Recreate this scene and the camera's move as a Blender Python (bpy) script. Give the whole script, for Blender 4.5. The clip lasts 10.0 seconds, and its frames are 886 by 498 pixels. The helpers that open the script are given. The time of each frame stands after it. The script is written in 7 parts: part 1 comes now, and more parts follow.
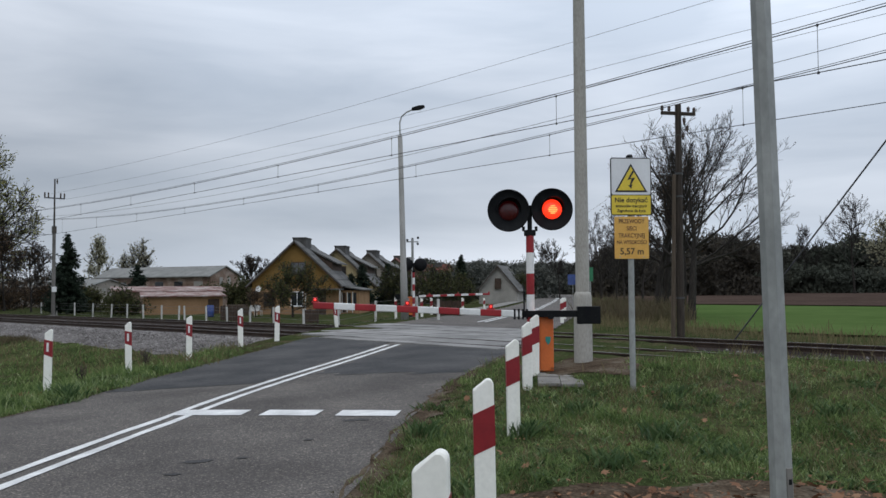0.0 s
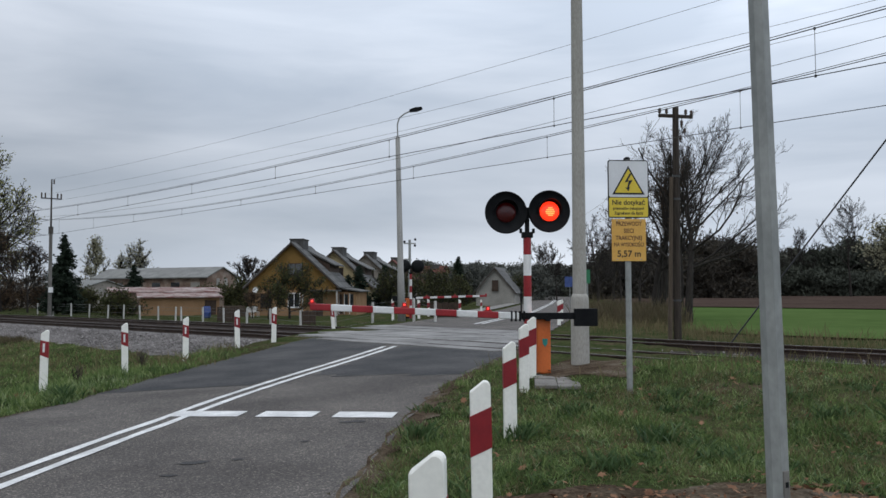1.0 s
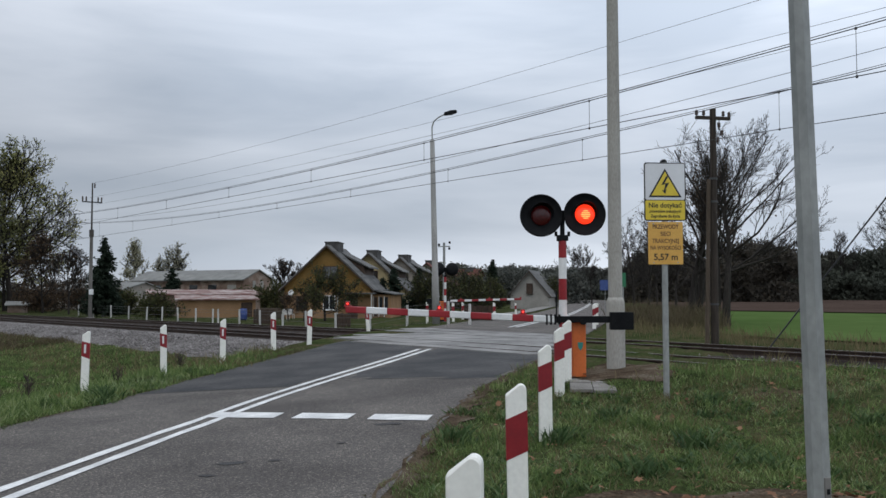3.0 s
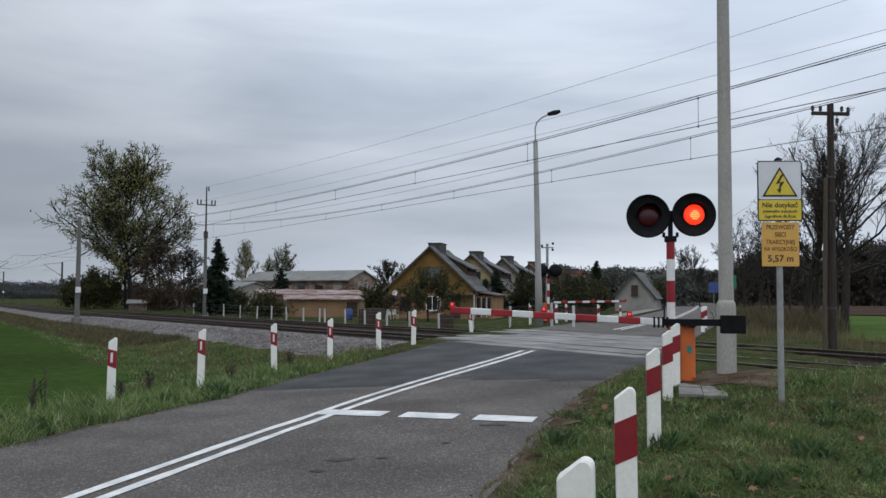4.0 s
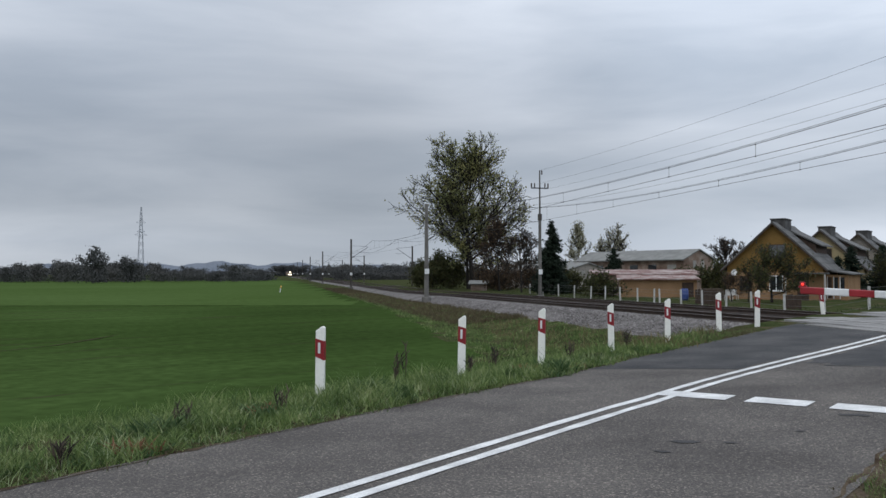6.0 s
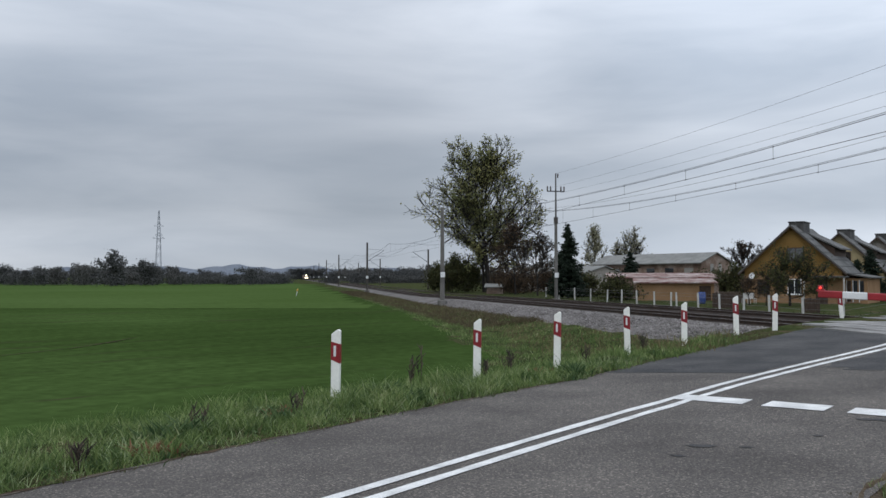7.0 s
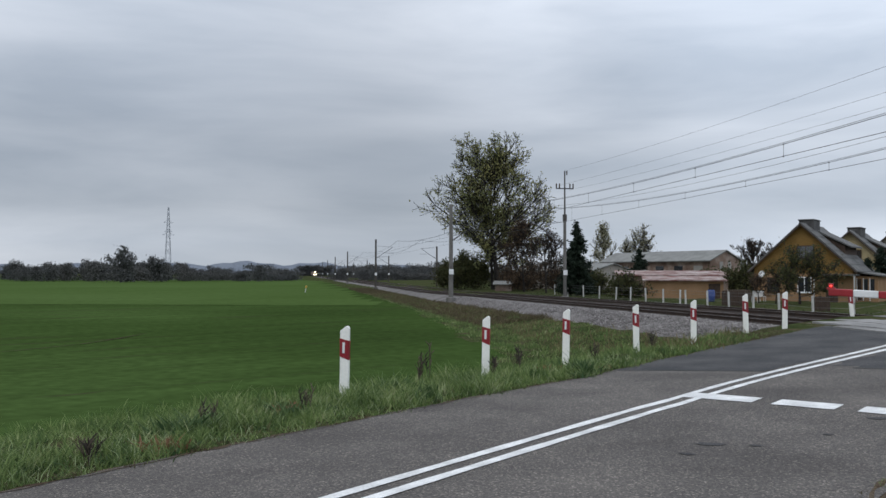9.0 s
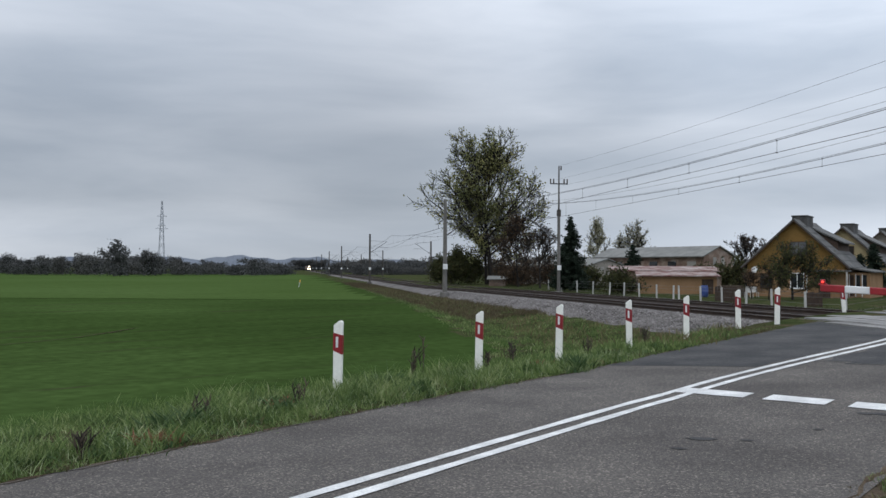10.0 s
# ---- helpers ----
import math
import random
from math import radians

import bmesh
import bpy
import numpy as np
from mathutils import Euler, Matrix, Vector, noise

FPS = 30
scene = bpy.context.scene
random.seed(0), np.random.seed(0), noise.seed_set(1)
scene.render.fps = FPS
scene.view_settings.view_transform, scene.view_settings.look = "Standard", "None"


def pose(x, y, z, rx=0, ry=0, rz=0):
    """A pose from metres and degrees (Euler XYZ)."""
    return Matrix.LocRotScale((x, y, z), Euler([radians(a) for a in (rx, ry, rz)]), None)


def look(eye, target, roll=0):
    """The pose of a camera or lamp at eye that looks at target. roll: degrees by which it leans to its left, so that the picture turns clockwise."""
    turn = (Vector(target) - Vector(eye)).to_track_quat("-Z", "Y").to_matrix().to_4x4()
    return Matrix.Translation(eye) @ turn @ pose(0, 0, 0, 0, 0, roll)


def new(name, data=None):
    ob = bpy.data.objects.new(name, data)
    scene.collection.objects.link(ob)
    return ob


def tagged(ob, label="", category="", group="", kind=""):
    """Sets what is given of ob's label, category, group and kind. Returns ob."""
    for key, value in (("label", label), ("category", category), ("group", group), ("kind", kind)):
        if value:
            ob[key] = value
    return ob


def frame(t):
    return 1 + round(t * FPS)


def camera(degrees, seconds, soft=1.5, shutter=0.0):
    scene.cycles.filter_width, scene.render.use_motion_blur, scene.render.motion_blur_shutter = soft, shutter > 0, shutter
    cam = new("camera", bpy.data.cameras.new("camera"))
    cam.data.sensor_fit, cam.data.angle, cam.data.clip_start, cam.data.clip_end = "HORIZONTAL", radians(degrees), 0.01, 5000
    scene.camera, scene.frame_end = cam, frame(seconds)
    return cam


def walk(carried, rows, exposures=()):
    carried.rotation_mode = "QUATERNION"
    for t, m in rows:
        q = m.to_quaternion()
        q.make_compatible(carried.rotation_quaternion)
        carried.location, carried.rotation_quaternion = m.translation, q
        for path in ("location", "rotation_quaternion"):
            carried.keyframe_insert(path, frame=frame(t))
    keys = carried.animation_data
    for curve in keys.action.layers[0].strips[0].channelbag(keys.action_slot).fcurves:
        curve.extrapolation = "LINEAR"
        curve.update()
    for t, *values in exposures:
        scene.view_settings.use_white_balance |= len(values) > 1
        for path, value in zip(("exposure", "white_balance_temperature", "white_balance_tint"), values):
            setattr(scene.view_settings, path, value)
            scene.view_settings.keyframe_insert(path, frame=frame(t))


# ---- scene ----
cam = camera(53.78, 10.0)
PATH = [
    (0, pose(0.000, 0.000, 1.81, 92.597, 0.385, 0.000)),
    (0.5, pose(0.013, 0.030, 1.81, 92.635, 0.344, -0.169)),
    (1, pose(-0.001, 0.004, 1.81, 92.712, 0.204, -0.192)),
    (1.5, pose(-0.000, 0.004, 1.81, 92.868, 0.251, -0.175)),
    (2, pose(-0.006, -0.005, 1.81, 92.981, 0.217, -0.199)),
    (3.5, pose(-0.022, -0.013, 1.81, 92.875, -0.131, 4.887)),
    (4, pose(-0.044, -0.025, 1.81, 92.969, -0.326, 8.734)),
    (4.5, pose(-0.066, -0.036, 1.81, 92.625, -0.299, 13.176)),
    (5, pose(-0.095, -0.063, 1.81, 92.062, -0.185, 19.367)),
    (5.5, pose(-0.099, -0.111, 1.81, 91.700, 0.170, 26.554)),
    (6, pose(-0.091, -0.140, 1.81, 91.617, 0.024, 30.250)),
    (7.5, pose(-0.073, -0.144, 1.81, 91.823, 0.042, 31.407)),
    (8, pose(-0.076, -0.133, 1.81, 91.734, 0.090, 31.667)),
    (8.5, pose(-0.087, -0.138, 1.81, 91.667, -0.029, 31.986)),
    (9, pose(-0.082, -0.143, 1.81, 91.641, -0.148, 31.856)),
    (9.5, pose(-0.080, -0.154, 1.81, 91.531, -0.210, 31.601)),
    (10, pose(-0.065, -0.155, 1.81, 91.301, -0.331, 31.467)),
]
walk(cam, PATH, [(0, 0), (3.5, -0.01), (4.5, -0.05), (5.5, 0.01), (6, 0.06), (7.5, 0.12), (10, 0.13)])

# ---- light ----
world = bpy.data.worlds.new("overcast")
scene.world = world
world.use_nodes = True
wn, wl = world.node_tree.nodes, world.node_tree.links
wn.clear()


def wnode(kind, **values):
    nd = wn.new(kind)
    for key, value in values.items():
        nd.inputs[key].default_value = value
    return nd


w_out, w_bg = wnode("ShaderNodeOutputWorld"), wnode("ShaderNodeBackground", Strength=1.0)
w_sky = wnode("ShaderNodeTexSky")
w_sky.sky_type, w_sky.sun_disc, w_sky.sun_elevation, w_sky.sun_rotation = "NISHITA", False, radians(38), radians(150)
w_dim = wnode("ShaderNodeVectorMath")
w_dim.operation = "SCALE"
w_dim.inputs["Scale"].default_value = 0.06
w_co = wnode("ShaderNodeTexCoord")
w_map = wnode("ShaderNodeMapping")
w_map.inputs["Rotation"].default_value = (0.0, radians(3), radians(25))
w_map.inputs["Scale"].default_value = (1.6, 1.6, 9.0)
w_n1 = wnode("ShaderNodeTexNoise", Scale=1.7, Detail=6.0, Roughness=0.5, Distortion=0.35)
w_r1 = wnode("ShaderNodeValToRGB")
w_r1.color_ramp.elements[0].position, w_r1.color_ramp.elements[1].position = 0.30, 0.72
w_r1.color_ramp.elements[0].color, w_r1.color_ramp.elements[1].color = (0.45, 0.505, 0.592, 1), (0.68, 0.725, 0.808, 1)
w_sep = wnode("ShaderNodeSeparateXYZ")
w_r2 = wnode("ShaderNodeValToRGB")
els = w_r2.color_ramp.elements
els[0].position, els[0].color = 0.0, (1.02, 1.02, 1.0, 1)
els[1].position, els[1].color = 1.0, (1.5, 1.5, 1.5, 1)
for pos, g in ((0.035, 0.95), (0.075, 0.80), (0.15, 0.84), (0.30, 1.19)):
    e = els.new(pos)
    e.color = (g * 0.985, g, g * 1.01, 1)
w_mul = wnode("ShaderNodeMix")
w_mul.data_type, w_mul.blend_type = "RGBA", "MULTIPLY"
w_mul.inputs["Factor"].default_value = 1.0
w_mix = wnode("ShaderNodeMix")
w_mix.data_type = "RGBA"
w_mix.inputs["Factor"].default_value = 0.93
wl.new(w_co.outputs["Generated"], w_map.inputs["Vector"])
wl.new(w_map.outputs["Vector"], w_n1.inputs["Vector"])
wl.new(w_n1.outputs["Fac"], w_r1.inputs["Fac"])
wl.new(w_co.outputs["Generated"], w_sep.inputs["Vector"])
wl.new(w_sep.outputs["Z"], w_r2.inputs["Fac"])
w_span = wnode("ShaderNodeMapRange")
w_span.inputs["From Min"].default_value, w_span.inputs["From Max"].default_value = -1.0, 1.0
w_side = wnode("ShaderNodeValToRGB")
w_side.color_ramp.interpolation = "EASE"
els = w_side.color_ramp.elements
els[0].position, els[0].color = 0.0, (0.61, 0.61, 0.61, 1)
els[1].position, els[1].color = 1.0, (0.95, 0.95, 0.95, 1)
for pos, g in ((0.10, 0.585), (0.21, 0.54), (0.30, 0.64), (0.40, 0.765), (0.52, 0.81), (0.68, 0.93)):
    e = els.new(pos)
    e.color = (g, g, g, 1)
w_gain = wnode("ShaderNodeVectorMath")
w_gain.operation = "SCALE"
w_gain.inputs["Scale"].default_value = 1.5
w_tone = wnode("ShaderNodeMix")
w_tone.data_type, w_tone.blend_type = "RGBA", "MULTIPLY"
w_tone.inputs["Factor"].default_value = 1.0
wl.new(w_sep.outputs["X"], w_span.inputs["Value"])
wl.new(w_span.outputs["Result"], w_side.inputs["Fac"])
wl.new(w_r1.outputs["Color"], w_tone.inputs["A"])
wl.new(w_side.outputs["Color"], w_gain.inputs["Vector"])
wl.new(w_gain.outputs["Vector"], w_tone.inputs["B"])
wl.new(w_tone.outputs["Result"], w_mul.inputs["A"])
wl.new(w_r2.outputs["Color"], w_mul.inputs["B"])
wl.new(w_sky.outputs["Color"], w_dim.inputs["Vector"])
wl.new(w_dim.outputs["Vector"], w_mix.inputs["A"])
wl.new(w_mul.outputs["Result"], w_mix.inputs["B"])
wl.new(w_mix.outputs["Result"], w_bg.inputs["Color"])
wl.new(w_bg.outputs["Background"], w_out.inputs["Surface"])

sun_data = bpy.data.lights.new("sun", "SUN")
sun_data.energy, sun_data.angle, sun_data.color = 0.5, radians(25), (1.0, 0.96, 0.9)
sun = new("sun", sun_data)
sun.matrix_world = look((0, 0, 60), (18, 34, 0))


# ---- materials ----
def material(name, colors, scale=6.0, detail=6.0, rough=0.8, metal=0.0, bump=0.0, bump_scale=40.0,
             fine=0.25, fine_scale=60.0, stretch=(1, 1, 1), spread=(0.35, 0.68), per_object=0.0, coat=0.0, spec=0.3,
             emit=None, emit_power=0.0, object_space=False):
    """A surface of two or more colours mixed by broad noise, broken up by fine grain, with relief."""
    m = bpy.data.materials.new(name)
    m.use_nodes = True
    nt = m.node_tree
    n, l = nt.nodes, nt.links
    b = n["Principled BSDF"]
    co = n.new("ShaderNodeTexCoord") if object_space else n.new("ShaderNodeNewGeometry")
    mp = n.new("ShaderNodeMapping")
    mp.inputs["Scale"].default_value = stretch
    l.new(co.outputs["Object" if object_space else "Position"], mp.inputs["Vector"])
    big = n.new("ShaderNodeTexNoise")
    big.inputs["Scale"].default_value, big.inputs["Detail"].default_value = scale, detail
    l.new(mp.outputs["Vector"], big.inputs["Vector"])
    ramp = n.new("ShaderNodeValToRGB")
    el = ramp.color_ramp.elements
    for i, c in enumerate(colors):
        p = spread[0] + (spread[1] - spread[0]) * i / max(1, len(colors) - 1)
        e = el[i] if i < 2 else el.new(p)
        e.position, e.color = p, (*c, 1)
    if len(colors) == 1:
        el[1].color = (*colors[0], 1)
    l.new(big.outputs["Fac"], ramp.inputs["Fac"])
    grain = n.new("ShaderNodeTexNoise")
    grain.inputs["Scale"].default_value, grain.inputs["Detail"].default_value = fine_scale, 4.0
    l.new(mp.outputs["Vector"], grain.inputs["Vector"])
    span = n.new("ShaderNodeMapRange")
    span.inputs["From Min"].default_value, span.inputs["From Max"].default_value = 0.3, 0.7
    span.inputs["To Min"].default_value, span.inputs["To Max"].default_value = 1 - fine, 1 + fine
    l.new(grain.outputs["Fac"], span.inputs["Value"])
    mul = n.new("ShaderNodeMix")
    mul.data_type, mul.blend_type = "RGBA", "MULTIPLY"
    mul.inputs["Factor"].default_value = 1.0
    l.new(ramp.outputs["Color"], mul.inputs["A"])
    l.new(span.outputs["Result"], mul.inputs["B"])
    last = mul.outputs["Result"]
    if per_object:
        info = n.new("ShaderNodeObjectInfo")
        sp = n.new("ShaderNodeMapRange")
        sp.inputs["To Min"].default_value, sp.inputs["To Max"].default_value = 1 - per_object, 1 + per_object
        l.new(info.outputs["Random"], sp.inputs["Value"])
        mu = n.new("ShaderNodeMix")
        mu.data_type, mu.blend_type = "RGBA", "MULTIPLY"
        mu.inputs["Factor"].default_value = 1.0
        l.new(last, mu.inputs["A"])
        l.new(sp.outputs["Result"], mu.inputs["B"])
        last = mu.outputs["Result"]
    l.new(last, b.inputs["Base Color"])
    b.inputs["Roughness"].default_value, b.inputs["Metallic"].default_value = rough, metal
    b.inputs["Coat Weight"].default_value = coat
    b.inputs["Specular IOR Level"].default_value = 0.5 if metal or rough < 0.6 else spec
    if bump:
        bn = n.new("ShaderNodeTexNoise")
        bn.inputs["Scale"].default_value, bn.inputs["Detail"].default_value = bump_scale, 5.0
        l.new(mp.outputs["Vector"], bn.inputs["Vector"])
        bp = n.new("ShaderNodeBump")
        bp.inputs["Strength"].default_value, bp.inputs["Distance"].default_value = bump, 0.02
        l.new(bn.outputs["Fac"], bp.inputs["Height"])
        l.new(bp.outputs["Normal"], b.inputs["Normal"])
    if emit:
        b.inputs["Emission Color"].default_value, b.inputs["Emission Strength"].default_value = (*emit, 1), emit_power
    return m


def leafy(name, colors, rough=0.6, through_light=0.3, patches=0.9, share=0.45, low=0.0, high=1.0):
    """Leaves or blades: each island has its own tint, some light passes through."""
    m = bpy.data.materials.new(name)
    m.use_nodes = True
    n, l = m.node_tree.nodes, m.node_tree.links
    b = n["Principled BSDF"]
    geo = n.new("ShaderNodeNewGeometry")
    ramp = n.new("ShaderNodeValToRGB")
    el = ramp.color_ramp.elements
    for i, c in enumerate(colors):
        p = i / max(1, len(colors) - 1)
        e = el[i] if i < 2 else el.new(p)
        e.position, e.color = p, (*c, 1)
    patch = n.new("ShaderNodeTexNoise")
    patch.inputs["Scale"].default_value = patches
    patch.inputs["Detail"].default_value = 3.0
    wide = n.new("ShaderNodeMapRange")
    wide.inputs["From Min"].default_value, wide.inputs["From Max"].default_value = low, high
    l.new(patch.outputs["Fac"], wide.inputs["Value"])
    l.new(geo.outputs["Position"], patch.inputs["Vector"])
    mid = n.new("ShaderNodeMix")
    mid.data_type = "FLOAT"
    mid.inputs["Factor"].default_value = share
    l.new(geo.outputs["Random Per Island"], mid.inputs["A"])
    l.new(wide.outputs["Result"], mid.inputs["B"])
    l.new(mid.outputs["Result"], ramp.inputs["Fac"])
    l.new(ramp.outputs["Color"], b.inputs["Base Color"])
    b.inputs["Roughness"].default_value = rough
    b.inputs["Specular IOR Level"].default_value = 0.12
    if through_light:
        tr = n.new("ShaderNodeBsdfTranslucent")
        l.new(ramp.outputs["Color"], tr.inputs["Color"])
        mx = n.new("ShaderNodeMixShader")
        mx.inputs["Fac"].default_value = through_light
        l.new(b.outputs["BSDF"], mx.inputs[1])
        l.new(tr.outputs["BSDF"], mx.inputs[2])
        l.new(mx.outputs["Shader"], n["Material Output"].inputs["Surface"])
    return m


ASPHALT = material("asphalt_worn", [(0.092, 0.084, 0.078), (0.124, 0.114, 0.105), (0.158, 0.145, 0.132)], 0.55, 9, 0.85, bump=0.7, bump_scale=85, fine=0.4, fine_scale=60, spec=0.2)
ASPHALT_NEW = material("asphalt_dark", [(0.040, 0.041, 0.043), (0.085, 0.083, 0.083)], 0.9, 9, 0.8, bump=0.5, bump_scale=80, fine=0.4, fine_scale=45, spec=0.2)


def speckle(m, scale, pale):
    """Single stones of the aggregate, some dark, a few pale."""
    nt = m.node_tree
    n, l = nt.nodes, nt.links
    base = n["Principled BSDF"].inputs["Base Color"]
    src = base.links[0].from_socket
    geo = n.new("ShaderNodeNewGeometry")
    vor = n.new("ShaderNodeTexVoronoi")
    vor.inputs["Scale"].default_value = scale
    l.new(geo.outputs["Position"], vor.inputs["Vector"])
    sep = n.new("ShaderNodeSeparateColor")
    l.new(vor.outputs["Color"], sep.inputs["Color"])
    ramp = n.new("ShaderNodeValToRGB")
    el = ramp.color_ramp.elements
    el[0].position, el[0].color = 0.0, (0.60, 0.60, 0.61, 1)
    el[1].position, el[1].color = 0.86, (1.08, 1.06, 1.04, 1)
    e = el.new(0.97)
    e.color = (pale, pale * 0.96, pale * 0.90, 1)
    l.new(sep.outputs[0], ramp.inputs["Fac"])
    mix = n.new("ShaderNodeMix")
    mix.data_type, mix.blend_type = "RGBA", "MULTIPLY"
    mix.inputs[0].default_value = 1.0
    l.new(src, mix.inputs[6])
    l.new(ramp.outputs["Color"], mix.inputs[7])
    l.new(mix.outputs[2], base)


def drilled(m, turn, low, high, soil):
    """Uneven drill rows: streaks along one direction, some thin enough to show soil."""
    n, l = m.node_tree.nodes, m.node_tree.links
    base = n["Principled BSDF"].inputs["Base Color"]
    src = base.links[0].from_socket
    geo = n.new("ShaderNodeNewGeometry")
    mp = n.new("ShaderNodeMapping")
    mp.vector_type = "TEXTURE"
    mp.inputs["Rotation"].default_value = (0, 0, radians(turn))
    mp.inputs["Scale"].default_value = (1.1, 16.0, 1.0)
    l.new(geo.outputs["Position"], mp.inputs["Vector"])
    streak = n.new("ShaderNodeTexNoise")
    streak.inputs["Scale"].default_value, streak.inputs["Detail"].default_value = 1.0, 6.0
    streak.inputs["Roughness"].default_value = 0.65
    l.new(mp.outputs["Vector"], streak.inputs["Vector"])
    span = n.new("ShaderNodeMapRange")
    span.inputs["From Min"].default_value, span.inputs["From Max"].default_value = 0.32, 0.68
    span.inputs["To Min"].default_value, span.inputs["To Max"].default_value = low, high
    l.new(streak.outputs["Fac"], span.inputs["Value"])
    mul = n.new("ShaderNodeMix")
    mul.data_type, mul.blend_type = "RGBA", "MULTIPLY"
    mul.inputs[0].default_value = 1.0
    l.new(src, mul.inputs[6])
    l.new(span.outputs["Result"], mul.inputs[7])
    thin = n.new("ShaderNodeMapRange")
    thin.inputs["From Min"].default_value, thin.inputs["From Max"].default_value = 0.40, 0.30
    thin.inputs["To Max"].default_value = soil
    l.new(streak.outputs["Fac"], thin.inputs["Value"])
    mix = n.new("ShaderNodeMix")
    mix.data_type = "RGBA"
    mix.inputs[7].default_value = (0.055, 0.05, 0.03, 1)
    l.new(thin.outputs["Result"], mix.inputs[0])
    l.new(mul.outputs[2], mix.inputs[6])
    l.new(mix.outputs[2], base)


speckle(ASPHALT, 62.0, 2.1)
speckle(ASPHALT_NEW, 80.0, 1.5)
CRACK = material("asphalt_sealing", [(0.025, 0.025, 0.027), (0.04, 0.04, 0.042)], 3, rough=0.7)
ROAD_PAINT = material("road_paint", [(0.55, 0.55, 0.54), (0.80, 0.80, 0.78)], 3.0, 9, 0.6, fine=0.2, fine_scale=60)
GROUND = material("verge_soil_and_grass", [(0.034, 0.046, 0.018), (0.050, 0.060, 0.025), (0.078, 0.064, 0.040)], 1.3, 8, 0.95, bump=1.0, bump_scale=18, fine=0.5, fine_scale=14, spec=0.0)
CROP = material("winter_cereal", [(0.031, 0.053, 0.015), (0.038, 0.065, 0.018), (0.051, 0.085, 0.025)], 0.05, 7, 0.95, bump=0.8, bump_scale=9, fine=0.2, fine_scale=2.6, spec=0.0, spread=(0.32, 0.66))
CROP_LIGHT = material("young_winter_cereal", [(0.056, 0.092, 0.026), (0.068, 0.108, 0.034)], 0.03, 5, 0.95, bump=0.6, bump_scale=6, fine=0.12, fine_scale=1.2, spec=0.0)
FAR_GREEN = material("far_pasture", [(0.060, 0.100, 0.030), (0.086, 0.132, 0.044)], 0.09, 6, 0.95, fine=0.1, fine_scale=0.8, spec=0.0)
PLOUGH = material("ploughed_soil", [(0.055, 0.038, 0.032), (0.085, 0.062, 0.05)], 0.12, 6, 0.95, bump=0.8, bump_scale=4, fine=0.3, fine_scale=3, spec=0.0)
GRAVEL = material("ballast_bed", [(0.115, 0.106, 0.100), (0.185, 0.172, 0.164)], 0.6, 8, 0.95, bump=1.0, bump_scale=16, fine=0.6, fine_scale=14, spec=0.1)
STONE = material("ballast_stone", [(0.125, 0.115, 0.110), (0.28, 0.262, 0.252)], 3.5, 5, 0.95, fine=0.35, fine_scale=12, spec=0.2)
drilled(CROP, -14, 0.84, 1.16, 0.75)
drilled(CROP_LIGHT, -14, 0.92, 1.08, 0.0)
RAIL_RUST = material("rusty_rail", [(0.035, 0.024, 0.019), (0.062, 0.042, 0.032)], 3, 6, 0.85, fine=0.3, fine_scale=40)
RAIL_TOP = material("polished_rail_head", [(0.20, 0.19, 0.18), (0.32, 0.30, 0.28)], 2, 6, 0.5, 0.8, fine=0.15)
SLEEPER = material("concrete_sleeper", [(0.055, 0.044, 0.038), (0.090, 0.074, 0.064)], 2, 6, 0.95, fine=0.25, per_object=0.15)
PANEL = material("crossing_panel_concrete", [(0.165, 0.160, 0.152), (0.30, 0.292, 0.28)], 1.1, 8, 0.85, bump=0.4, bump_scale=60, fine=0.26, fine_scale=38, per_object=0.16)
CONCRETE_GREY = material("weathered_grey_concrete", [(0.29, 0.285, 0.27), (0.38, 0.372, 0.355)], 1.6, 8, 0.85, bump=0.25, bump_scale=50, fine=0.14, fine_scale=40, stretch=(1, 1, 0.35))
CONCRETE = material("spun_concrete", [(0.335, 0.322, 0.290), (0.44, 0.424, 0.385)], 1.6, 8, 0.85, bump=0.25, bump_scale=50, fine=0.14, fine_scale=40, stretch=(1, 1, 0.35))
CONCRETE_DARK = material("weathered_concrete", [(0.115, 0.109, 0.10), (0.19, 0.18, 0.166)], 1.4, 8, 0.9, fine=0.2, fine_scale=20, stretch=(1, 1, 0.3))
GALVANISED = material("galvanised_steel", [(0.255, 0.265, 0.258), (0.345, 0.355, 0.343)], 3.2, 8, 0.6, 0.25, bump=0.08, bump_scale=60, fine=0.14, fine_scale=22, stretch=(1, 1, 0.6))
POST_WHITE = material("white_plastic", [(0.85, 0.84, 0.775), (0.89, 0.88, 0.82)], 5, 6, 0.5, fine=0.05, fine_scale=30)
POST_DIRT = material("splashed_dirt", [(0.30, 0.28, 0.24), (0.62, 0.61, 0.57)], 14, 6, 0.8, fine=0.2)
RED = material("signal_red_paint", [(0.245, 0.008, 0.013), (0.32, 0.014, 0.020)], 5, 6, 0.45, fine=0.08, fine_scale=40)
RED_FOIL = material("dark_red_reflective_foil", [(0.21, 0.010, 0.016), (0.27, 0.014, 0.020)], 6, 5, 0.4, fine=0.06)
WHITE = material("white_enamel", [(0.68, 0.69, 0.68), (0.80, 0.80, 0.79)], 4, 6, 0.45, fine=0.06, fine_scale=30)
BLACK = material("black_powder_coat", [(0.006, 0.0065, 0.008), (0.011, 0.012, 0.013)], 6, 5, 0.62, fine=0.15, spec=0.12)
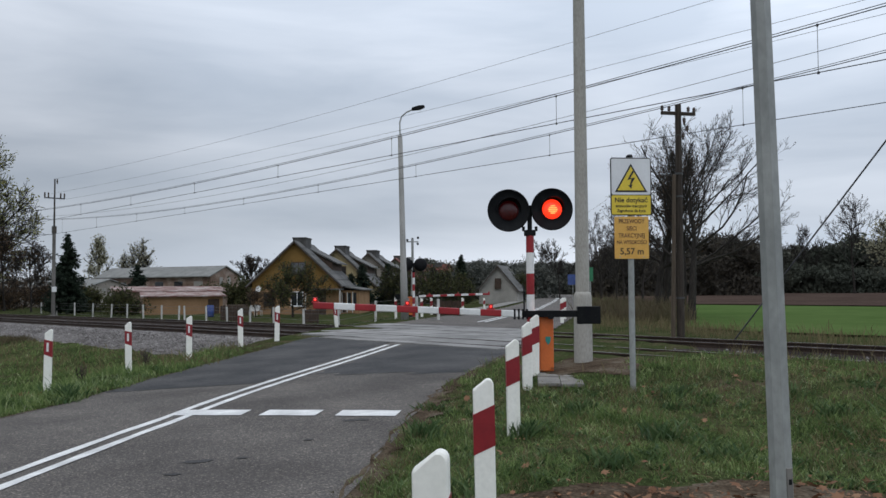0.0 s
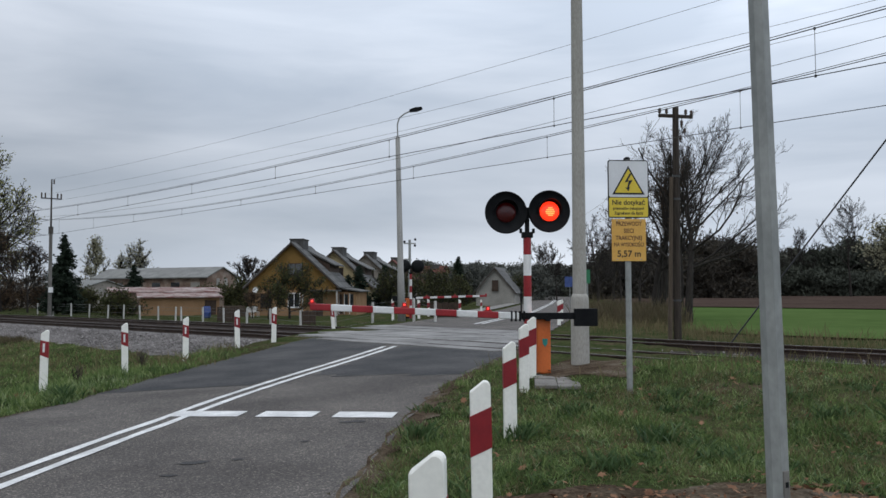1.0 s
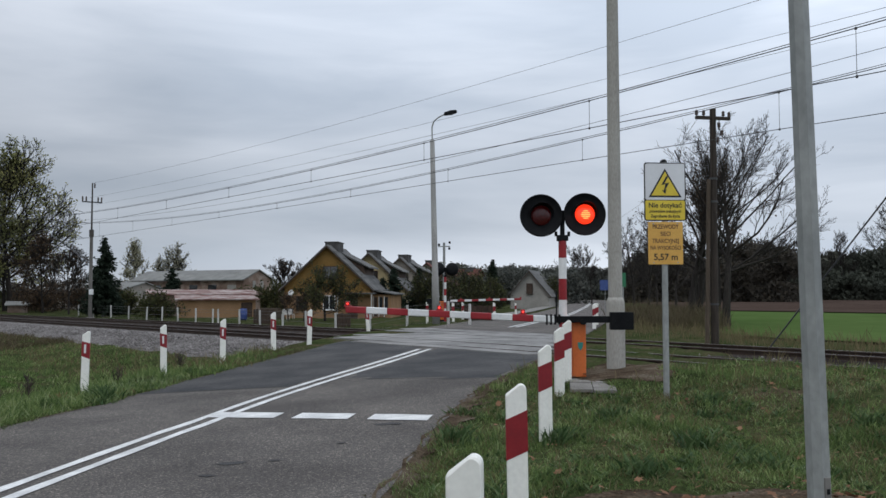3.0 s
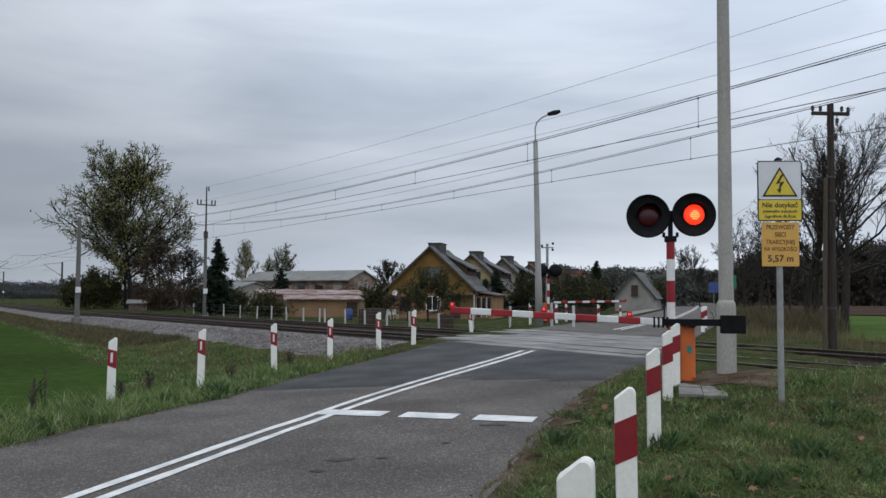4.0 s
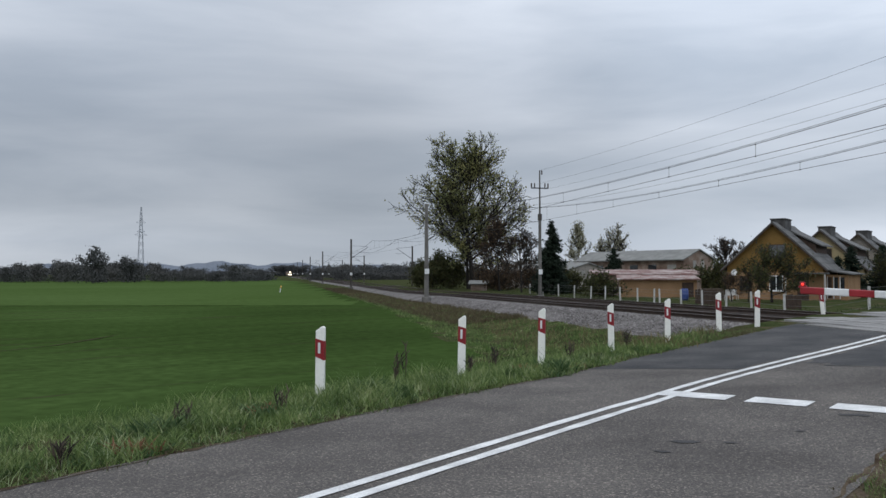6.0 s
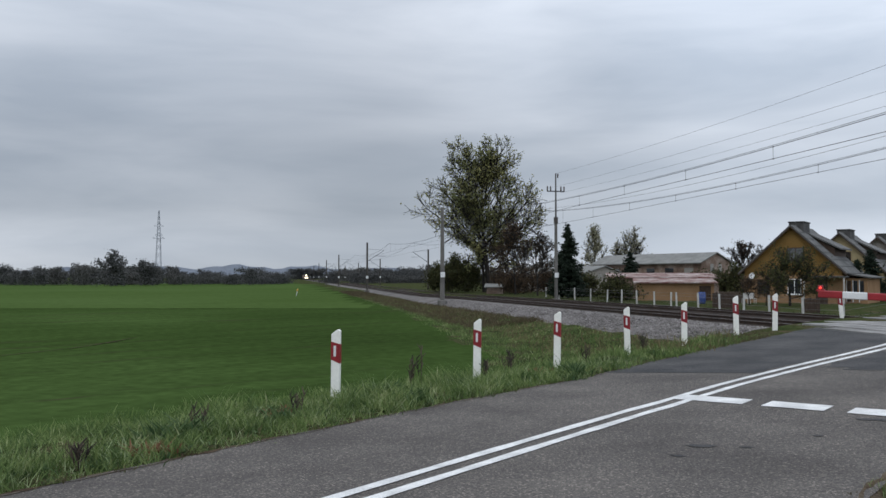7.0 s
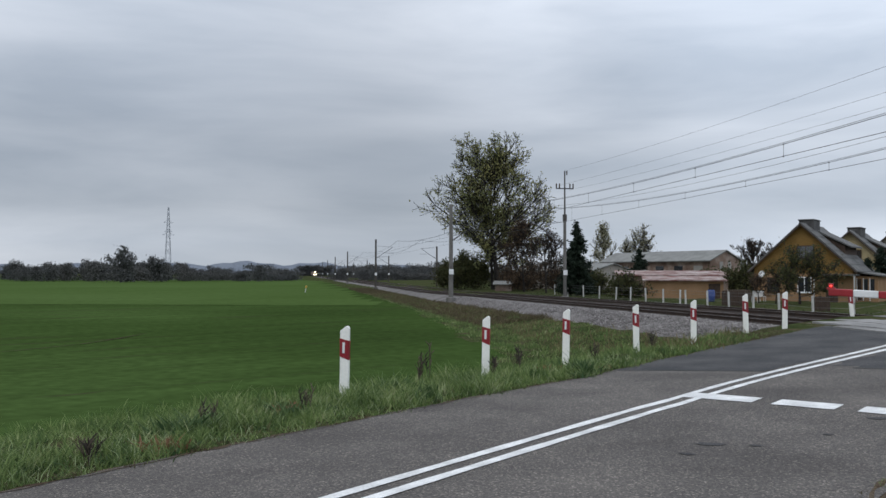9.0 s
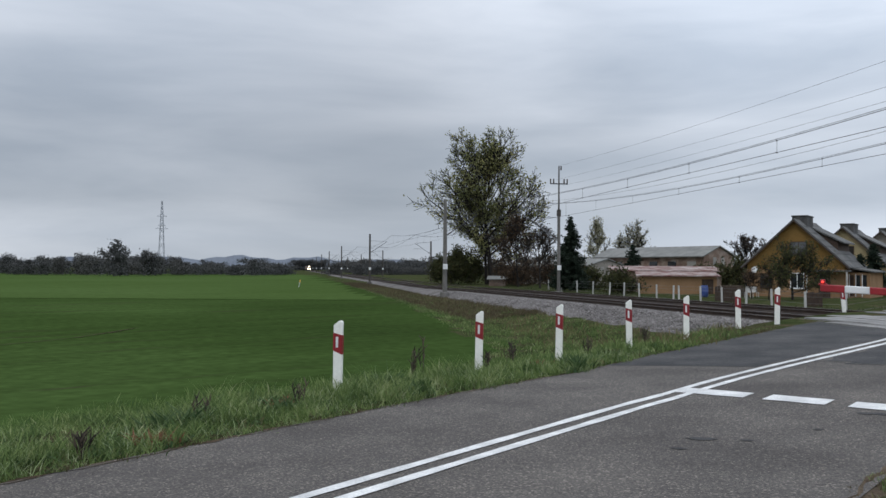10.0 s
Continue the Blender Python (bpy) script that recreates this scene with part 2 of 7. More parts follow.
BLACK_RUB = material("black_rubber", [(0.012, 0.012, 0.013), (0.022, 0.022, 0.022)], 8, 5, 0.8)
ORANGE = material("orange_enamel", [(0.58, 0.125, 0.022), (0.68, 0.165, 0.035)], 3, 6, 0.5, fine=0.06, fine_scale=20)
TEAL = material("teal_badge", [(0.02, 0.22, 0.19)], rough=0.5)
YELLOW = material("yellow_sign_face", [(0.68, 0.50, 0.035), (0.74, 0.56, 0.05)], 5, 5, 0.45, fine=0.05)
AMBER = material("amber_sign_face", [(0.66, 0.36, 0.07), (0.74, 0.43, 0.10)], 5, 5, 0.5, fine=0.06)
SIGN_GREY = material("aluminium_sign_back", [(0.30, 0.31, 0.32), (0.40, 0.41, 0.42)], 4, 5, 0.5, 0.4)
SIGN_WHITE = material("white_sign_face", [(0.68, 0.69, 0.71), (0.74, 0.75, 0.77)], 4, 5, 0.45, fine=0.04)
INK = material("black_sign_ink", [(0.012, 0.012, 0.012)], rough=0.5)
INK_FADED = material("faded_sign_ink", [(0.10, 0.05, 0.03), (0.19, 0.10, 0.055)], 20, rough=0.6)
LAMP_ON = material("lit_red_lens", [(0.8, 0.06, 0.02)], rough=0.3, emit=(1.0, 0.035, 0.010), emit_power=1.25)
LAMP_CORE = material("lit_lens_core", [(0.9, 0.3, 0.1)], rough=0.3, emit=(1.0, 0.25, 0.06), emit_power=1.9)
LAMP_SMALL = material("small_red_lamp_glow", [(0.8, 0.1, 0.05)], rough=0.3, emit=(1.0, 0.03, 0.03), emit_power=1.4)
LAMP_OFF = material("dark_red_lens", [(0.016, 0.0015, 0.002), (0.05, 0.004, 0.005)], 40, rough=0.35, emit=(0.6, 0.01, 0.012), emit_power=0.012)
HEADLIGHT = material("train_headlight_glow", [(0.9, 0.85, 0.7)], rough=0.3, emit=(1.0, 0.86, 0.62), emit_power=5.0)
CABLE = material("overhead_wire", [(0.045, 0.046, 0.05), (0.075, 0.075, 0.078)], 3, rough=0.6)
TIMBER = material("creosoted_timber", [(0.028, 0.023, 0.019), (0.06, 0.048, 0.038)], 4, 7, 0.9, bump=0.5, bump_scale=30, fine=0.3, stretch=(6, 6, 0.4))
TIMBER_PALE = material("weathered_timber", [(0.07, 0.054, 0.040), (0.115, 0.09, 0.066)], 4, 7, 0.9, bump=0.4, bump_scale=30, fine=0.25, stretch=(6, 6, 0.4))
INSULATOR = material("brown_porcelain", [(0.05, 0.03, 0.022)], rough=0.25)
BARK = material("bark", [(0.017, 0.0145, 0.0125), (0.042, 0.036, 0.031)], 5, 7, 0.95, bump=0.8, bump_scale=25, fine=0.35, fine_scale=30, stretch=(3, 3, 0.5))
PLASTER_YELLOW = material("ochre_plaster", [(0.20, 0.115, 0.032), (0.265, 0.155, 0.048)], 0.7, 8, 0.9, fine=0.10, fine_scale=12)
PLASTER_SALMON = material("salmon_plaster", [(0.26, 0.155, 0.078), (0.33, 0.20, 0.108)], 0.8, 8, 0.9, fine=0.10, fine_scale=12)
PLASTER_CREAM = material("cream_plaster", [(0.36, 0.29, 0.155), (0.44, 0.36, 0.21)], 0.7, 8, 0.9, fine=0.12, fine_scale=12)
PLASTER_GREY = material("grey_plaster", [(0.26, 0.235, 0.205), (0.36, 0.33, 0.29)], 0.7, 8, 0.9, fine=0.15, fine_scale=10)
BRICK_OLD = material("stained_old_brickwork", [(0.16, 0.105, 0.08), (0.25, 0.18, 0.14), (0.33, 0.27, 0.23)], 0.8, 9, 0.95, fine=0.3, fine_scale=9)
ROOF_GREY = material("grey_fibre_cement", [(0.085, 0.085, 0.082), (0.14, 0.138, 0.132)], 0.9, 8, 0.9, fine=0.2, fine_scale=8, per_object=0.12)
ROOF_PALE = material("pale_fibre_cement", [(0.175, 0.176, 0.166), (0.245, 0.246, 0.232)], 0.8, 8, 0.85, fine=0.15, fine_scale=8)
ROOF_RED = material("rust_red_roofing", [(0.15, 0.055, 0.045), (0.27, 0.20, 0.18), (0.42, 0.36, 0.34)], 0.8, 7, 0.85, fine=0.2, fine_scale=6, stretch=(1, 1, 1))
TILE_RED = material("red_roof_tiles", [(0.12, 0.048, 0.04), (0.17, 0.07, 0.055)], 2, 6, 0.9, fine=0.2, fine_scale=6)
CHIMNEY = material("sooty_render", [(0.055, 0.053, 0.052), (0.10, 0.097, 0.093)], 2, 6, 0.95, fine=0.2)
DARK_WOOD = material("dark_painted_wood", [(0.045, 0.03, 0.022), (0.075, 0.05, 0.036)], 4, 6, 0.8, fine=0.2)
GLASS = material("window_glass", [(0.025, 0.028, 0.032)], rough=0.08, coat=1.0)
BLUE = material("blue_plastic", [(0.03, 0.06, 0.20), (0.05, 0.085, 0.26)], 3, rough=0.5)
FENCE_WHITE = material("whitewashed_concrete", [(0.42, 0.41, 0.39), (0.58, 0.57, 0.54)], 6, 6, 0.9, fine=0.15)
MESH_WIRE = material("galvanised_wire", [(0.16, 0.16, 0.16)], rough=0.6)
PAVING = material("concrete_paving", [(0.15, 0.142, 0.13), (0.25, 0.237, 0.215)], 3, 7, 0.9, bump=0.3, bump_scale=50, fine=0.3, per_object=0.12)
GRASS = leafy("grass_blades", [(0.034, 0.058, 0.025), (0.076, 0.126, 0.043), (0.136, 0.200, 0.062), (0.235, 0.300, 0.110), (0.49, 0.49, 0.29)], 0.6, 0.3, 2.3, 0.5, 0.3, 0.7)
SOIL = material("bare_verge_soil", [(0.056, 0.041, 0.029), (0.092, 0.070, 0.050), (0.135, 0.112, 0.085)], 2.4, 9, 0.95, bump=1.0, bump_scale=30, fine=0.5, fine_scale=30, spec=0.0)
TRACK_DIRT = material("rusty_dark_ballast", [(0.024, 0.018, 0.015), (0.050, 0.038, 0.032)], 1.2, 8, 0.95, bump=1.0, bump_scale=16, fine=0.5, fine_scale=14, spec=0.1)
GRASS_BROWN = leafy("brown_dead_grass", [(0.060, 0.048, 0.030), (0.115, 0.092, 0.056), (0.070, 0.075, 0.032)], 0.8, 0.2, 1.2, 0.5, 0.3, 0.7)
GRASS_PALE = leafy("pale_grass_tips", [(0.20, 0.27, 0.12), (0.32, 0.39, 0.20), (0.45, 0.46, 0.30)], 0.6, 0.3)
GRASS_DULL = leafy("dull_yard_grass", [(0.032, 0.044, 0.020), (0.056, 0.074, 0.030), (0.085, 0.098, 0.045)], 0.7, 0.2, 0.8, 0.5, 0.3, 0.7)
GRASS_DRY = leafy("dry_grass_blades", [(0.105, 0.085, 0.045), (0.19, 0.155, 0.085), (0.085, 0.10, 0.035)], 0.8, 0.25)
LEAF_FALLEN = leafy("fallen_leaves", [(0.085, 0.040, 0.024), (0.17, 0.085, 0.048), (0.24, 0.13, 0.075), (0.46, 0.30, 0.19)], 0.8, 0.1)
WEED_LEAF = leafy("broad_weed_leaves", [(0.030, 0.055, 0.026), (0.052, 0.094, 0.036), (0.090, 0.140, 0.055), (0.16, 0.20, 0.09)], 0.55, 0.25, 2.0, 0.4)
LEAF_POPLAR = leafy("yellowing_poplar_leaves", [(0.130, 0.150, 0.068), (0.23, 0.235, 0.098), (0.37, 0.32, 0.12)], 0.6, 0.4, 0.16, 0.6, 0.3, 0.7)
LEAF_RUSTY = leafy("withered_brown_leaves", [(0.050, 0.036, 0.026), (0.085, 0.058, 0.038), (0.12, 0.085, 0.05)], 0.8, 0.2)
LEAF_APPLE = leafy("dull_orchard_leaves", [(0.032, 0.042, 0.018), (0.062, 0.068, 0.028), (0.080, 0.062, 0.026)], 0.7, 0.2)
LEAF_PALE = leafy("pale_autumn_leaves", [(0.24, 0.24, 0.16), (0.36, 0.345, 0.235), (0.20, 0.185, 0.12)], 0.7, 0.45)
MAST_STEEL = material("dark_weathered_steel", [(0.045, 0.040, 0.036), (0.085, 0.075, 0.066)], 1.6, 7, 0.8, fine=0.2, fine_scale=14)
NEEDLES = leafy("dark_spruce_needles", [(0.013, 0.022, 0.015), (0.030, 0.042, 0.027)], 0.7, 0.1)
WOODS = leafy("distant_foliage", [(0.050, 0.056, 0.046), (0.072, 0.080, 0.062), (0.092, 0.086, 0.068)], 0.9, 0.1, 0.06, 0.7, 0.3, 0.7)
WOODS_MID = leafy("village_skyline_foliage", [(0.066, 0.074, 0.068), (0.098, 0.104, 0.092), (0.13, 0.122, 0.10)], 0.9, 0.1)
SIGN_GREEN = material("green_sign_face", [(0.02, 0.16, 0.07), (0.03, 0.19, 0.09)], 4, 5, 0.45, fine=0.04)
PLASTER_PALE = material("pale_weathered_plaster", [(0.27, 0.26, 0.235), (0.35, 0.335, 0.305)], 0.8, 7, 0.95, bump=0.2, bump_scale=20, fine=0.12, fine_scale=12)
# aerial haze mixed into the leaf colours: paler and greyer than real foliage
WOODS_HAZE_TINTED = leafy("haze_tinted_distant_foliage", [(0.062, 0.064, 0.066), (0.082, 0.084, 0.082), (0.105, 0.100, 0.090)], 0.9, 0.1, 0.02, 0.7, 0.3, 0.7)
WOODS_BROWN = leafy("distant_autumn_foliage", [(0.045, 0.043, 0.040), (0.070, 0.063, 0.052), (0.095, 0.078, 0.055)], 0.9, 0.15)
# pylon steel lightened and blued to stand in for haze
PYLON_GREY = material("haze_tinted_pale_steel", [(0.30, 0.32, 0.35), (0.36, 0.38, 0.41)], 2, rough=0.8)
# blue-grey is distance haze painted on, not the hills' own colour
HILL_HAZE_TINTED = material("haze_tinted_hill", [(0.13, 0.15, 0.185), (0.16, 0.18, 0.21)], 0.004, 4, 1.0, fine=0.1, fine_scale=0.05)


# ---- building helpers ----
def finish(name, bm, mat, parent=None, label="", smooth=False):
    me = bpy.data.meshes.new(name)
    bm.normal_update()
    bm.to_mesh(me)
    bm.free()
    mats = mat if isinstance(mat, (list, tuple)) else [mat]
    for m in mats:
        me.materials.append(m)
    if smooth:
        for p in me.polygons:
            p.use_smooth = True
    ob = new(name, me)
    if parent is not None:
        ob.parent = parent
    if label:
        ob["label"] = label
    return ob


def part(name, bm, mat, parent, label="", smooth=False):
    return finish(name, bm, mat, parent, label, smooth)


def thing(name, m, label, category, group="", kind=""):
    ob = new(name)
    ob.empty_display_size = 0.2
    ob.matrix_basis = m
    return tagged(ob, label, category, group, kind)


def raw(name, verts, faces, mat, parent=None, smooth=False):
    me = bpy.data.meshes.new(name)
    me.from_pydata([tuple(map(float, v)) for v in verts], [], faces)
    for m in (mat if isinstance(mat, (list, tuple)) else [mat]):
        me.materials.append(m)
    if smooth:
        me.polygons.foreach_set("use_smooth", [True] * len(me.polygons))
    ob = new(name, me)
    if parent is not None:
        ob.parent = parent
    return ob


def tri_cloud(name, pts, mat, parent=None, corners=3):
    """Many loose triangles or quads from an array (n, corners, 3)."""
    n = len(pts)
    me = bpy.data.meshes.new(name)
    me.vertices.add(n * corners)
    me.vertices.foreach_set("co", np.asarray(pts, dtype=np.float32).ravel())
    me.loops.add(n * corners)
    me.loops.foreach_set("vertex_index", np.arange(n * corners, dtype=np.int32))
    me.polygons.add(n)
    me.polygons.foreach_set("loop_start", np.arange(0, n * corners, corners, dtype=np.int32))
    me.update(calc_edges=True)
    me.materials.append(mat)
    ob = new(name, me)
    if parent is not None:
        ob.parent = parent
    return ob


def box(bm, x0, y0, z0, x1, y1, z1, bevel=0.0, m=None):
    r = bmesh.ops.create_cube(bm, size=1.0)
    vs = r["verts"]
    for v in vs:
        v.co = Vector(((x0 + x1) / 2 + v.co.x * (x1 - x0), (y0 + y1) / 2 + v.co.y * (y1 - y0), (z0 + z1) / 2 + v.co.z * (z1 - z0)))
    if bevel:
        es = {e for v in vs for e in v.link_edges}
        out = bmesh.ops.bevel(bm, geom=list(es), offset=bevel, segments=2, affect="EDGES", profile=0.5)
        vs = list({v for f in out["faces"] for v in f.verts} | {v for v in vs if v.is_valid})
    if m is not None:
        bmesh.ops.transform(bm, matrix=m, verts=vs)
    return bm


def tube(bm, p0, p1, r0, r1=None, seg=12, caps=True):
    p0, p1 = Vector(p0), Vector(p1)
    r1 = r0 if r1 is None else r1
    d = p1 - p0
    q = d.to_track_quat("Z", "Y").to_matrix().to_4x4()
    bmesh.ops.create_cone(bm, cap_ends=caps, segments=seg, radius1=r0, radius2=r1, depth=d.length,
                          matrix=Matrix.Translation((p0 + p1) / 2) @ q)
    return bm


def lathe(bm, profile, seg=24, m=None):
    """A turned form round z from (radius, height) pairs."""
    rings = []
    for r, z in profile:
        rings.append([bm.verts.new((r * math.cos(2 * math.pi * k / seg), r * math.sin(2 * math.pi * k / seg), z)) for k in range(seg)])
    for a, b in zip(rings, rings[1:]):
        for k in range(seg):
            bm.faces.new((a[k], a[(k + 1) % seg], b[(k + 1) % seg], b[k]))
    if profile[0][0] > 1e-5:
        bm.faces.new(list(reversed(rings[0])))
    if profile[-1][0] > 1e-5:
        bm.faces.new(rings[-1])
    if m is not None:
        bmesh.ops.transform(bm, matrix=m, verts=[v for ring in rings for v in ring])
    return bm


def prism(bm, outline, y0, y1, m=None):
    """A flat outline in x and z, given depth along y."""
    a = [bm.verts.new((x, y0, z)) for x, z in outline]
    b = [bm.verts.new((x, y1, z)) for x, z in outline]
    n = len(outline)
    bm.faces.new(a)
    bm.faces.new(list(reversed(b)))
    for k in range(n):
        bm.faces.new((a[k], b[k], b[(k + 1) % n], a[(k + 1) % n]))
    bmesh.ops.recalc_face_normals(bm, faces=bm.faces[:])
    if m is not None:
        bmesh.ops.transform(bm, matrix=m, verts=a + b)
    return bm


def B():
    return bmesh.new()


# ---- the lie of the land ----
ANG = radians(41.4)
U, N = np.array([-math.sin(ANG), math.cos(ANG)]), np.array([math.cos(ANG), math.sin(ANG)])
V_NEAR, V_FAR = 16.2, 20.65
ROAD_Y = [-40, -10, 0, 7.4, 12.4, 16.2, 19.7, 24, 31.5, 42, 56, 76, 120, 180, 300, 600]
ROAD_X = [-7.0, -5.4, -4.75, -4.15, -3.72, -2.97, -2.09, -1.15, 0.45, 2.5, 5.0, 8.2, 15.2, 24.0, 40, 70]


def ss(a, b, x):
    t = np.clip((np.asarray(x, dtype=float) - a) / (b - a), 0, 1)
    return t * t * (3 - 2 * t)


def cx(y):
    y = np.asarray(y, dtype=float)
    return (np.interp(y - 1.5, ROAD_Y, ROAD_X) + np.interp(y, ROAD_Y, ROAD_X) + np.interp(y + 1.5, ROAD_Y, ROAD_X)) / 3


def to_uv(x, y):
    return x * U[0] + y * U[1], x * N[0] + y * N[1]


def from_uv(u, v):
    return u * U[0] + v * N[0], u * U[1] + v * N[1]


def half_left(y):
    return np.interp(y, [0, 8, 14, 20, 26], [2.7, 2.85, 2.95, 3.45, 3.6])


def half_right(y):
    return np.interp(y, [0, 8, 14, 20, 26], [3.4, 3.4, 3.45, 3.6, 3.6])


def rail_z(u):
    return 0.37 - 0.008 * np.clip(np.asarray(u, dtype=float) - 18, 0, 85)


def road_z(x, y):
    x, y = np.asarray(x, dtype=float), np.asarray(y, dtype=float)
    u, v = to_uv(x, y)
    w = np.clip(x - cx(y), -5, 5)
    r = np.clip((v - 5) / 10.5, 0, 1)
    near = r * 0.37 + (1 - r) * (0.055 + 0.034 * w)
    return np.where(v < 22, near, 0.37 - 0.42 * ss(23, 62, v))


def land_z(x, y):
    """The ground beside road and track, without fine relief."""
    x, y = np.asarray(x, dtype=float), np.asarray(y, dtype=float)
    u, v = to_uv(x, y)
    w = x - cx(y)
    edge = road_z(x, y) - 0.03
    low = np.where(w < 0, np.where(v < 18, -0.75, -0.35), np.where(v < 18, 0.12 + 0.2 * ss(4, 14, v), 0.05))
    away = np.where(w < 0, ss(4.5, 9.0, -w), ss(5.5, 11.0, w))
    z = edge * (1 - away) + low * away
    bed = rail_z(u) - np.where(w < 0, 0.62, 0.36)
    along = ss(21, 34, u)
    k = np.where(w < 0, ss(10.5, 13.0, v) * (1 - along) + ss(9.2, 12.3, v) * along, ss(8.5, 13.0, v)) * (1 - ss(23.5, 29, v))
    z = z * (1 - k) + np.maximum(z, bed) * k
    berm = 0.25 * ss(8.5, 12.0, v) * (1 - ss(14.2, 14.9, v)) * (1 - ss(8.0, 12.5, u)) * (w > 0)
    z = z + berm
    under = (np.abs(w + 0.3) < 2.6) & (v < 400)
    return np.where(under, z - 0.12, z)


def bumps(x, y, amp=0.05):
    return amp * (np.sin(x * 1.9 + np.sin(y * 1.3)) * np.sin(y * 1.6 + 1.1 * np.sin(x * 0.9)) + 0.5 * np.sin(x * 4.1 + y * 2.3))


def sheet(name, xs, ys, fz, mat, keep=None, to_xy=None, parent=None, smooth=True):
    gx, gy = np.meshgrid(xs, ys)
    px, py = to_xy(gx, gy) if to_xy else (gx, gy)
    pz = fz(px, py)
    nx, ny = len(xs), len(ys)
    ok = np.ones((ny - 1, nx - 1), bool)
    if keep is not None:
        ok = keep((px[:-1, :-1] + px[1:, 1:]) / 2, (py[:-1, :-1] + py[1:, 1:]) / 2)
    idx = np.arange(nx * ny).reshape(ny, nx)
    q = np.stack([idx[:-1, :-1], idx[:-1, 1:], idx[1:, 1:], idx[1:, :-1]], -1)[ok]
    used = np.unique(q)
    remap = -np.ones(nx * ny, int)
    remap[used] = np.arange(len(used))
    verts = np.stack([px.ravel(), py.ravel(), pz.ravel()], 1)[used]
    return raw(name, verts, remap[q].tolist(), mat, parent, smooth)


def spaced(limit_near, limit_far, step, grow):
    out, p = [0.0], 0.0
    while p < limit_far:
        p += step if p < limit_near else step * (1 + (p - limit_near) * grow)
        out.append(p)
    return out


xs = spaced(28, 4300, 0.45, 0.16)
xs = np.array([-p for p in reversed(xs[1:])] + xs)
ys = spaced(48, 4600, 0.45, 0.16)
ys = np.array([-p for p in reversed(spaced(10, 900, 0.7, 0.2)[1:])] + ys)


def field_edge(u):
    return np.interp(u, [-40, 0, 12, 20, 30, 60, 120, 900], [3.0, 3.0, 4.0, 5.2, 6.8, 8.2, 8.8, 8.8])


def ground_z(x, y):
    w = x - cx(y)
    rough = ss(3.6, 5.0, np.abs(w)) * (1 - ss(60, 160, np.hypot(x, y)))
    u, v = to_uv(x, y)
    tilled = (w < -8.2) & (v < field_edge(u) - 0.9)
    return land_z(x, y) + bumps(x, y) * rough * np.where(tilled, 0.1, 1.0) - np.where(tilled, 0.02, 0.0)


GX, GY = np.meshgrid(xs, ys)
GZ = ground_z(GX, GY)


def ground_at(x, y):
    """The height of the ground sheet itself, between its grid points."""
    x, y = np.asarray(x, dtype=float), np.asarray(y, dtype=float)
    i = np.clip(np.searchsorted(xs, x) - 1, 0, len(xs) - 2)
    j = np.clip(np.searchsorted(ys, y) - 1, 0, len(ys) - 2)
    fx, fy = (x - xs[i]) / (xs[i + 1] - xs[i]), (y - ys[j]) / (ys[j + 1] - ys[j])
    return (GZ[j, i] * (1 - fx) + GZ[j, i + 1] * fx) * (1 - fy) + (GZ[j + 1, i] * (1 - fx) + GZ[j + 1, i + 1] * fx) * fy


ground = tagged(sheet("ground", xs, ys, ground_z, GROUND), "rough grassy ground with bare soil patches", "ground", kind="structure")


fu = np.array([-30 + i * 1.0 for i in range(120)] + [90 + 4 * 1.09 ** i * (i + 1) for i in range(0, 42)])
fu = fu[fu < 900]
fv = np.array([-700, -500, -350, -250, -180, -130, -95, -70, -52, -40, -32] + [-27 + 0.9 * i for i in range(41)])


def crop_keep(x, y):
    u, v = to_uv(x, y)
    w = x - cx(y)
    return (v < field_edge(u) + 0.35 * np.sin(u * 0.7)) & (w < -7.6 - 0.25 * np.sin(y * 1.1)) & (x > -1500) & (u < 560)


tagged(sheet("crop_field", fu, fv, lambda x, y: land_z(x, y) + 0.03 + bumps(x, y, 0.012), CROP, crop_keep, from_uv),
       "wide green field of low winter cereal", "field", kind="structure")


PARCEL = radians(31.5)


def from_parcel(a, f):
    return a * math.cos(PARCEL) - f * math.sin(PARCEL), a * math.sin(PARCEL) + f * math.cos(PARCEL)


def far_parcel(x, y):
    u, v = to_uv(x, y)
    return (v < field_edge(u) - 1.2) & (u < 560)


tagged(sheet("crop_field", np.array([-420 + 12 * i for i in range(28)] + [-84 + 1.5 * i for i in range(90)]), np.array([70.0, 71, 73, 76, 80, 86, 94, 104, 116, 130, 150, 175, 210, 250, 300, 330]),
             lambda x, y: land_z(x, y) + 0.046, CROP_LIGHT, far_parcel, from_parcel), "lighter green far strip of young cereal", "field", kind="structure")


# ---- road ----
ry = np.array([-25 + 0.5 * i for i in range(90)] + [20 + 0.12 * i for i in range(167)] + [40 + 0.5 * i for i in range(1, 31)] + [55 + 1.5 * i for i in range(1, 60)] + [145 + 6 * i for i in range(1, 60)])


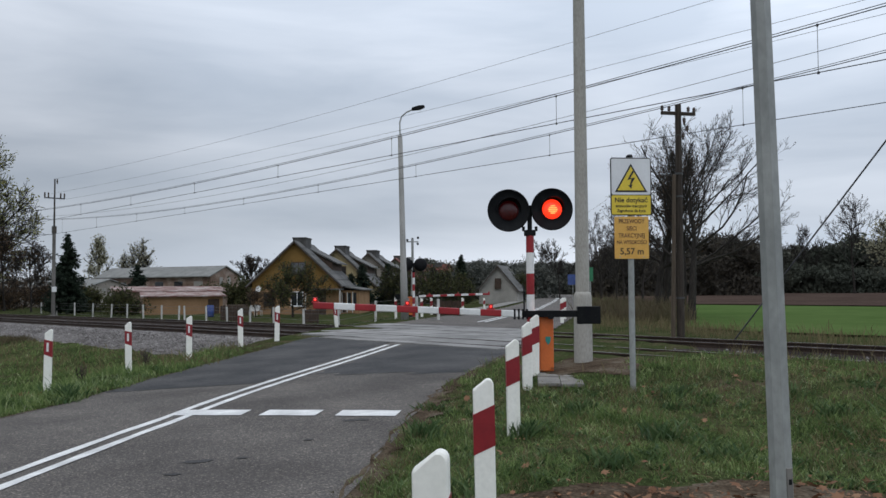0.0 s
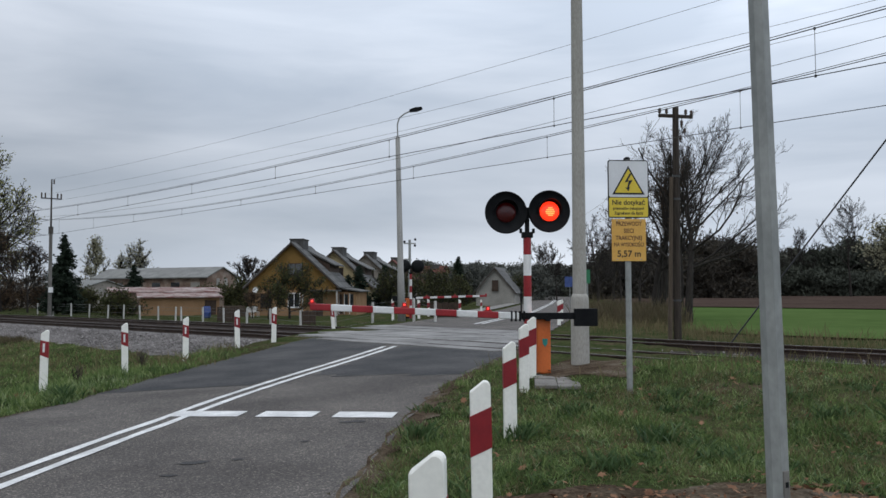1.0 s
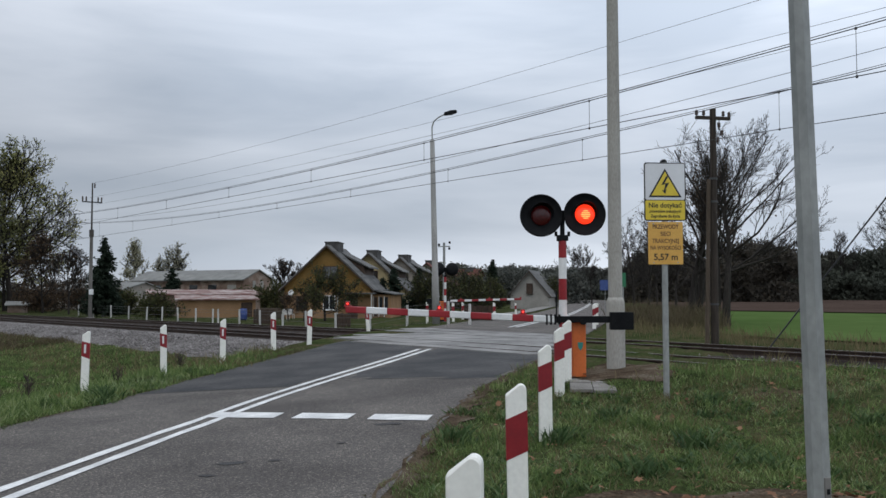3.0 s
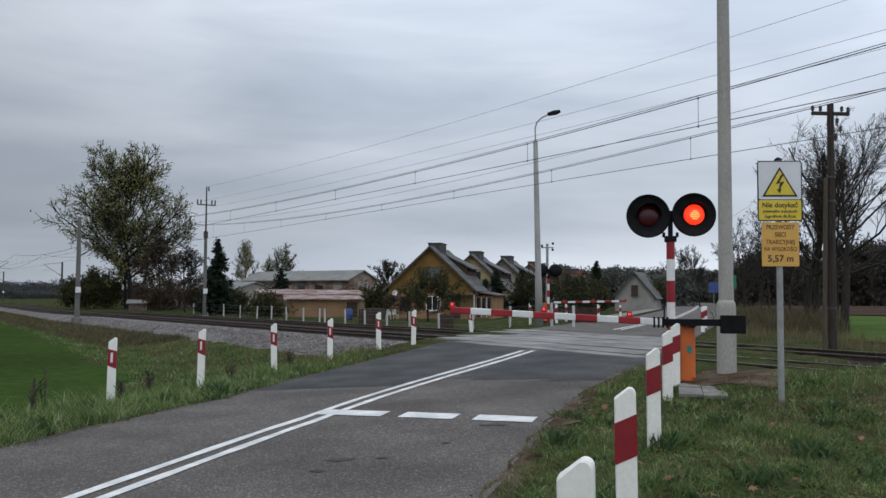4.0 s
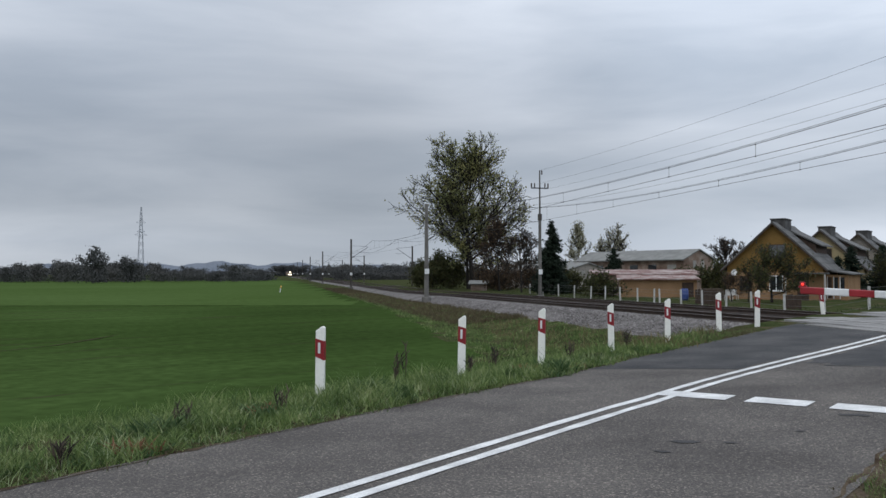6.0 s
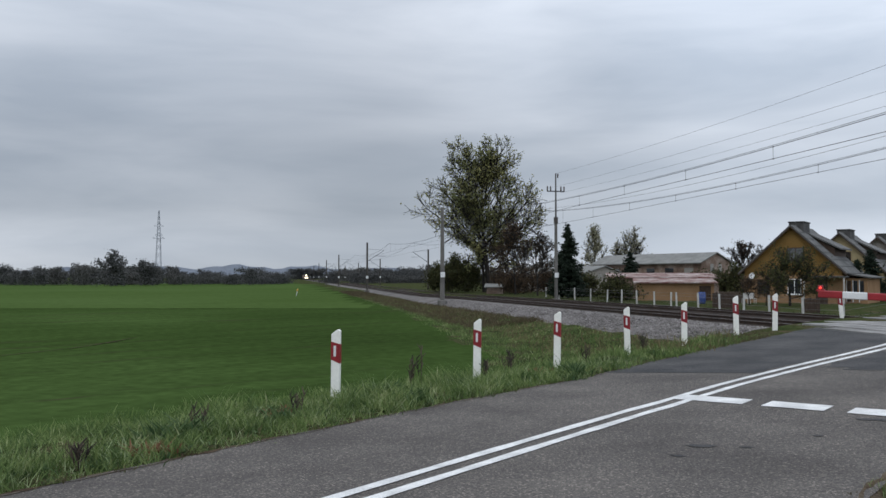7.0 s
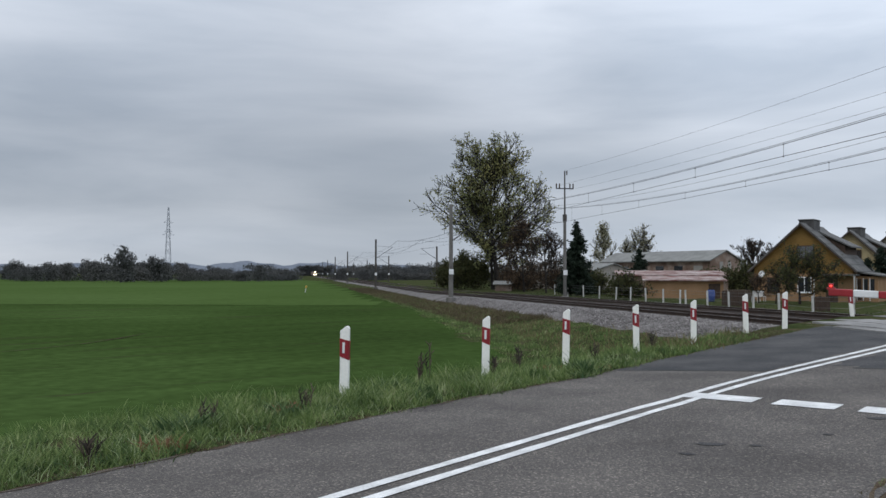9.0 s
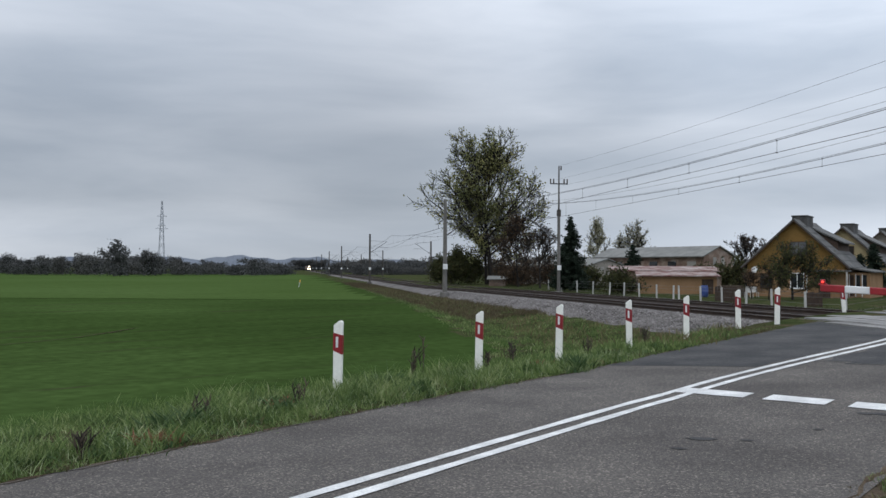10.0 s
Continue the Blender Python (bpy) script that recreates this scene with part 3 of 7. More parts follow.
def strip(name, y_list, w0, w1, lift, mat, n=2, keep=None, jag=0.0):
    """A band along the road between two offsets from its axis."""
    rows = []
    for y in y_list:
        a = w0(y) if callable(w0) else w0
        b = w1(y) if callable(w1) else w1
        j = jag * (math.sin(y * 3.1) + 0.6 * math.sin(y * 7.7 + 1) + 0.5 * math.sin(y * 17.3))
        row = []
        for k in range(n):
            w = a + (b - a) * k / (n - 1)
            if jag and k == 0:
                w += j
            if jag and k == n - 1:
                w -= j * 0.8
            x = float(cx(y)) + w
            row.append((x, y, float(road_z(x, y)) + lift))
        rows.append(row)
    verts = [p for row in rows for p in row]
    faces = []
    for i in range(len(rows) - 1):
        for k in range(n - 1):
            f = (i * n + k, i * n + k + 1, (i + 1) * n + k + 1, (i + 1) * n + k)
            c = [sum(verts[q][t] for q in f) / 4 for t in (0, 1)]
            if keep is None or keep(*c):
                faces.append(f)
    return raw(name, verts, faces, mat, None, True)


def in_crossing(x, y, a=14.6, b=23.2):
    u, v = to_uv(x, y)
    return a < v < b


road = tagged(strip("road", ry, lambda y: -half_left(y), lambda y: half_right(y), 0.0, ASPHALT, 31, lambda x, y: not in_crossing(x, y, 15.05, 22.25), jag=0.03), "worn grey asphalt country road", "road", kind="structure")


def marking(name, y_list, w0, w1, label):
    return tagged(strip(name, y_list, w0, w1, 0.009, ROAD_PAINT, 2, jag=0.006), label, "road marking", kind="structure")


for off in (-0.15, 0.15):
    marking("centre_line", np.arange(-20, 23.4, 0.3), off - 0.065, off + 0.065, "solid white painted centre line on asphalt")
    marking("centre_line", np.arange(37.5, 180, 1.0), off - 0.065, off + 0.065, "solid white painted centre line beyond the crossing")
for k in range(3):
    verts, faces = [], []
    w0 = -0.1 if k == 0 else 0.13 + k * 1.12
    w1 = 0.97 + k * 1.12
    for r in range(4):
        for c in range(7):
            w = w0 + (w1 - w0) * c / 6
            y = 12.15 - 0.36 * (w - 0.3) + 0.46 * r / 3 + 0.008 * math.sin(9 * w + 5 * r)
            x = float(cx(y)) + w
            verts.append((x, y, float(road_z(x, y)) + 0.0095))
    for r in range(3):
        for c in range(6):
            faces.append((7 * r + c, 7 * r + c + 1, 7 * r + c + 8, 7 * r + c + 7))
    tagged(raw("stop_dash", verts, faces, ROAD_PAINT), "short white dash of the stop line", "road marking", "stop line dashes", "structure")

tagged(strip("asphalt_patch", np.arange(15.7, 27, 0.4), lambda y: -half_left(y) + 0.04, -0.32, 0.005, ASPHALT_NEW, 7, lambda x, y: to_uv(x, y)[1] < 14.9, jag=0.04),
       "darker newer asphalt patch before the crossing", "asphalt patch", kind="structure")
tagged(strip("asphalt_patch", np.arange(15.6, 24, 0.4), 0.32, lambda y: half_right(y) - 0.1, 0.005, ASPHALT_NEW, 7,
             lambda x, y: to_uv(x, y)[1] < 14.9 and y > 16.9 - 0.30 * (x - float(cx(y))) , jag=0.06), "darker newer asphalt patch before the crossing", "asphalt patch", kind="structure")


for side, lab in ((1, "bare brown soil strip along the asphalt edge"), (-1, "bare brown soil strip along the asphalt edge")):
    rows = []
    rs = random.Random(31 + side)
    ysr = np.arange(1.0, 24.5, 0.22)
    hw = half_right if side > 0 else half_left
    verts, faces = [], []
    for y in ysr:
        inner = float(hw(y)) - 0.06 + rs.uniform(-0.05, 0.05)
        outer = float(hw(y)) + (0.16 if side > 0 else 0.18) + rs.uniform(-0.13, 0.13)
        for k in range(4):
            w = side * (inner + (outer - inner) * k / 3)
            x = float(cx(y)) + w
            over_road = float(road_z(x, y)) + 0.006
            over_land = float(ground_at(x, y)) + 0.015
            verts.append((x, y, over_road if k == 0 else max(over_road - 0.012 * k, over_land) if k < 3 else over_land - 0.02))
    for i in range(len(ysr) - 1):
        for k in range(3):
            q = (4 * i + k, 4 * i + k + 1, 4 * i + 5 + k, 4 * i + 4 + k)
            faces.append(q if side > 0 else q[::-1])
    tagged(raw("soil_edge", verts, faces, SOIL, None, True), lab, "soil", kind="structure")


verts, faces = [], []
for i in range(40):
    w = 0.45 + 2.95 * i / 39
    y = 16.83 - 0.30 * w + 0.05 * math.sin(w * 4.0) + 0.03 * math.sin(w * 11.0)
    for k in (0, 1):
        x = float(cx(y)) + w
        yy = y + 0.045 * k * (0.6 + 0.4 * math.sin(w * 9.0))
        verts.append((x, yy, float(road_z(x, yy)) + 0.0085))
    if i:
        faces.append((2 * i - 2, 2 * i, 2 * i + 1, 2 * i - 1))
tagged(raw("asphalt_seam", verts, faces, PAVING), "pale worn seam at the edge of the patch", "asphalt patch", kind="structure")


def repair(x, y, rx, ry_, seed, label="small dark patched spot in the asphalt"):
    rs = random.Random(seed)
    pts = [(x, y)] + [(x + rx * math.cos(a) * rs.uniform(0.6, 1.15), y + ry_ * math.sin(a) * rs.uniform(0.6, 1.15)) for a in np.linspace(0, 2 * math.pi, 17)[:-1]]
    verts = [(px_, py_, float(road_z(px_, py_)) + 0.006) for px_, py_ in pts]
    faces = [(0, 1 + k, 1 + (k + 1) % 16) for k in range(16)]
    tagged(raw("road_repair", verts, faces, ASPHALT_NEW), label, "asphalt patch", "road repairs", "structure")


for x, y, rx, ry_, sd in ((-2.45, 8.76, 0.17, 0.11, 1), (-2.5, 8.15, 0.09, 0.05, 2), (-1.09, 10.97, 0.2, 0.09, 3), (-2.02, 8.85, 0.08, 0.05, 4), (-1.5, 9.75, 0.07, 0.04, 7)):
    repair(x, y, rx, ry_, sd)

# ---- railway ----
track_u = np.array([-60 + 2 * i for i in range(100)] + [140 + 10 * i for i in range(1, 70)])
cross = [(11.7, -1.05), (12.5, -0.66), (13.3, -0.42), (14.2, -0.16), (14.6, -0.13), (15.3, -0.15), (16.2, -0.16), (17.1, -0.15), (17.8, -0.13), (18.4, -0.16), (19.0, -0.13),
         (19.8, -0.15), (20.65, -0.16), (21.5, -0.15), (22.3, -0.13), (22.8, -0.18), (23.8, -0.42), (24.4, -0.62)]
bverts, bfaces, dirty = [], [], []
rnd = random.Random(3)
for u in track_u:
    for v, dz in cross:
        vv = v + rnd.uniform(-0.08, 0.08)
        x, y = from_uv(u, vv)
        bverts.append((x, y, float(rail_z(u)) + dz + rnd.uniform(-0.03, 0.03)))
nc = len(cross)
for i in range(len(track_u) - 1):
    for k in range(nc - 1):
        um = (track_u[i] + track_u[i + 1]) / 2
        if 12 < um < 31 and abs(from_uv(um, cross[k][0])[0] - float(cx(from_uv(um, cross[k][0])[1]))) < 4.3:
            continue
        (dirty if um < 13 or cross[k][0] > 14.5 else bfaces).append((i * nc + k, (i + 1) * nc + k, (i + 1) * nc + k + 1, i * nc + k + 1))
tagged(raw("ballast_bed", bverts, bfaces, GRAVEL), "grey crushed stone ballast bed", "ballast", kind="structure")
tagged(raw("ballast_bed", bverts, dirty, TRACK_DIRT), "rust-brown old ballast round the tracks", "ballast", kind="structure")

for vc in (V_NEAR, V_FAR):
    dv, df = [], []
    offs = (-1.35, -0.95, -0.5, 0.0, 0.5, 0.95, 1.35)
    for u in track_u:
        for o in offs:
            x, y = from_uv(u, vc + o + rnd.uniform(-0.06, 0.06))
            dv.append((x, y, float(rail_z(u)) - 0.105 + rnd.uniform(-0.02, 0.02) - (0.05 if abs(o) > 1.2 else 0)))
    for i in range(len(track_u) - 1):
        um = (track_u[i] + track_u[i + 1]) / 2
        for k in range(6):
            df.append((7 * i + k, 7 * i + 7 + k, 7 * i + 8 + k, 7 * i + k + 1))
    tagged(raw("track_bed", dv, df, TRACK_DIRT), "rust-darkened stone between the rails", "ballast", kind="structure")

RAIL_PROFILE = [(-0.075, -0.172), (0.075, -0.172), (0.075, -0.158), (0.012, -0.14), (0.009, -0.05), (0.036, -0.035), (0.036, -0.006), (0.028, 0.0),
                (-0.028, 0.0), (-0.036, -0.006), (-0.036, -0.035), (-0.009, -0.05), (-0.012, -0.14), (-0.075, -0.158)]


def rail(v):
    ob = thing("rail", pose(0, 0, 0), "rusty steel rail with a polished running surface", "rail", "rails", "structure")
    verts, faces, heads = [], [], []
    n = len(RAIL_PROFILE)
    for u in track_u:
        for dv, dz in RAIL_PROFILE:
            x, y = from_uv(u, v + dv)
            verts.append((x, y, float(rail_z(u)) + 0.015 + dz))
    for i in range(len(track_u) - 1):
        for k in range(n):
            faces.append((i * n + k, i * n + (k + 1) % n, (i + 1) * n + (k + 1) % n, (i + 1) * n + k))
    raw("web", verts, faces, RAIL_RUST, ob)
    hv = []
    for u in track_u:
        for dv in (-0.027, 0.027):
            x, y = from_uv(u, v + dv)
            hv.append((x, y, float(rail_z(u)) + 0.019))
    raw("head", hv, [(2 * i, 2 * i + 1, 2 * i + 3, 2 * i + 2) for i in range(len(track_u) - 1)], RAIL_TOP, ob)


for vc in (V_NEAR, V_FAR):
    rail(vc - 0.7525)
    rail(vc + 0.7525)

# concrete panels between and beside the rails
crossing = thing("crossing_deck", pose(0, 0, 0), "light grey concrete panel deck flush with the rails", "level crossing", kind="structure")
bands = [(14.72, 15.36, 0), (15.56, 16.84, 1), (17.04, 18.38, 2), (18.44, 19.80, 3), (20.00, 21.30, 4), (21.50, 22.6, 5)]
rnd = random.Random(8)
meshes = {}
for v0, v1, k in bands:
    vm = (v0 + v1) / 2
    us = np.arange(4, 44, 0.1)
    on = [u for u in us if -4.2 < from_uv(u, vm)[0] - float(cx(from_uv(u, vm)[1])) < 3.35]
    lo, hi = min(on), max(on) + 0.3 * (k % 3)
    count = int((hi - lo) / 1.52)
    for i in range(count):
        if k not in meshes:
            bm = B()
            box(bm, -(v1 - v0) / 2, -0.745, -0.14, (v1 - v0) / 2, 0.745, 0.0, 0.012)
            meshes[k] = finish("panel", bm, PANEL)
            pan = meshes[k]
        else:
            pan = new("panel", meshes[k].data)
        pan.parent = crossing
        x, y = from_uv(lo + 0.76 + 1.52 * i, vm)
        pan.matrix_basis = pose(x, y, 0.378 + rnd.uniform(-0.004, 0.004), rnd.uniform(-0.2, 0.2), rnd.uniform(-0.2, 0.2), 41.4)


# ---- roadside posts ----
def marker_post(x, y, z, turn, lean, broad):
    ob = thing("marker_post", pose(x, y, z, lean[0], lean[1], turn),
               "white plastic roadside post with a slanted dark red band" if broad else "white plastic roadside post with red band and pale reflector",
               "marker post", "roadside posts")
    w, d, h = 0.07, 0.045, 1.05
    bm = B()
    rim = [(-w, -0.25), (w, -0.25), (w, h - 0.04)]
    rim += [(w - 0.035 + 0.035 * math.cos(t), h - 0.037 + 0.037 * math.sin(t)) for t in (0.35, 0.7, 1.05, 1.4, 1.75, 2.0)]
    rim += [(-w + 0.012, h - 0.063), (-w + 0.003, h - 0.070), (-w, h - 0.08)]
    inset = [(x_ * 0.90, z_ if z_ < 0 else z_ - 0.008) for x_, z_ in rim]
    loops = [[bm.verts.new((px_, yy, pz_)) for px_, pz_ in pts] for pts, yy in ((inset, -d), (rim, -d + 0.008), (rim, d - 0.008), (inset, d))]
    for a_, b_ in zip(loops, loops[1:]):
        for q in range(len(rim)):
            bm.faces.new((a_[q], a_[(q + 1) % len(rim)], b_[(q + 1) % len(rim)], b_[q]))
    bm.faces.new(list(reversed(loops[0])))
    bm.faces.new(loops[-1])
    bmesh.ops.recalc_face_normals(bm, faces=bm.faces[:])
    part("body", bm, POST_WHITE, ob)
    bm = B()
    low_l, low_r, top_r, top_l = (0.545, 0.61, 0.88, 0.815) if broad else (0.575, 0.515, 0.82, 0.86)
    prism(bm, [(-w - 0.003, low_l), (w + 0.003, low_r), (w + 0.003, top_r), (-w - 0.003, top_l)], -d - 0.003, d + 0.003)
    part("band", bm, RED_FOIL, ob, "dark red reflective band")
    if not broad:
        bm = B()
        box(bm, -0.028, -d - 0.008, 0.625, 0.012, -d - 0.003, 0.795, 0.002)
        part("reflector", bm, WHITE, ob, "pale rectangular reflector")
    return ob


rnd = random.Random(5)
for x, y, z in ((-8.75, 10.85, -0.07), (-8.0, 14.1, -0.02), (-7.6, 16.85, 0.03), (-7.05, 19.65, 0.06), (-6.38, 22.0, 0.12), (-5.78, 25.0, 0.23), (-5.03, 26.5, 0.28)):
    marker_post(x, y, z, rnd.uniform(14, 26), (rnd.uniform(-1, 1), rnd.uniform(-1.2, 1.2)), False)
for x, y, z in ((-0.04, 3.4, 0.14), (0.28, 5.93, 0.15), (0.757, 9.55, 0.2), (1.24, 13.0, 0.26), (1.49, 14.35, 0.32)):
    marker_post(x, y, z, rnd.uniform(-8, 4), (rnd.uniform(-1, 1), rnd.uniform(-0.8, 0.8)), True)


# ---- signals and barriers ----
def signal(x, y, z, turn, size, lit_left, height):
    ob = thing("crossing_signal", pose(x, y, z, 0, 0, turn), "red and white banded signal post with two round black light heads", "crossing signal", "crossing signals")
    bands = [(0.0, 0.35)] + [(0.35 + i * (height - 0.72) / 6, 0.35 + (i + 1) * (height - 0.72) / 6) for i in range(6)]
    for i, (a, b) in enumerate(bands):
        bm = B()
        tube(bm, (0, 0, a), (0, 0, b), 0.068, seg=20)
        part("pole_band", bm, RED if i % 2 == 0 else WHITE, ob, "red painted band" if i % 2 == 0 else "white painted band", False)
    bm = B()
    tube(bm, (0, 0, height - 0.55), (0, 0, height + 0.08), 0.04, seg=14)
    box(bm, -0.09, -0.07, height - 0.44, 0.09, 0.07, height - 0.34, 0.01)
    box(bm, -0.13, -0.03, height - 0.36, -0.09, 0.03, height - 0.28, 0.005)
    box(bm, 0.09, -0.03, height - 0.36, 0.13, 0.03, height - 0.28, 0.005)
    part("bracket", bm, BLACK, ob)
    for sx, lit in ((-1, lit_left), (1, not lit_left)):
        c = Vector((sx * 0.375, -0.05, height + (0.012 if sx > 0 else -0.012)))
        m = Matrix.Translation(c) @ pose(0, 0, 0, 90, 0, 0)
        bm = B()
        lathe(bm, [(0.20, -0.16), (0.352, -0.05), (0.362, 0.0), (0.362, 0.03), (0.345, 0.038), (0.335, 0.02), (0.20, 0.012), (0.19, 0.012)], 40, m)
        part("backboard", bm, BLACK, ob, "round black backboard", True)
        bm = B()
        for k in range(14):
            a0, a1 = math.pi * (-0.05 + 1.1 * k / 14), math.pi * (-0.05 + 1.1 * (k + 1) / 14)
            q = [(0.205 * math.cos(a), 0.205 * math.sin(a), dz) for a, dz in ((a0, 0.0), (a1, 0.0), (a1, 0.04 + 0.17 * max(0, math.sin(a1))), (a0, 0.04 + 0.17 * max(0, math.sin(a0))))]
            o = [(p[0] * 1.04, p[1] * 1.04, p[2]) for p in q]
            vi, vo = [bm.verts.new(p) for p in q], [bm.verts.new(p) for p in o]
            bm.faces.new(vi)
            bm.faces.new(list(reversed(vo)))
            bm.faces.new((vi[3], vi[2], vo[2], vo[3]))
        bmesh.ops.transform(bm, matrix=m, verts=bm.verts[:])
        part("hood", bm, BLACK, ob, "black visor over the lens")
        bm = B()
        lathe(bm, [(0.168, 0.012), (0.168, 0.03), (0.14, 0.055), (0.08, 0.07), (0.0, 0.074)], 36, m)
        part("lens", bm, LAMP_ON if lit else LAMP_OFF, ob, "glowing red lens" if lit else "dark unlit red lens", True)
        if lit:
            bm = B()
            for bar, wide_ in ((-0.062, 0.045), (-0.031, 0.075), (0.0, 0.085), (0.031, 0.07), (0.062, 0.04)):
                box(bm, -wide_, bar - 0.010, 0.060, wide_ * 0.9, bar + 0.010, 0.084 - 1.6 * bar * bar, 0.004, m @ Matrix.Translation((0.005, -0.008, 0)))
            part("lens_core", bm, LAMP_CORE, ob, "bright orange bars inside the lit lens")
    return ob


signal(1.49, 14.9, 0.28, 6, 1.0, False, 2.86)


def barrier(x, y, z, turn, length, rise, segs, post_h, flip=1):
    """A half barrier whose boom runs along -x of its own frame."""
    ob = thing("barrier", pose(x, y, z, 0, 0, turn), "orange barrier machine with a lowered red and white boom", "level crossing barrier", "barriers")
    bm = B()
    box(bm, -0.115, -0.15, 0.10, 0.115, 0.15, 1.02, 0.02)
    part("cabinet", bm, ORANGE, ob, "orange steel cabinet")
    bm = B()
    box(bm, -0.16, -0.17, 1.02, 0.17, 0.17, 1.10, 0.02)
    part("cabinet_lid", bm, ORANGE, ob)
    bm = B()
    box(bm, -0.15, -0.17, 0.0, 0.15, 0.17, 0.10, 0.01)
    part("plinth", bm, BLACK, ob, "black plinth")
    bm = B()
    prism(bm, [(-0.02, 0.60), (0.02, 0.54), (0.06, 0.60), (0.065, 0.68), (-0.025, 0.68)], -0.157, -0.151)
    part("badge", bm, TEAL, ob, "small teal shield badge")
    piv = post_h
    bm = B()
    box(bm, -0.55, -0.25, piv - 0.055, 0.75, -0.19, piv + 0.055, 0.008)
    tube(bm, (0.06, -0.27, piv - 0.04), (0.06, -0.12, piv - 0.04), 0.05, seg=16)
    for i in range(4):
        box(bm, -0.56 + 0.07 * i, -0.27, piv - 0.085, -0.53 + 0.07 * i, -0.18, piv + 0.085, 0.004)
    tube(bm, (-0.38, -0.21, piv + 0.05), (-0.38, -0.21, piv + 0.46), 0.012, seg=8)
    part("arm", bm, BLACK, ob, "black steel boom arm")
    bm = B()
    box(bm, 0.50, -0.29, piv - 0.17, 0.88, -0.15, piv + 0.12, 0.01)
    for bx in (0.58, 0.80):
        tube(bm, (bx, -0.30, piv - 0.03), (bx, -0.285, piv - 0.03), 0.018, seg=10)
    part("counterweight", bm, BLACK, ob, "black counterweight block")
    seg = length / segs
    for i in range(segs):
        a, b = -0.42 - i * seg, -0.42 - (i + 1) * seg
        za, zb = piv + rise * i / segs, piv + rise * (i + 1) / segs
        bm = B()
        box(bm, b, -0.045, -0.055, a, 0.045, 0.055, 0.014)
        sh = (zb - za) / (b - a)
        for v in bm.verts:
            v.co.z += za + (v.co.x - a) * sh
            v.co.y -= 0.22
        part("boom_section", bm, RED if (segs - 1 - i) % 2 == 0 else WHITE, ob, "red boom section" if (segs - 1 - i) % 2 == 0 else "white boom section")
    for i in (1, segs // 2, segs - 1):
        lx = -0.42 - (i + 0.5 + (0.4 if i == segs - 1 else 0)) * seg
        lz = piv + rise * (i + 0.5) / segs + 0.055
        lamp = B()
        box(lamp, lx - 0.06, -0.25, lz - 0.01, lx + 0.06, -0.19, lz + 0.025, 0.008)
        box(lamp, lx - 0.038, -0.25, lz + 0.02, lx + 0.038, -0.20, lz + 0.085, 0.012)
        base = part("boom_lamp", lamp, RED, ob, "small red boom lamp")
        bm = B()
        lathe(bm, [(0.020, 0.0), (0.019, 0.010), (0.012, 0.016), (0.0, 0.018)], 14, Matrix.Translation((lx, -0.252, lz + 0.045)) @ pose(0, 0, 0, 90, 0, 0))
        part("glass", bm, LAMP_SMALL, base, "glowing red lamp glass", True)
    return ob


barrier(1.72, 14.75, 0.32, 1.5, 3.45, 0.17, 10, 1.06)


# ---- poles and signs ----
def trackside_pole(x, y, z):
    ob = thing("concrete_pole", pose(x, y, z), "round grey concrete pole with a thicker base socket", "pole")
    bm = B()
    lathe(bm, [(0.180, -0.3), (0.1795, -0.2), (0.1755, 1.2), (0.175, 1.27), (0.168, 1.34), (0.138, 1.40)], 28)
    part("socket", bm, CONCRETE, ob, smooth=True)
    bm = B()
    lathe(bm, [(0.136, 1.28), (0.1355, 1.40), (0.1185, 5.4), (0.0985, 10.1), (0.098, 10.18), (0.0965, 10.2), (0.05, 10.22)], 28)
    part("shaft", bm, CONCRETE, ob, smooth=True)


trackside_pole(2.72, 17.05, 0.33)


def steel_lamp_post(x, y, z, tilt):
    ob = thing("steel_lamp_post", pose(x, y, z, 0, tilt, 0), "galvanised octagonal steel post with a small service hatch", "lamp post")
    bm = B()
    lathe(bm, [(0.066, -0.2), (0.064, 1.0), (0.057, 3.4), (0.046, 7.0)], 8)
    part("shaft", bm, GALVANISED, ob)
    bm = B()
    box(bm, -0.020, -0.068, 0.47, 0.020, -0.05, 0.67, 0.004, pose(0, 0, 0, 0, 0, 22))
    part("hatch", bm, CONCRETE_DARK, ob, "darker narrow service hatch")
    bm = B()
    box(bm, -0.010, -0.072, 0.58, 0.010, -0.062, 0.61, 0.002, pose(0, 0, 0, 0, 0, 22))
    part("latch", bm, BLACK, ob)


steel_lamp_post(1.87, 4.87, 0.15, -1.15)


def letters(body, size, mat, parent, x, z, y=-0.012, name="lettering", squeeze=1.0):
    cu = bpy.data.curves.new(name, "FONT")
    cu.body, cu.size, cu.align_x, cu.align_y, cu.extrude = body, size, "CENTER", "CENTER", 0.0008
    cu.offset = size * 0.016
    cu.materials.append(mat)
    ob = new(name, cu)
    ob.parent = parent
    ob.matrix_basis = pose(x, y, z, 90, 0, 0) @ Matrix.Diagonal((squeeze, 1, 1, 1))
    return ob


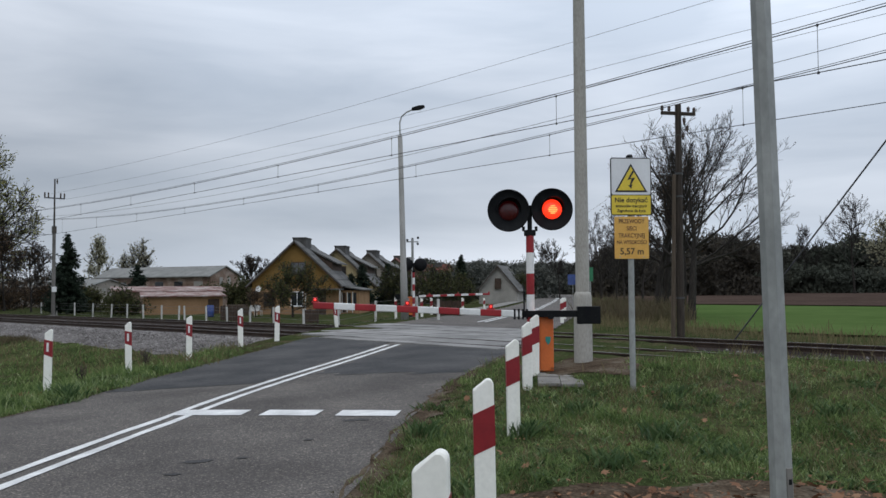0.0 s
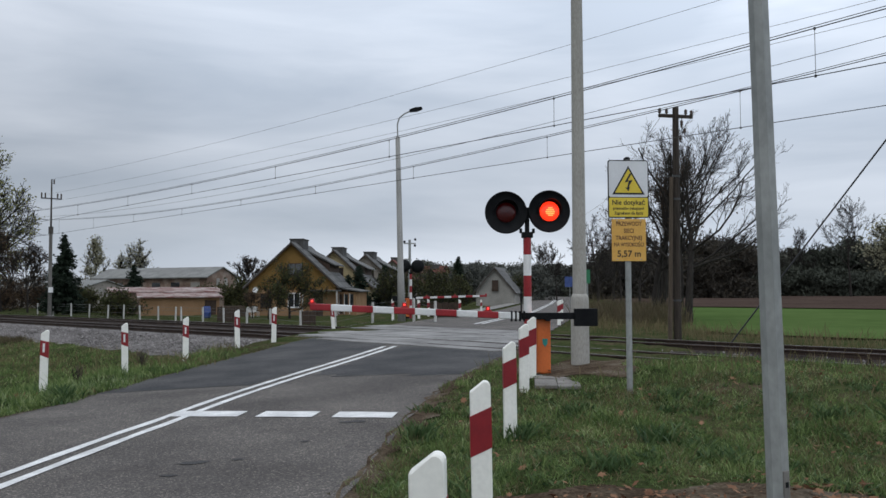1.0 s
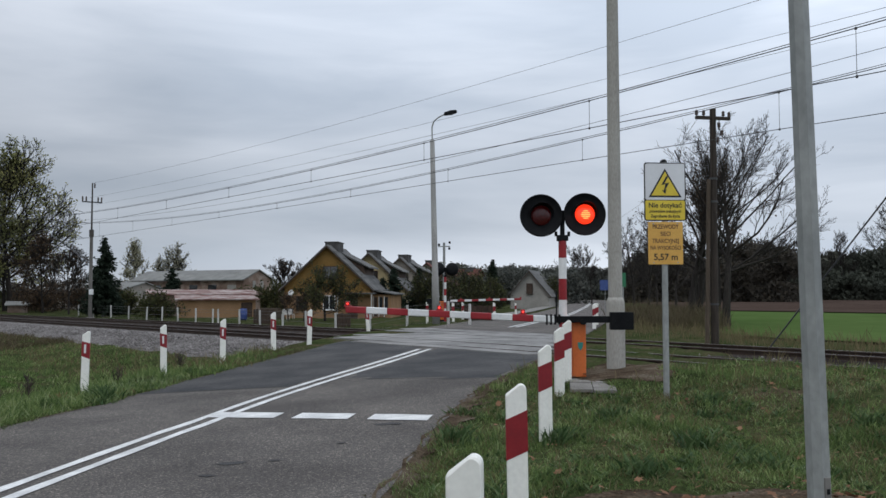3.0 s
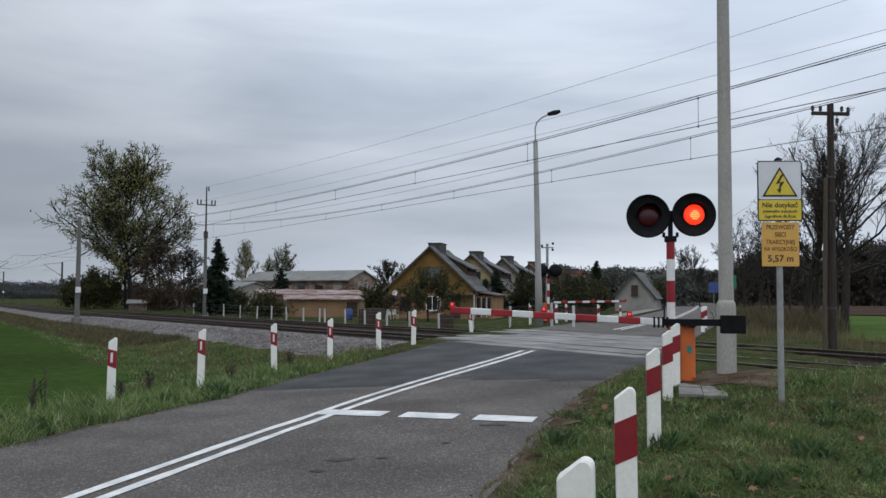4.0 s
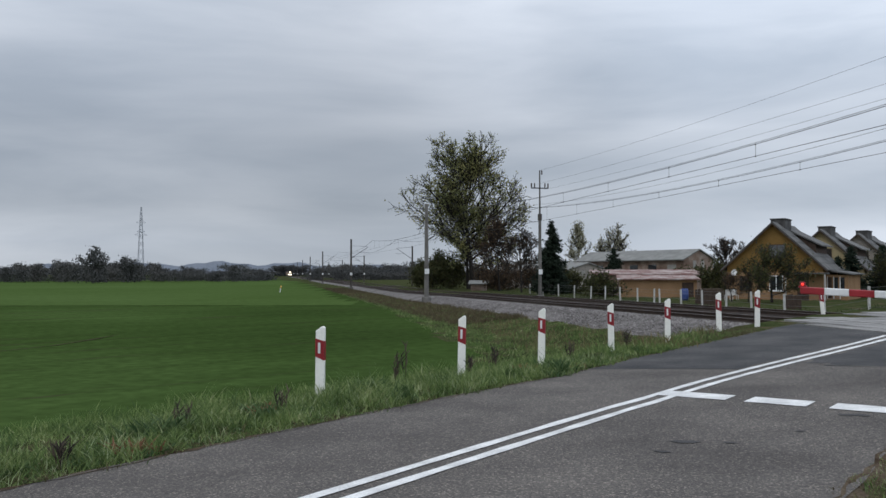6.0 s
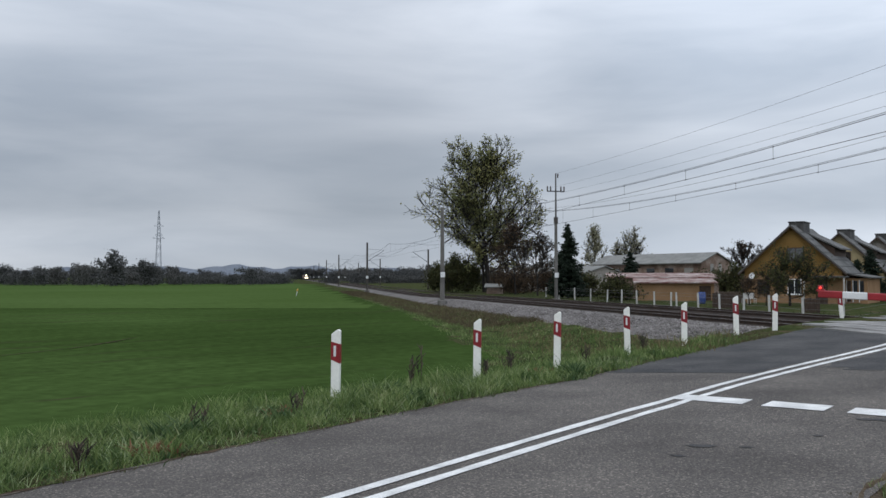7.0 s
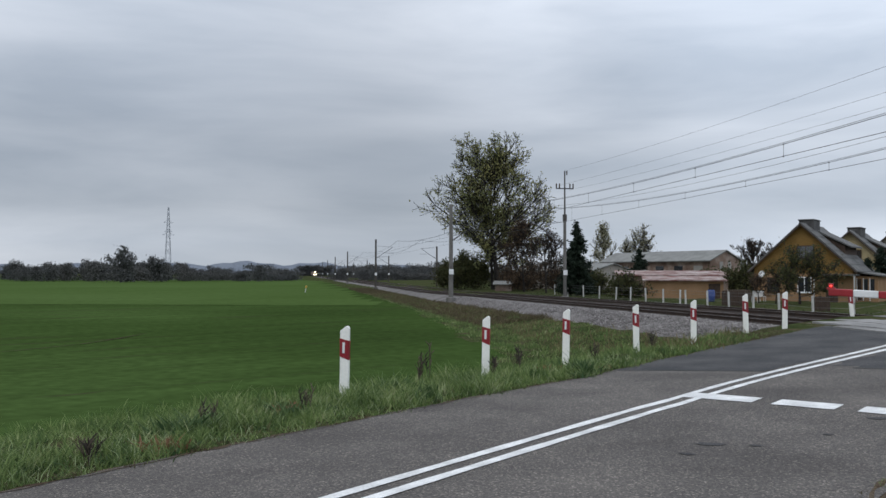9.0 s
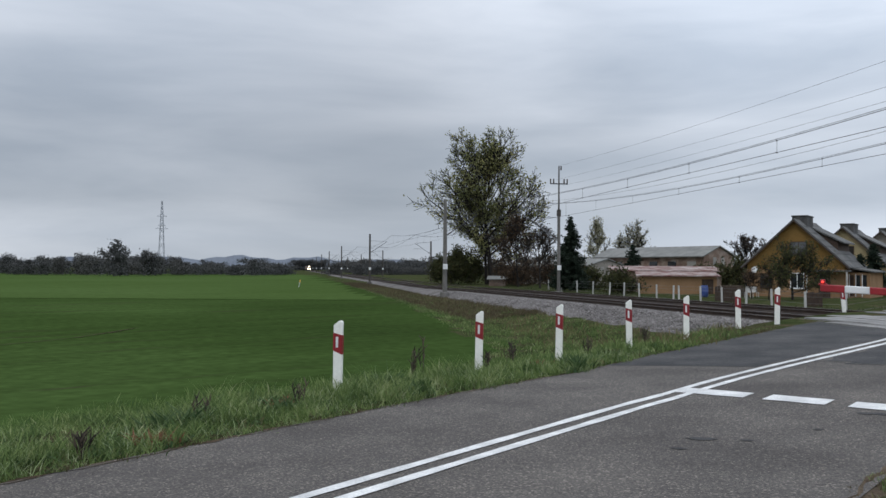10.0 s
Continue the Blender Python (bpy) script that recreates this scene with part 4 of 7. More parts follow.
def warning_sign(x, y, z, turn):
    ob = thing("warning_sign", pose(x, y, z, 0, 0, turn), "grey post with high voltage warning plate and amber height plate", "road sign")
    bm = B()
    tube(bm, (0, 0.03, -0.4), (0, 0.03, 3.30), 0.042, seg=18)
    part("pole", bm, GALVANISED, ob, smooth=False)
    bm = B()
    lathe(bm, [(0.048, 3.30), (0.048, 3.32), (0.02, 3.34), (0.0, 3.34)], 16, Matrix.Translation((0, 0.03, 0)))
    part("pole_cap", bm, BLACK, ob)

    def plate(name, x0, z0, x1, z1, y0, y1, mat, label="", rad=0.03):
        bm = B()
        pts = []
        for cxx, czz, a in ((x1 - rad, z1 - rad, 0), (x0 + rad, z1 - rad, 90), (x0 + rad, z0 + rad, 180), (x1 - rad, z0 + rad, 270)):
            for k in range(5):
                t = radians(a + 22.5 * k)
                pts.append((cxx + rad * math.cos(t), czz + rad * math.sin(t)))
        prism(bm, pts, y0, y1)
        return part(name, bm, mat, ob, label)

    plate("plate_border", -0.295, 2.47, 0.295, 3.29, -0.022, -0.010, INK, "black edged warning plate", 0.035)
    plate("white_field", -0.28, 2.765, 0.28, 3.275, -0.026, -0.0225, SIGN_WHITE, "white upper field", 0.025)
    plate("yellow_field", -0.28, 2.485, 0.28, 2.755, -0.026, -0.0225, YELLOW, "yellow lower field", 0.02)
    for s, mat, yy, nm in ((0.235, INK, -0.029, "triangle_border"), (0.195, YELLOW, -0.032, "triangle")):
        bm = B()
        prism(bm, [(-s, 2.80 + (0.235 - s) * 0.62), (s, 2.80 + (0.235 - s) * 0.62), (0, 2.80 + 0.405 - (0.235 - s) * 1.1)], yy, yy + 0.0028)
        part(nm, bm, mat, ob, "yellow triangle" if mat is YELLOW else "black triangle border")
    bm = B()
    prism(bm, [(0.02, 3.10), (-0.055, 2.97), (0.005, 2.985), (-0.02, 2.895), (-0.045, 2.90), (0.0, 2.845), (0.02, 2.915), (0.0, 2.905), (0.06, 3.005), (-0.01, 2.995), (0.05, 3.10)], -0.036, -0.0325)
    part("lightning_bolt", bm, INK, ob, "black lightning bolt")
    letters("Nie dotykać", 0.095, INK, ob, 0, 2.685, -0.0275)
    letters("przewodów trakcyjnych", 0.058, INK, ob, 0, 2.603, -0.0275, squeeze=0.80)
    letters("Zagrożenie dla życia", 0.058, INK, ob, 0, 2.535, -0.0275, squeeze=0.84)
    plate("amber_plate", -0.245, 1.86, 0.245, 2.455, -0.022, -0.012, AMBER, "amber height plate", 0.012)
    for text, zz, s in (("PRZEWODY", 2.385, 0.083), ("SIECI", 2.285, 0.083), ("TRAKCYJNEJ", 2.185, 0.083), ("NA WYSOKOŚCI", 2.09, 0.076)):
        letters(text, s, INK_FADED, ob, 0, zz, -0.0235, squeeze=0.74 if len(text) > 11 else 0.82)
    letters("5,57 m", 0.125, INK, ob, 0.0, 1.96, -0.0235)
    for bx in (-0.17, 0.17):
        for bz in (2.43, 1.885):
            bm = B()
            tube(bm, (bx, -0.026, bz), (bx, -0.021, bz), 0.009, seg=8)
            part("bolt", bm, SIGN_GREY, ob)


warning_sign(2.66, 12.3, 0.352, 5)


def street_lamp(x, y, z):
    ob = thing("street_lamp", pose(x, y, z, 0, -1.2, 0), "tall grey concrete street lamp with curved arm", "street lamp")
    bm = B()
    lathe(bm, [(0.19, -0.3), (0.165, 2.3), (0.15, 2.35), (0.11, 8.9), (0.08, 9.0)], 18)
    part("pole", bm, CONCRETE_GREY, ob, smooth=True)
    bm = B()
    pts = [(0, 0, 8.9), (0.0, 0, 9.6), (0.1, 0, 9.9), (0.35, 0, 10.1), (0.7, 0, 10.25)]
    for a, b in zip(pts, pts[1:]):
        tube(bm, a, b, 0.035, seg=10)
    part("arm", bm, GALVANISED, ob)
    bm = B()
    prism(bm, [(0.6, 10.17), (1.0, 10.2), (1.25, 10.31), (1.2, 10.42), (0.9, 10.40), (0.6, 10.3)], -0.11, 0.11)
    bmesh.ops.bevel(bm, geom=bm.edges[:], offset=0.02, segments=2, affect="EDGES")
    part("lamp_head", bm, BLACK, ob, "dark lamp head")


street_lamp(-1.85, 42.2, 0.3)


def pol(az, d):
    a = radians(az)
    return -math.sin(a) * d, math.cos(a) * d


def gz(x, y):
    return float(ground_at(x, y))


# ---- overhead line ----
def wire(name, pts, r, label, parent=None):
    cu = bpy.data.curves.new(name, "CURVE")
    cu.dimensions, cu.bevel_depth, cu.bevel_resolution = "3D", r, 1
    sp = cu.splines.new("POLY")
    sp.points.add(len(pts) - 1)
    for p, q in zip(sp.points, pts):
        p.co = (*q, 1)
    cu.materials.append(CABLE)
    ob = new(name, cu)
    if parent is not None:
        ob.parent = parent
    else:
        tagged(ob, label, "overhead wire", "overhead wires")
    return ob


def messenger_z(u, low, mid, k, span):
    t = (u - mid + span / 2) % span - span / 2
    return low + k * t * t


def catenary(v, low, mid, k, span, sway, height):
    ob = thing("catenary", pose(0, 0, 0), "overhead contact wire hung from a sagging messenger wire", "overhead line", "overhead lines")
    us = np.concatenate([np.arange(-40, 160, 2.0), np.arange(160, 640, 8.0)])

    def at(u, z):
        x, y = from_uv(u, v + sway * math.sin(u * 0.087))
        return (x, y, z)
    wire("contact_wire", [at(u, height) for u in us], 0.010, "", ob)
    wire("messenger_wire", [at(u, messenger_z(u, low, mid, k, span)) for u in us], 0.011, "", ob)
    wire("messenger_wire", [at(u, messenger_z(u, low, mid, k, span) + 0.05) for u in us], 0.008, "", ob)
    for i in range(-4, 24):
        u = mid + i * 6.6
        if u > 150:
            continue
        a, b = at(u, height), at(u, messenger_z(u, low, mid, k, span))
        bm = B()
        tube(bm, a, b, 0.006, seg=4, caps=False)
        box(bm, -0.018, -0.018, -0.03, 0.018, 0.018, 0.02, 0, Matrix.Translation(a))
        box(bm, -0.018, -0.018, -0.03, 0.018, 0.018, 0.02, 0, Matrix.Translation(b))
        part("dropper", bm, CABLE, ob)


catenary(V_NEAR, 6.25, 34, 0.00077, 72, 0.1, 5.87)
catenary(V_FAR, 6.22, 38, 0.0010, 72, -0.1, 5.97)
for vv, z0, z1, zm, nm in ((24.3, 12.3, 11.4, 10.65, 0), (24.0, 10.3, 10.1, 9.42, 1), (24.7, 10.2, 9.6, 9.05, 2)):
    pts = []
    for i in range(41):
        u = -25 + (77.6 + 25) * i / 40
        t = i / 40
        base = z0 + (z1 - z0) * t
        pts.append((*from_uv(u, vv), base - 4 * (((z0 + z1) / 2) - zm) * t * (1 - t)))
    wire("feeder_wire", pts, 0.0065, "thin bare feeder wire between trackside masts")
# slack tensioning wires that end at the mast
wire("feeder_wire", [(*from_uv(-20 + 3.25 * i, V_FAR), 6.65 + 0.0009 * (3.25 * i - 60) ** 2) for i in range(31)], 0.007, "thin bare feeder wire between trackside masts")


def mast(u, v, h, side, near, tall=False):
    x, y = from_uv(u, v)
    z = float(rail_z(u)) - 0.45
    ob = thing("catenary_mast", pose(x, y, z, 0, 0, 41.4), "tall grey steel mast with bracket arm beside the track" if not tall else "tall grey mast with insulator crossarm beside the track", "catenary mast", "catenary masts")
    bm = B()
    lathe(bm, [(0.42, -0.3), (0.42, 0.32), (0.36, 0.36)], 8)
    part("footing", bm, CONCRETE_DARK, ob, "concrete footing")
    bm = B()
    lathe(bm, [(0.21 if near else 0.17, 0.3), (0.14, h if not tall else 7.6)], 10)
    part("shaft", bm, CONCRETE_DARK if near or tall else MAST_STEEL, ob)
    bm = B()
    box(bm, -0.19, -0.22, 2.3, 0.19, -0.16, 2.75, 0.01)
    part("number_plate", bm, WHITE, ob, "small white plate")
    s = side
    bm = B()
    reach = 2.8
    tube(bm, (0.1 * s, 0, 5.2), (reach * s, 0, 7.0), 0.035, seg=6)
    tube(bm, (0.1 * s, 0, 7.2 if h > 7.2 else h - 0.3), (reach * s, 0, 7.05), 0.02, seg=5)
    tube(bm, (reach * 0.55 * s, 0, 6.1), (reach * 1.1 * s, 0, 6.05), 0.022, seg=5)
    part("bracket_arm", bm, CABLE, ob)
    bm = B()
    for k in range(4):
        tube(bm, ((0.25 + 0.09 * k) * s, 0, 5.3 + 0.058 * k), ((0.30 + 0.09 * k) * s, 0, 5.33 + 0.058 * k), 0.07, seg=8)
    part("insulator", bm, INSULATOR, ob)
    if tall:
        bm = B()
        lathe(bm, [(0.085, 7.5), (0.06, 11.95)], 8)
        box(bm, -0.16, -0.16, 7.3, 0.16, 0.16, 7.9, 0.02)
        part("top_tube", bm, MAST_STEEL, ob)
        bm = B()
        box(bm, -0.85, -0.04, 10.25, 0.85, 0.04, 10.35, 0.01)
        part("crossarm", bm, CABLE, ob)
        for ix, iz in ((-0.8, 10.35), (-0.5, 10.35), (0.5, 10.35), (0.8, 10.35), (0.2, 11.55)):
            bm = B()
            lathe(bm, [(0.05, 0), (0.075, 0.08), (0.05, 0.12), (0.08, 0.22), (0.05, 0.26), (0.075, 0.36), (0.03, 0.42)], 10, Matrix.Translation((ix, 0, iz)))
            part("insulator", bm, INSULATOR, ob, "brown porcelain insulator")
    return ob


for i, u in enumerate((73.5, 145, 226, 298, 370, 442, 514)):
    mast(u, 12.9, 8.3, 1, i == 0)
mast(77.6, 24.3, 7.9, -1, False, True)
for u in (152, 233, 305, 377, 449, 521):
    mast(u, 24.3, 7.4, -1, False)
# stay rod from the tall mast back over the line
x0, y0 = from_uv(77.6, 24.3)
wire("stay_wire", [(x0, y0, 4.4), (*from_uv(92, 24.2), 8.2)], 0.045, "dark stay running up from the mast")


# ---- timber line pole and its stay ----
def timber_pole(x, y, z):
    ob = thing("timber_pole", pose(x, y, z, 0, 0.4, 12), "dark twin timber line pole with insulators on a crossarm", "utility pole")
    bm = B()
    lathe(bm, [(0.122, -0.3), (0.102, 4.5), (0.092, 7.17)], 14)
    part("pole", bm, TIMBER, ob, "black creosoted pole")
    bm = B()
    tube(bm, (-0.25, 0, -0.3), (-0.155, 0, 5.0), 0.07, 0.058, 12)
    part("prop", bm, TIMBER_PALE, ob, "paler weathered timber prop")
    for zz in (1.2, 4.3, 5.0):
        bm = B()
        lathe(bm, [(0.122, zz), (0.122, zz + 0.06)], 14)
        part("steel_band", bm, CABLE, ob)
    bm = B()
    box(bm, -0.56, -0.05, 6.84, 0.56, 0.05, 6.94, 0.01)
    part("crossarm", bm, TIMBER, ob)
    for ix, iz in ((-0.53, 6.90), (-0.30, 6.90), (0.34, 6.90), (0.53, 6.88), (0.20, 6.55), (0.30, 6.32), (0.16, 6.1)):
        bm = B()
        lathe(bm, [(0.02, 0), (0.02, 0.06), (0.055, 0.08), (0.04, 0.14), (0.055, 0.17), (0.02, 0.22)], 10, Matrix.Translation((ix, 0, iz)))
        part("insulator", bm, INSULATOR, ob, "small brown insulator")


timber_pole(*pol(-15.16, 27.6), 0.25)
gx0, gy0 = pol(-18.27, 26.8)
gx1, gy1 = pol(-27.09, 24.6)
stay = [(gx0 + (gx1 - gx0) * t, gy0 + (gy1 - gy0) * t, 0.2 + (5.46 - 0.2) * t) for t in (0, 0.5, 1.0, 1.6)]
wire("stay_wire", stay, 0.022, "thin steel stay cable anchored in the grass")
px, py = pol(-15.3, 27.6)
for k, (dx, dy, dz) in enumerate(((3, 40, -0.4), (4.2, 40, -0.6))):
    wire("line_wire", [(px + (-0.5 + k), py, 7.1), (px + dx / 2, py + dy / 2, 6.5), (px + dx, py + dy, 7.0)], 0.007, "thin bare wire from the timber pole")


# ---- far side of the crossing ----
barrier(-1.75, 48.0, 0.28, 180, 3.9, 0.1, 10, 1.12)
signal(-1.60, 47.7, 0.28, 180, 1.0, False, 2.86)
cm = thing("camera_mast", pose(-1.75, 50.5, 0.25), "grey steel mast with two dark surveillance cameras", "camera mast")
bm = B()
lathe(bm, [(0.09, -0.2), (0.07, 4.5)], 12)
part("pole", bm, GALVANISED, cm)
bm = B()
box(bm, -0.35, -0.03, 4.25, 0.35, 0.03, 4.31, 0.005)
part("crossarm", bm, GALVANISED, cm)
for ix, iz in ((-0.3, 4.32), (0.32, 4.45), (0.3, 4.1)):
    bm = B()
    box(bm, ix - 0.06, -0.14, iz, ix + 0.06, 0.14, iz + 0.12, 0.02)
    part("camera_housing", bm, BLACK, cm, "dark camera housing")
bm = B()
box(bm, -0.32, -0.1, 2.9, -0.1, 0.12, 3.4, 0.02)
part("junction_box", bm, GALVANISED, cm)
for x, y in ((-1.15, 47.2), (-0.7, 52.5), (1.15, 51.0), (-2.7, 50), (3.2, 68)):
    marker_post(x, y, float(road_z(x, y)) - 0.05, 185, (0, 0.5), False)
for x, y in ((4.95, 36.5), (5.3, 39.0), (5.85, 42.2)):
    marker_post(x, y, float(road_z(x, y)) - 0.02, 4, (0, 0.4), True)
mp = marker_post(-4.4, 36.2, 0.2, 20, (3, -6), False)


def small_sign(x, y, z, h, w, hh, mat, label):
    ob = thing("road_sign", pose(x, y, z, 0, 0, 4), label, "road sign", "small road signs")
    bm = B()
    tube(bm, (0, 0.03, -0.2), (0, 0.03, h), 0.03, seg=10)
    part("pole", bm, GALVANISED, ob)
    bm = B()
    box(bm, -w / 2, -0.01, h - hh, w / 2, 0.01, h, 0.004)
    part("plate", bm, mat, ob)


small_sign(*pol(-8.45, 86), 0.0, 3.1, 1.0, 1.0, BLUE, "blue road sign on a thin post beyond the crossing")
small_sign(*pol(-9.58, 40), 0.1, 2.62, 0.24, 0.62, SIGN_GREEN, "narrow green sign on a thin post near trees")

# paved apron by the barrier
apron = thing("paved_apron", pose(1.80, 13.65, gz(1.80, 13.65) + 0.034, 0, 0, -6), "small apron of grey concrete paving slabs", "paving", kind="structure")
bm = B()
box(bm, -0.165, -0.165, -0.05, 0.165, 0.165, 0.0, 0.008)
slab = part("slab", bm, PAVING, apron)
slab.matrix_basis = pose(0, 0, 0)
rnd = random.Random(12)
for i in range(2):
    for j in range(5):
        if (i, j) == (0, 0):
            continue
        s2 = new("slab", slab.data)
        s2.parent = apron
        s2.matrix_basis = pose(-0.17 + i * 0.34, -0.68 + j * 0.34, rnd.uniform(-0.008, 0.006), rnd.uniform(-1, 1), rnd.uniform(-1, 1), rnd.uniform(-1, 1))
slab.matrix_basis = pose(-0.17, -0.68, 0)


# ---- houses ----
def gable_body(bm, w, l, he, hr, z0=-0.5):
    prism(bm, [(-w / 2, z0), (w / 2, z0), (w / 2, he), (0, hr), (-w / 2, he)], 0, l)


def window(parent, x, z, w, h, y=0.0, side=None, l=0, frame_mat=None):
    """A window with frame, two panes and sill in the gable (or a side wall)."""
    m = pose(x, y, z) if side is None else pose(side, l, z, 0, 0, 90)
    fr = B()
    for a in ((-w / 2 - 0.07, -0.05, -h / 2 - 0.07, -w / 2, 0.06, h / 2 + 0.07), (w / 2, -0.05, -h / 2 - 0.07, w / 2 + 0.07, 0.06, h / 2 + 0.07),
              (-w / 2, -0.05, h / 2, w / 2, 0.06, h / 2 + 0.07), (-w / 2, -0.05, -h / 2 - 0.07, w / 2, 0.06, -h / 2), (-0.03, -0.045, -h / 2, 0.03, 0.05, h / 2)):
        box(fr, *a)
    bmesh.ops.transform(fr, matrix=m, verts=fr.verts[:])
    win = part("window", fr, frame_mat or WHITE, parent, "dark framed window" if frame_mat else "white framed window")
    for k in (-1, 1):
        bm = B()
        box(bm, min(k * 0.03, k * w / 2), -0.012, -h / 2, max(k * 0.03, k * w / 2), -0.004, h / 2, 0, m)
        part("pane", bm, GLASS, win, "dark glass pane")
    bm = B()
    box(bm, -w / 2 - 0.12, -0.14, -h / 2 - 0.12, w / 2 + 0.12, 0.02, -h / 2 - 0.072, 0, m)
    part("sill", bm, frame_mat or WHITE, win)


def house(x, y, z, turn, w, l, he, hr, wall, lower, roof, label, dormer=True, chimney=True, windows=True, group="village houses", band=2.3, annex=False):
    ob = thing("house", pose(x, y, z, 0, 0, turn), label, "house", group)
    bm = B()
    gable_body(bm, w, l, he, hr)
    part("wall", bm, wall, ob, "plastered gable and side walls")
    if lower is not None:
        bm = B()
        box(bm, -w / 2 - 0.03, -0.03, -0.5, w / 2 + 0.03, l + 0.02, band)
        part("lower_wall", bm, lower, ob, "lower storey in a second plaster colour")
    over, th = 0.55, 0.11
    for s in (-1, 1):
        d = Vector((s * w / 2, 0, he - hr)).normalized()
        nrm = Vector((-d.z * s, 0, d.x * s))
        top = Vector((0, 0, hr))
        end = Vector((s * w / 2, 0, he)) + d * over
        bm = B()
        prism(bm, [(top.x - 0.0, top.z + 0.02), (end.x, end.z + 0.02), (end.x + nrm.x * th, end.z + nrm.z * th), (top.x, top.z + th / max(nrm.z, 0.3))], -0.45, l + 0.4)
        rf = part("roof", bm, roof, ob, "weathered grey roof slope")
        bm = B()
        prism(bm, [(top.x, top.z - 0.10), (end.x, end.z - 0.12), (end.x, end.z + 0.015), (top.x, top.z + 0.015)], -0.50, -0.455)
        part("bargeboard", bm, DARK_WOOD, rf, "dark bargeboard")
        n = 7
        for k in range(1, n):
            p = top.lerp(end, k / n)
            bm = B()
            box(bm, -0.03, -0.46, 0, 0.03, l + 0.41, 0.025, 0, Matrix.Translation((p.x + nrm.x * (th + 0.0), 0, p.z + nrm.z * (th + 0.0))))
            part("sheet_joint", bm, roof, rf)
    if dormer:
        y0, y1 = l * 0.38, l + 0.2
        ztop, xr = hr - 0.35, w * 0.36
        bm = B()
        zz = he + (hr - he) * (1 - xr / (w / 2))
        prism(bm, [(0.2, ztop - 0.3), (xr, zz + 0.1), (xr, zz + 0.85), (0.2, ztop)], y0, y1)
        dm = part("dormer", bm, DARK_WOOD, ob, "dark boarded shed dormer")
        bm = B()
        prism(bm, [(0.05, ztop + 0.12), (xr + 0.45, zz + 0.72), (xr + 0.45, zz + 0.84), (0.05, ztop + 0.26)], y0 - 0.2, y1 + 0.2)
        part("dormer_roof", bm, roof, dm)
    if chimney:
        bm = B()
        box(bm, -0.6, 1.7, hr - 1.0, 0.6, 4.1, hr + 0.42, 0.03)
        ch = part("chimney", bm, CHIMNEY, ob, "wide dark rendered chimney")
        bm = B()
        box(bm, -0.66, 1.64, hr + 0.42, 0.66, 4.16, hr + 0.52, 0.02)
        part("chimney_cap", bm, CHIMNEY, ch)
    if windows:
        window(ob, 0.3, he + (hr - he) * 0.36, 1.2, 0.95, -0.03, frame_mat=DARK_WOOD)
        window(ob, 0.2, 1.35, 0.95, 1.15, -0.06)
        window(ob, -2.3, 1.35, 0.85, 1.05, -0.06, frame_mat=DARK_WOOD)
        for yy in (l * 0.3, l * 0.62):
            window(ob, 0, 1.3, 0.9, 1.1, 0, side=w / 2 + 0.06, l=yy)
        bm = B()
        box(bm, 1.85, -0.09, -0.1, 2.75, -0.035, 2.05, 0.01)
        dr = part("door", bm, DARK_WOOD, ob, "dark wooden door")
        bm = B()
        box(bm, 1.92, -0.12, 0.95, 1.98, -0.09, 1.1, 0.005)
        part("handle", bm, GALVANISED, dr)
    if annex:
        # a low glazed porch along the side wall under a shallow sheet roof
        x0, x1 = w / 2 + 0.04, w / 2 + 1.7
        bm = B()
        box(bm, x0, 0.9, -0.5, x1, l - 0.4, 2.05, 0.02)
        an = part("annex", bm, PLASTER_SALMON, ob, "low plastered side porch")
        bm = B()
        prism(bm, [(x0 - 0.25, 2.42), (x1 + 0.35, 2.06), (x1 + 0.35, 2.15), (x0 - 0.25, 2.54)], 0.55, l)
        part("annex_roof", bm, roof, an)
        for k, xx in enumerate((x0 + 0.30, x0 + 0.78, x0 + 1.26)):
            bm = B()
            box(bm, xx - 0.15, 0.86, 0.15 if k == 0 else 0.75, xx + 0.15, 0.897, 1.85, 0.005)
            part("annex_window", bm, GLASS if k else DARK_WOOD, an, "narrow dark pane" if k else "dark porch door")
            bm = B()
            box(bm, xx - 0.22, 0.87, 0.1, xx - 0.16, 0.899, 1.92, 0.004)
            part("annex_post", bm, WHITE, an, "white painted porch post")
        bm = B()
        box(bm, 1.0, -1.15, 2.12, w / 2 + 0.5, -0.04, 2.22, 0.01)
        pr = part("porch_roof", bm, roof, ob, "shallow porch roof over the door")
        for xx in (1.15, w / 2 + 0.3):
            bm = B()
            box(bm, xx - 0.05, -1.1, -0.5, xx + 0.05, -1.0, 2.12, 0.006)
            part("porch_post", bm, FENCE_WHITE, pr, "pale porch post")
    return ob


def place_house(az, d, z, turn, **kw):
    x, y = pol(az, d)
    return house(x, y, z, turn, **kw)


h1 = place_house(9.6, 78, -0.35, -3, w=7.7, l=8.0, he=2.75, hr=6.35, wall=PLASTER_YELLOW, lower=PLASTER_SALMON, roof=ROOF_GREY, annex=True,
                 label="ochre plastered gabled house with wide dark chimney")
bm = B()
lathe(bm, [(0.02, -0.02), (0.22, 0.02), (0.31, 0.08), (0.30, 0.09), (0.21, 0.04), (0.0, 0.01)], 18, pose(-3.1, -0.45, 2.2, 70, 0, -25))
part("satellite_dish", bm, WHITE, h1, "white satellite dish")
place_house(6.9, 93, -0.35, -4, w=7.7, l=8.0, he=2.75, hr=6.35, wall=PLASTER_CREAM, lower=PLASTER_CREAM, roof=ROOF_GREY, label="cream plastered gabled house with wide dark chimney")
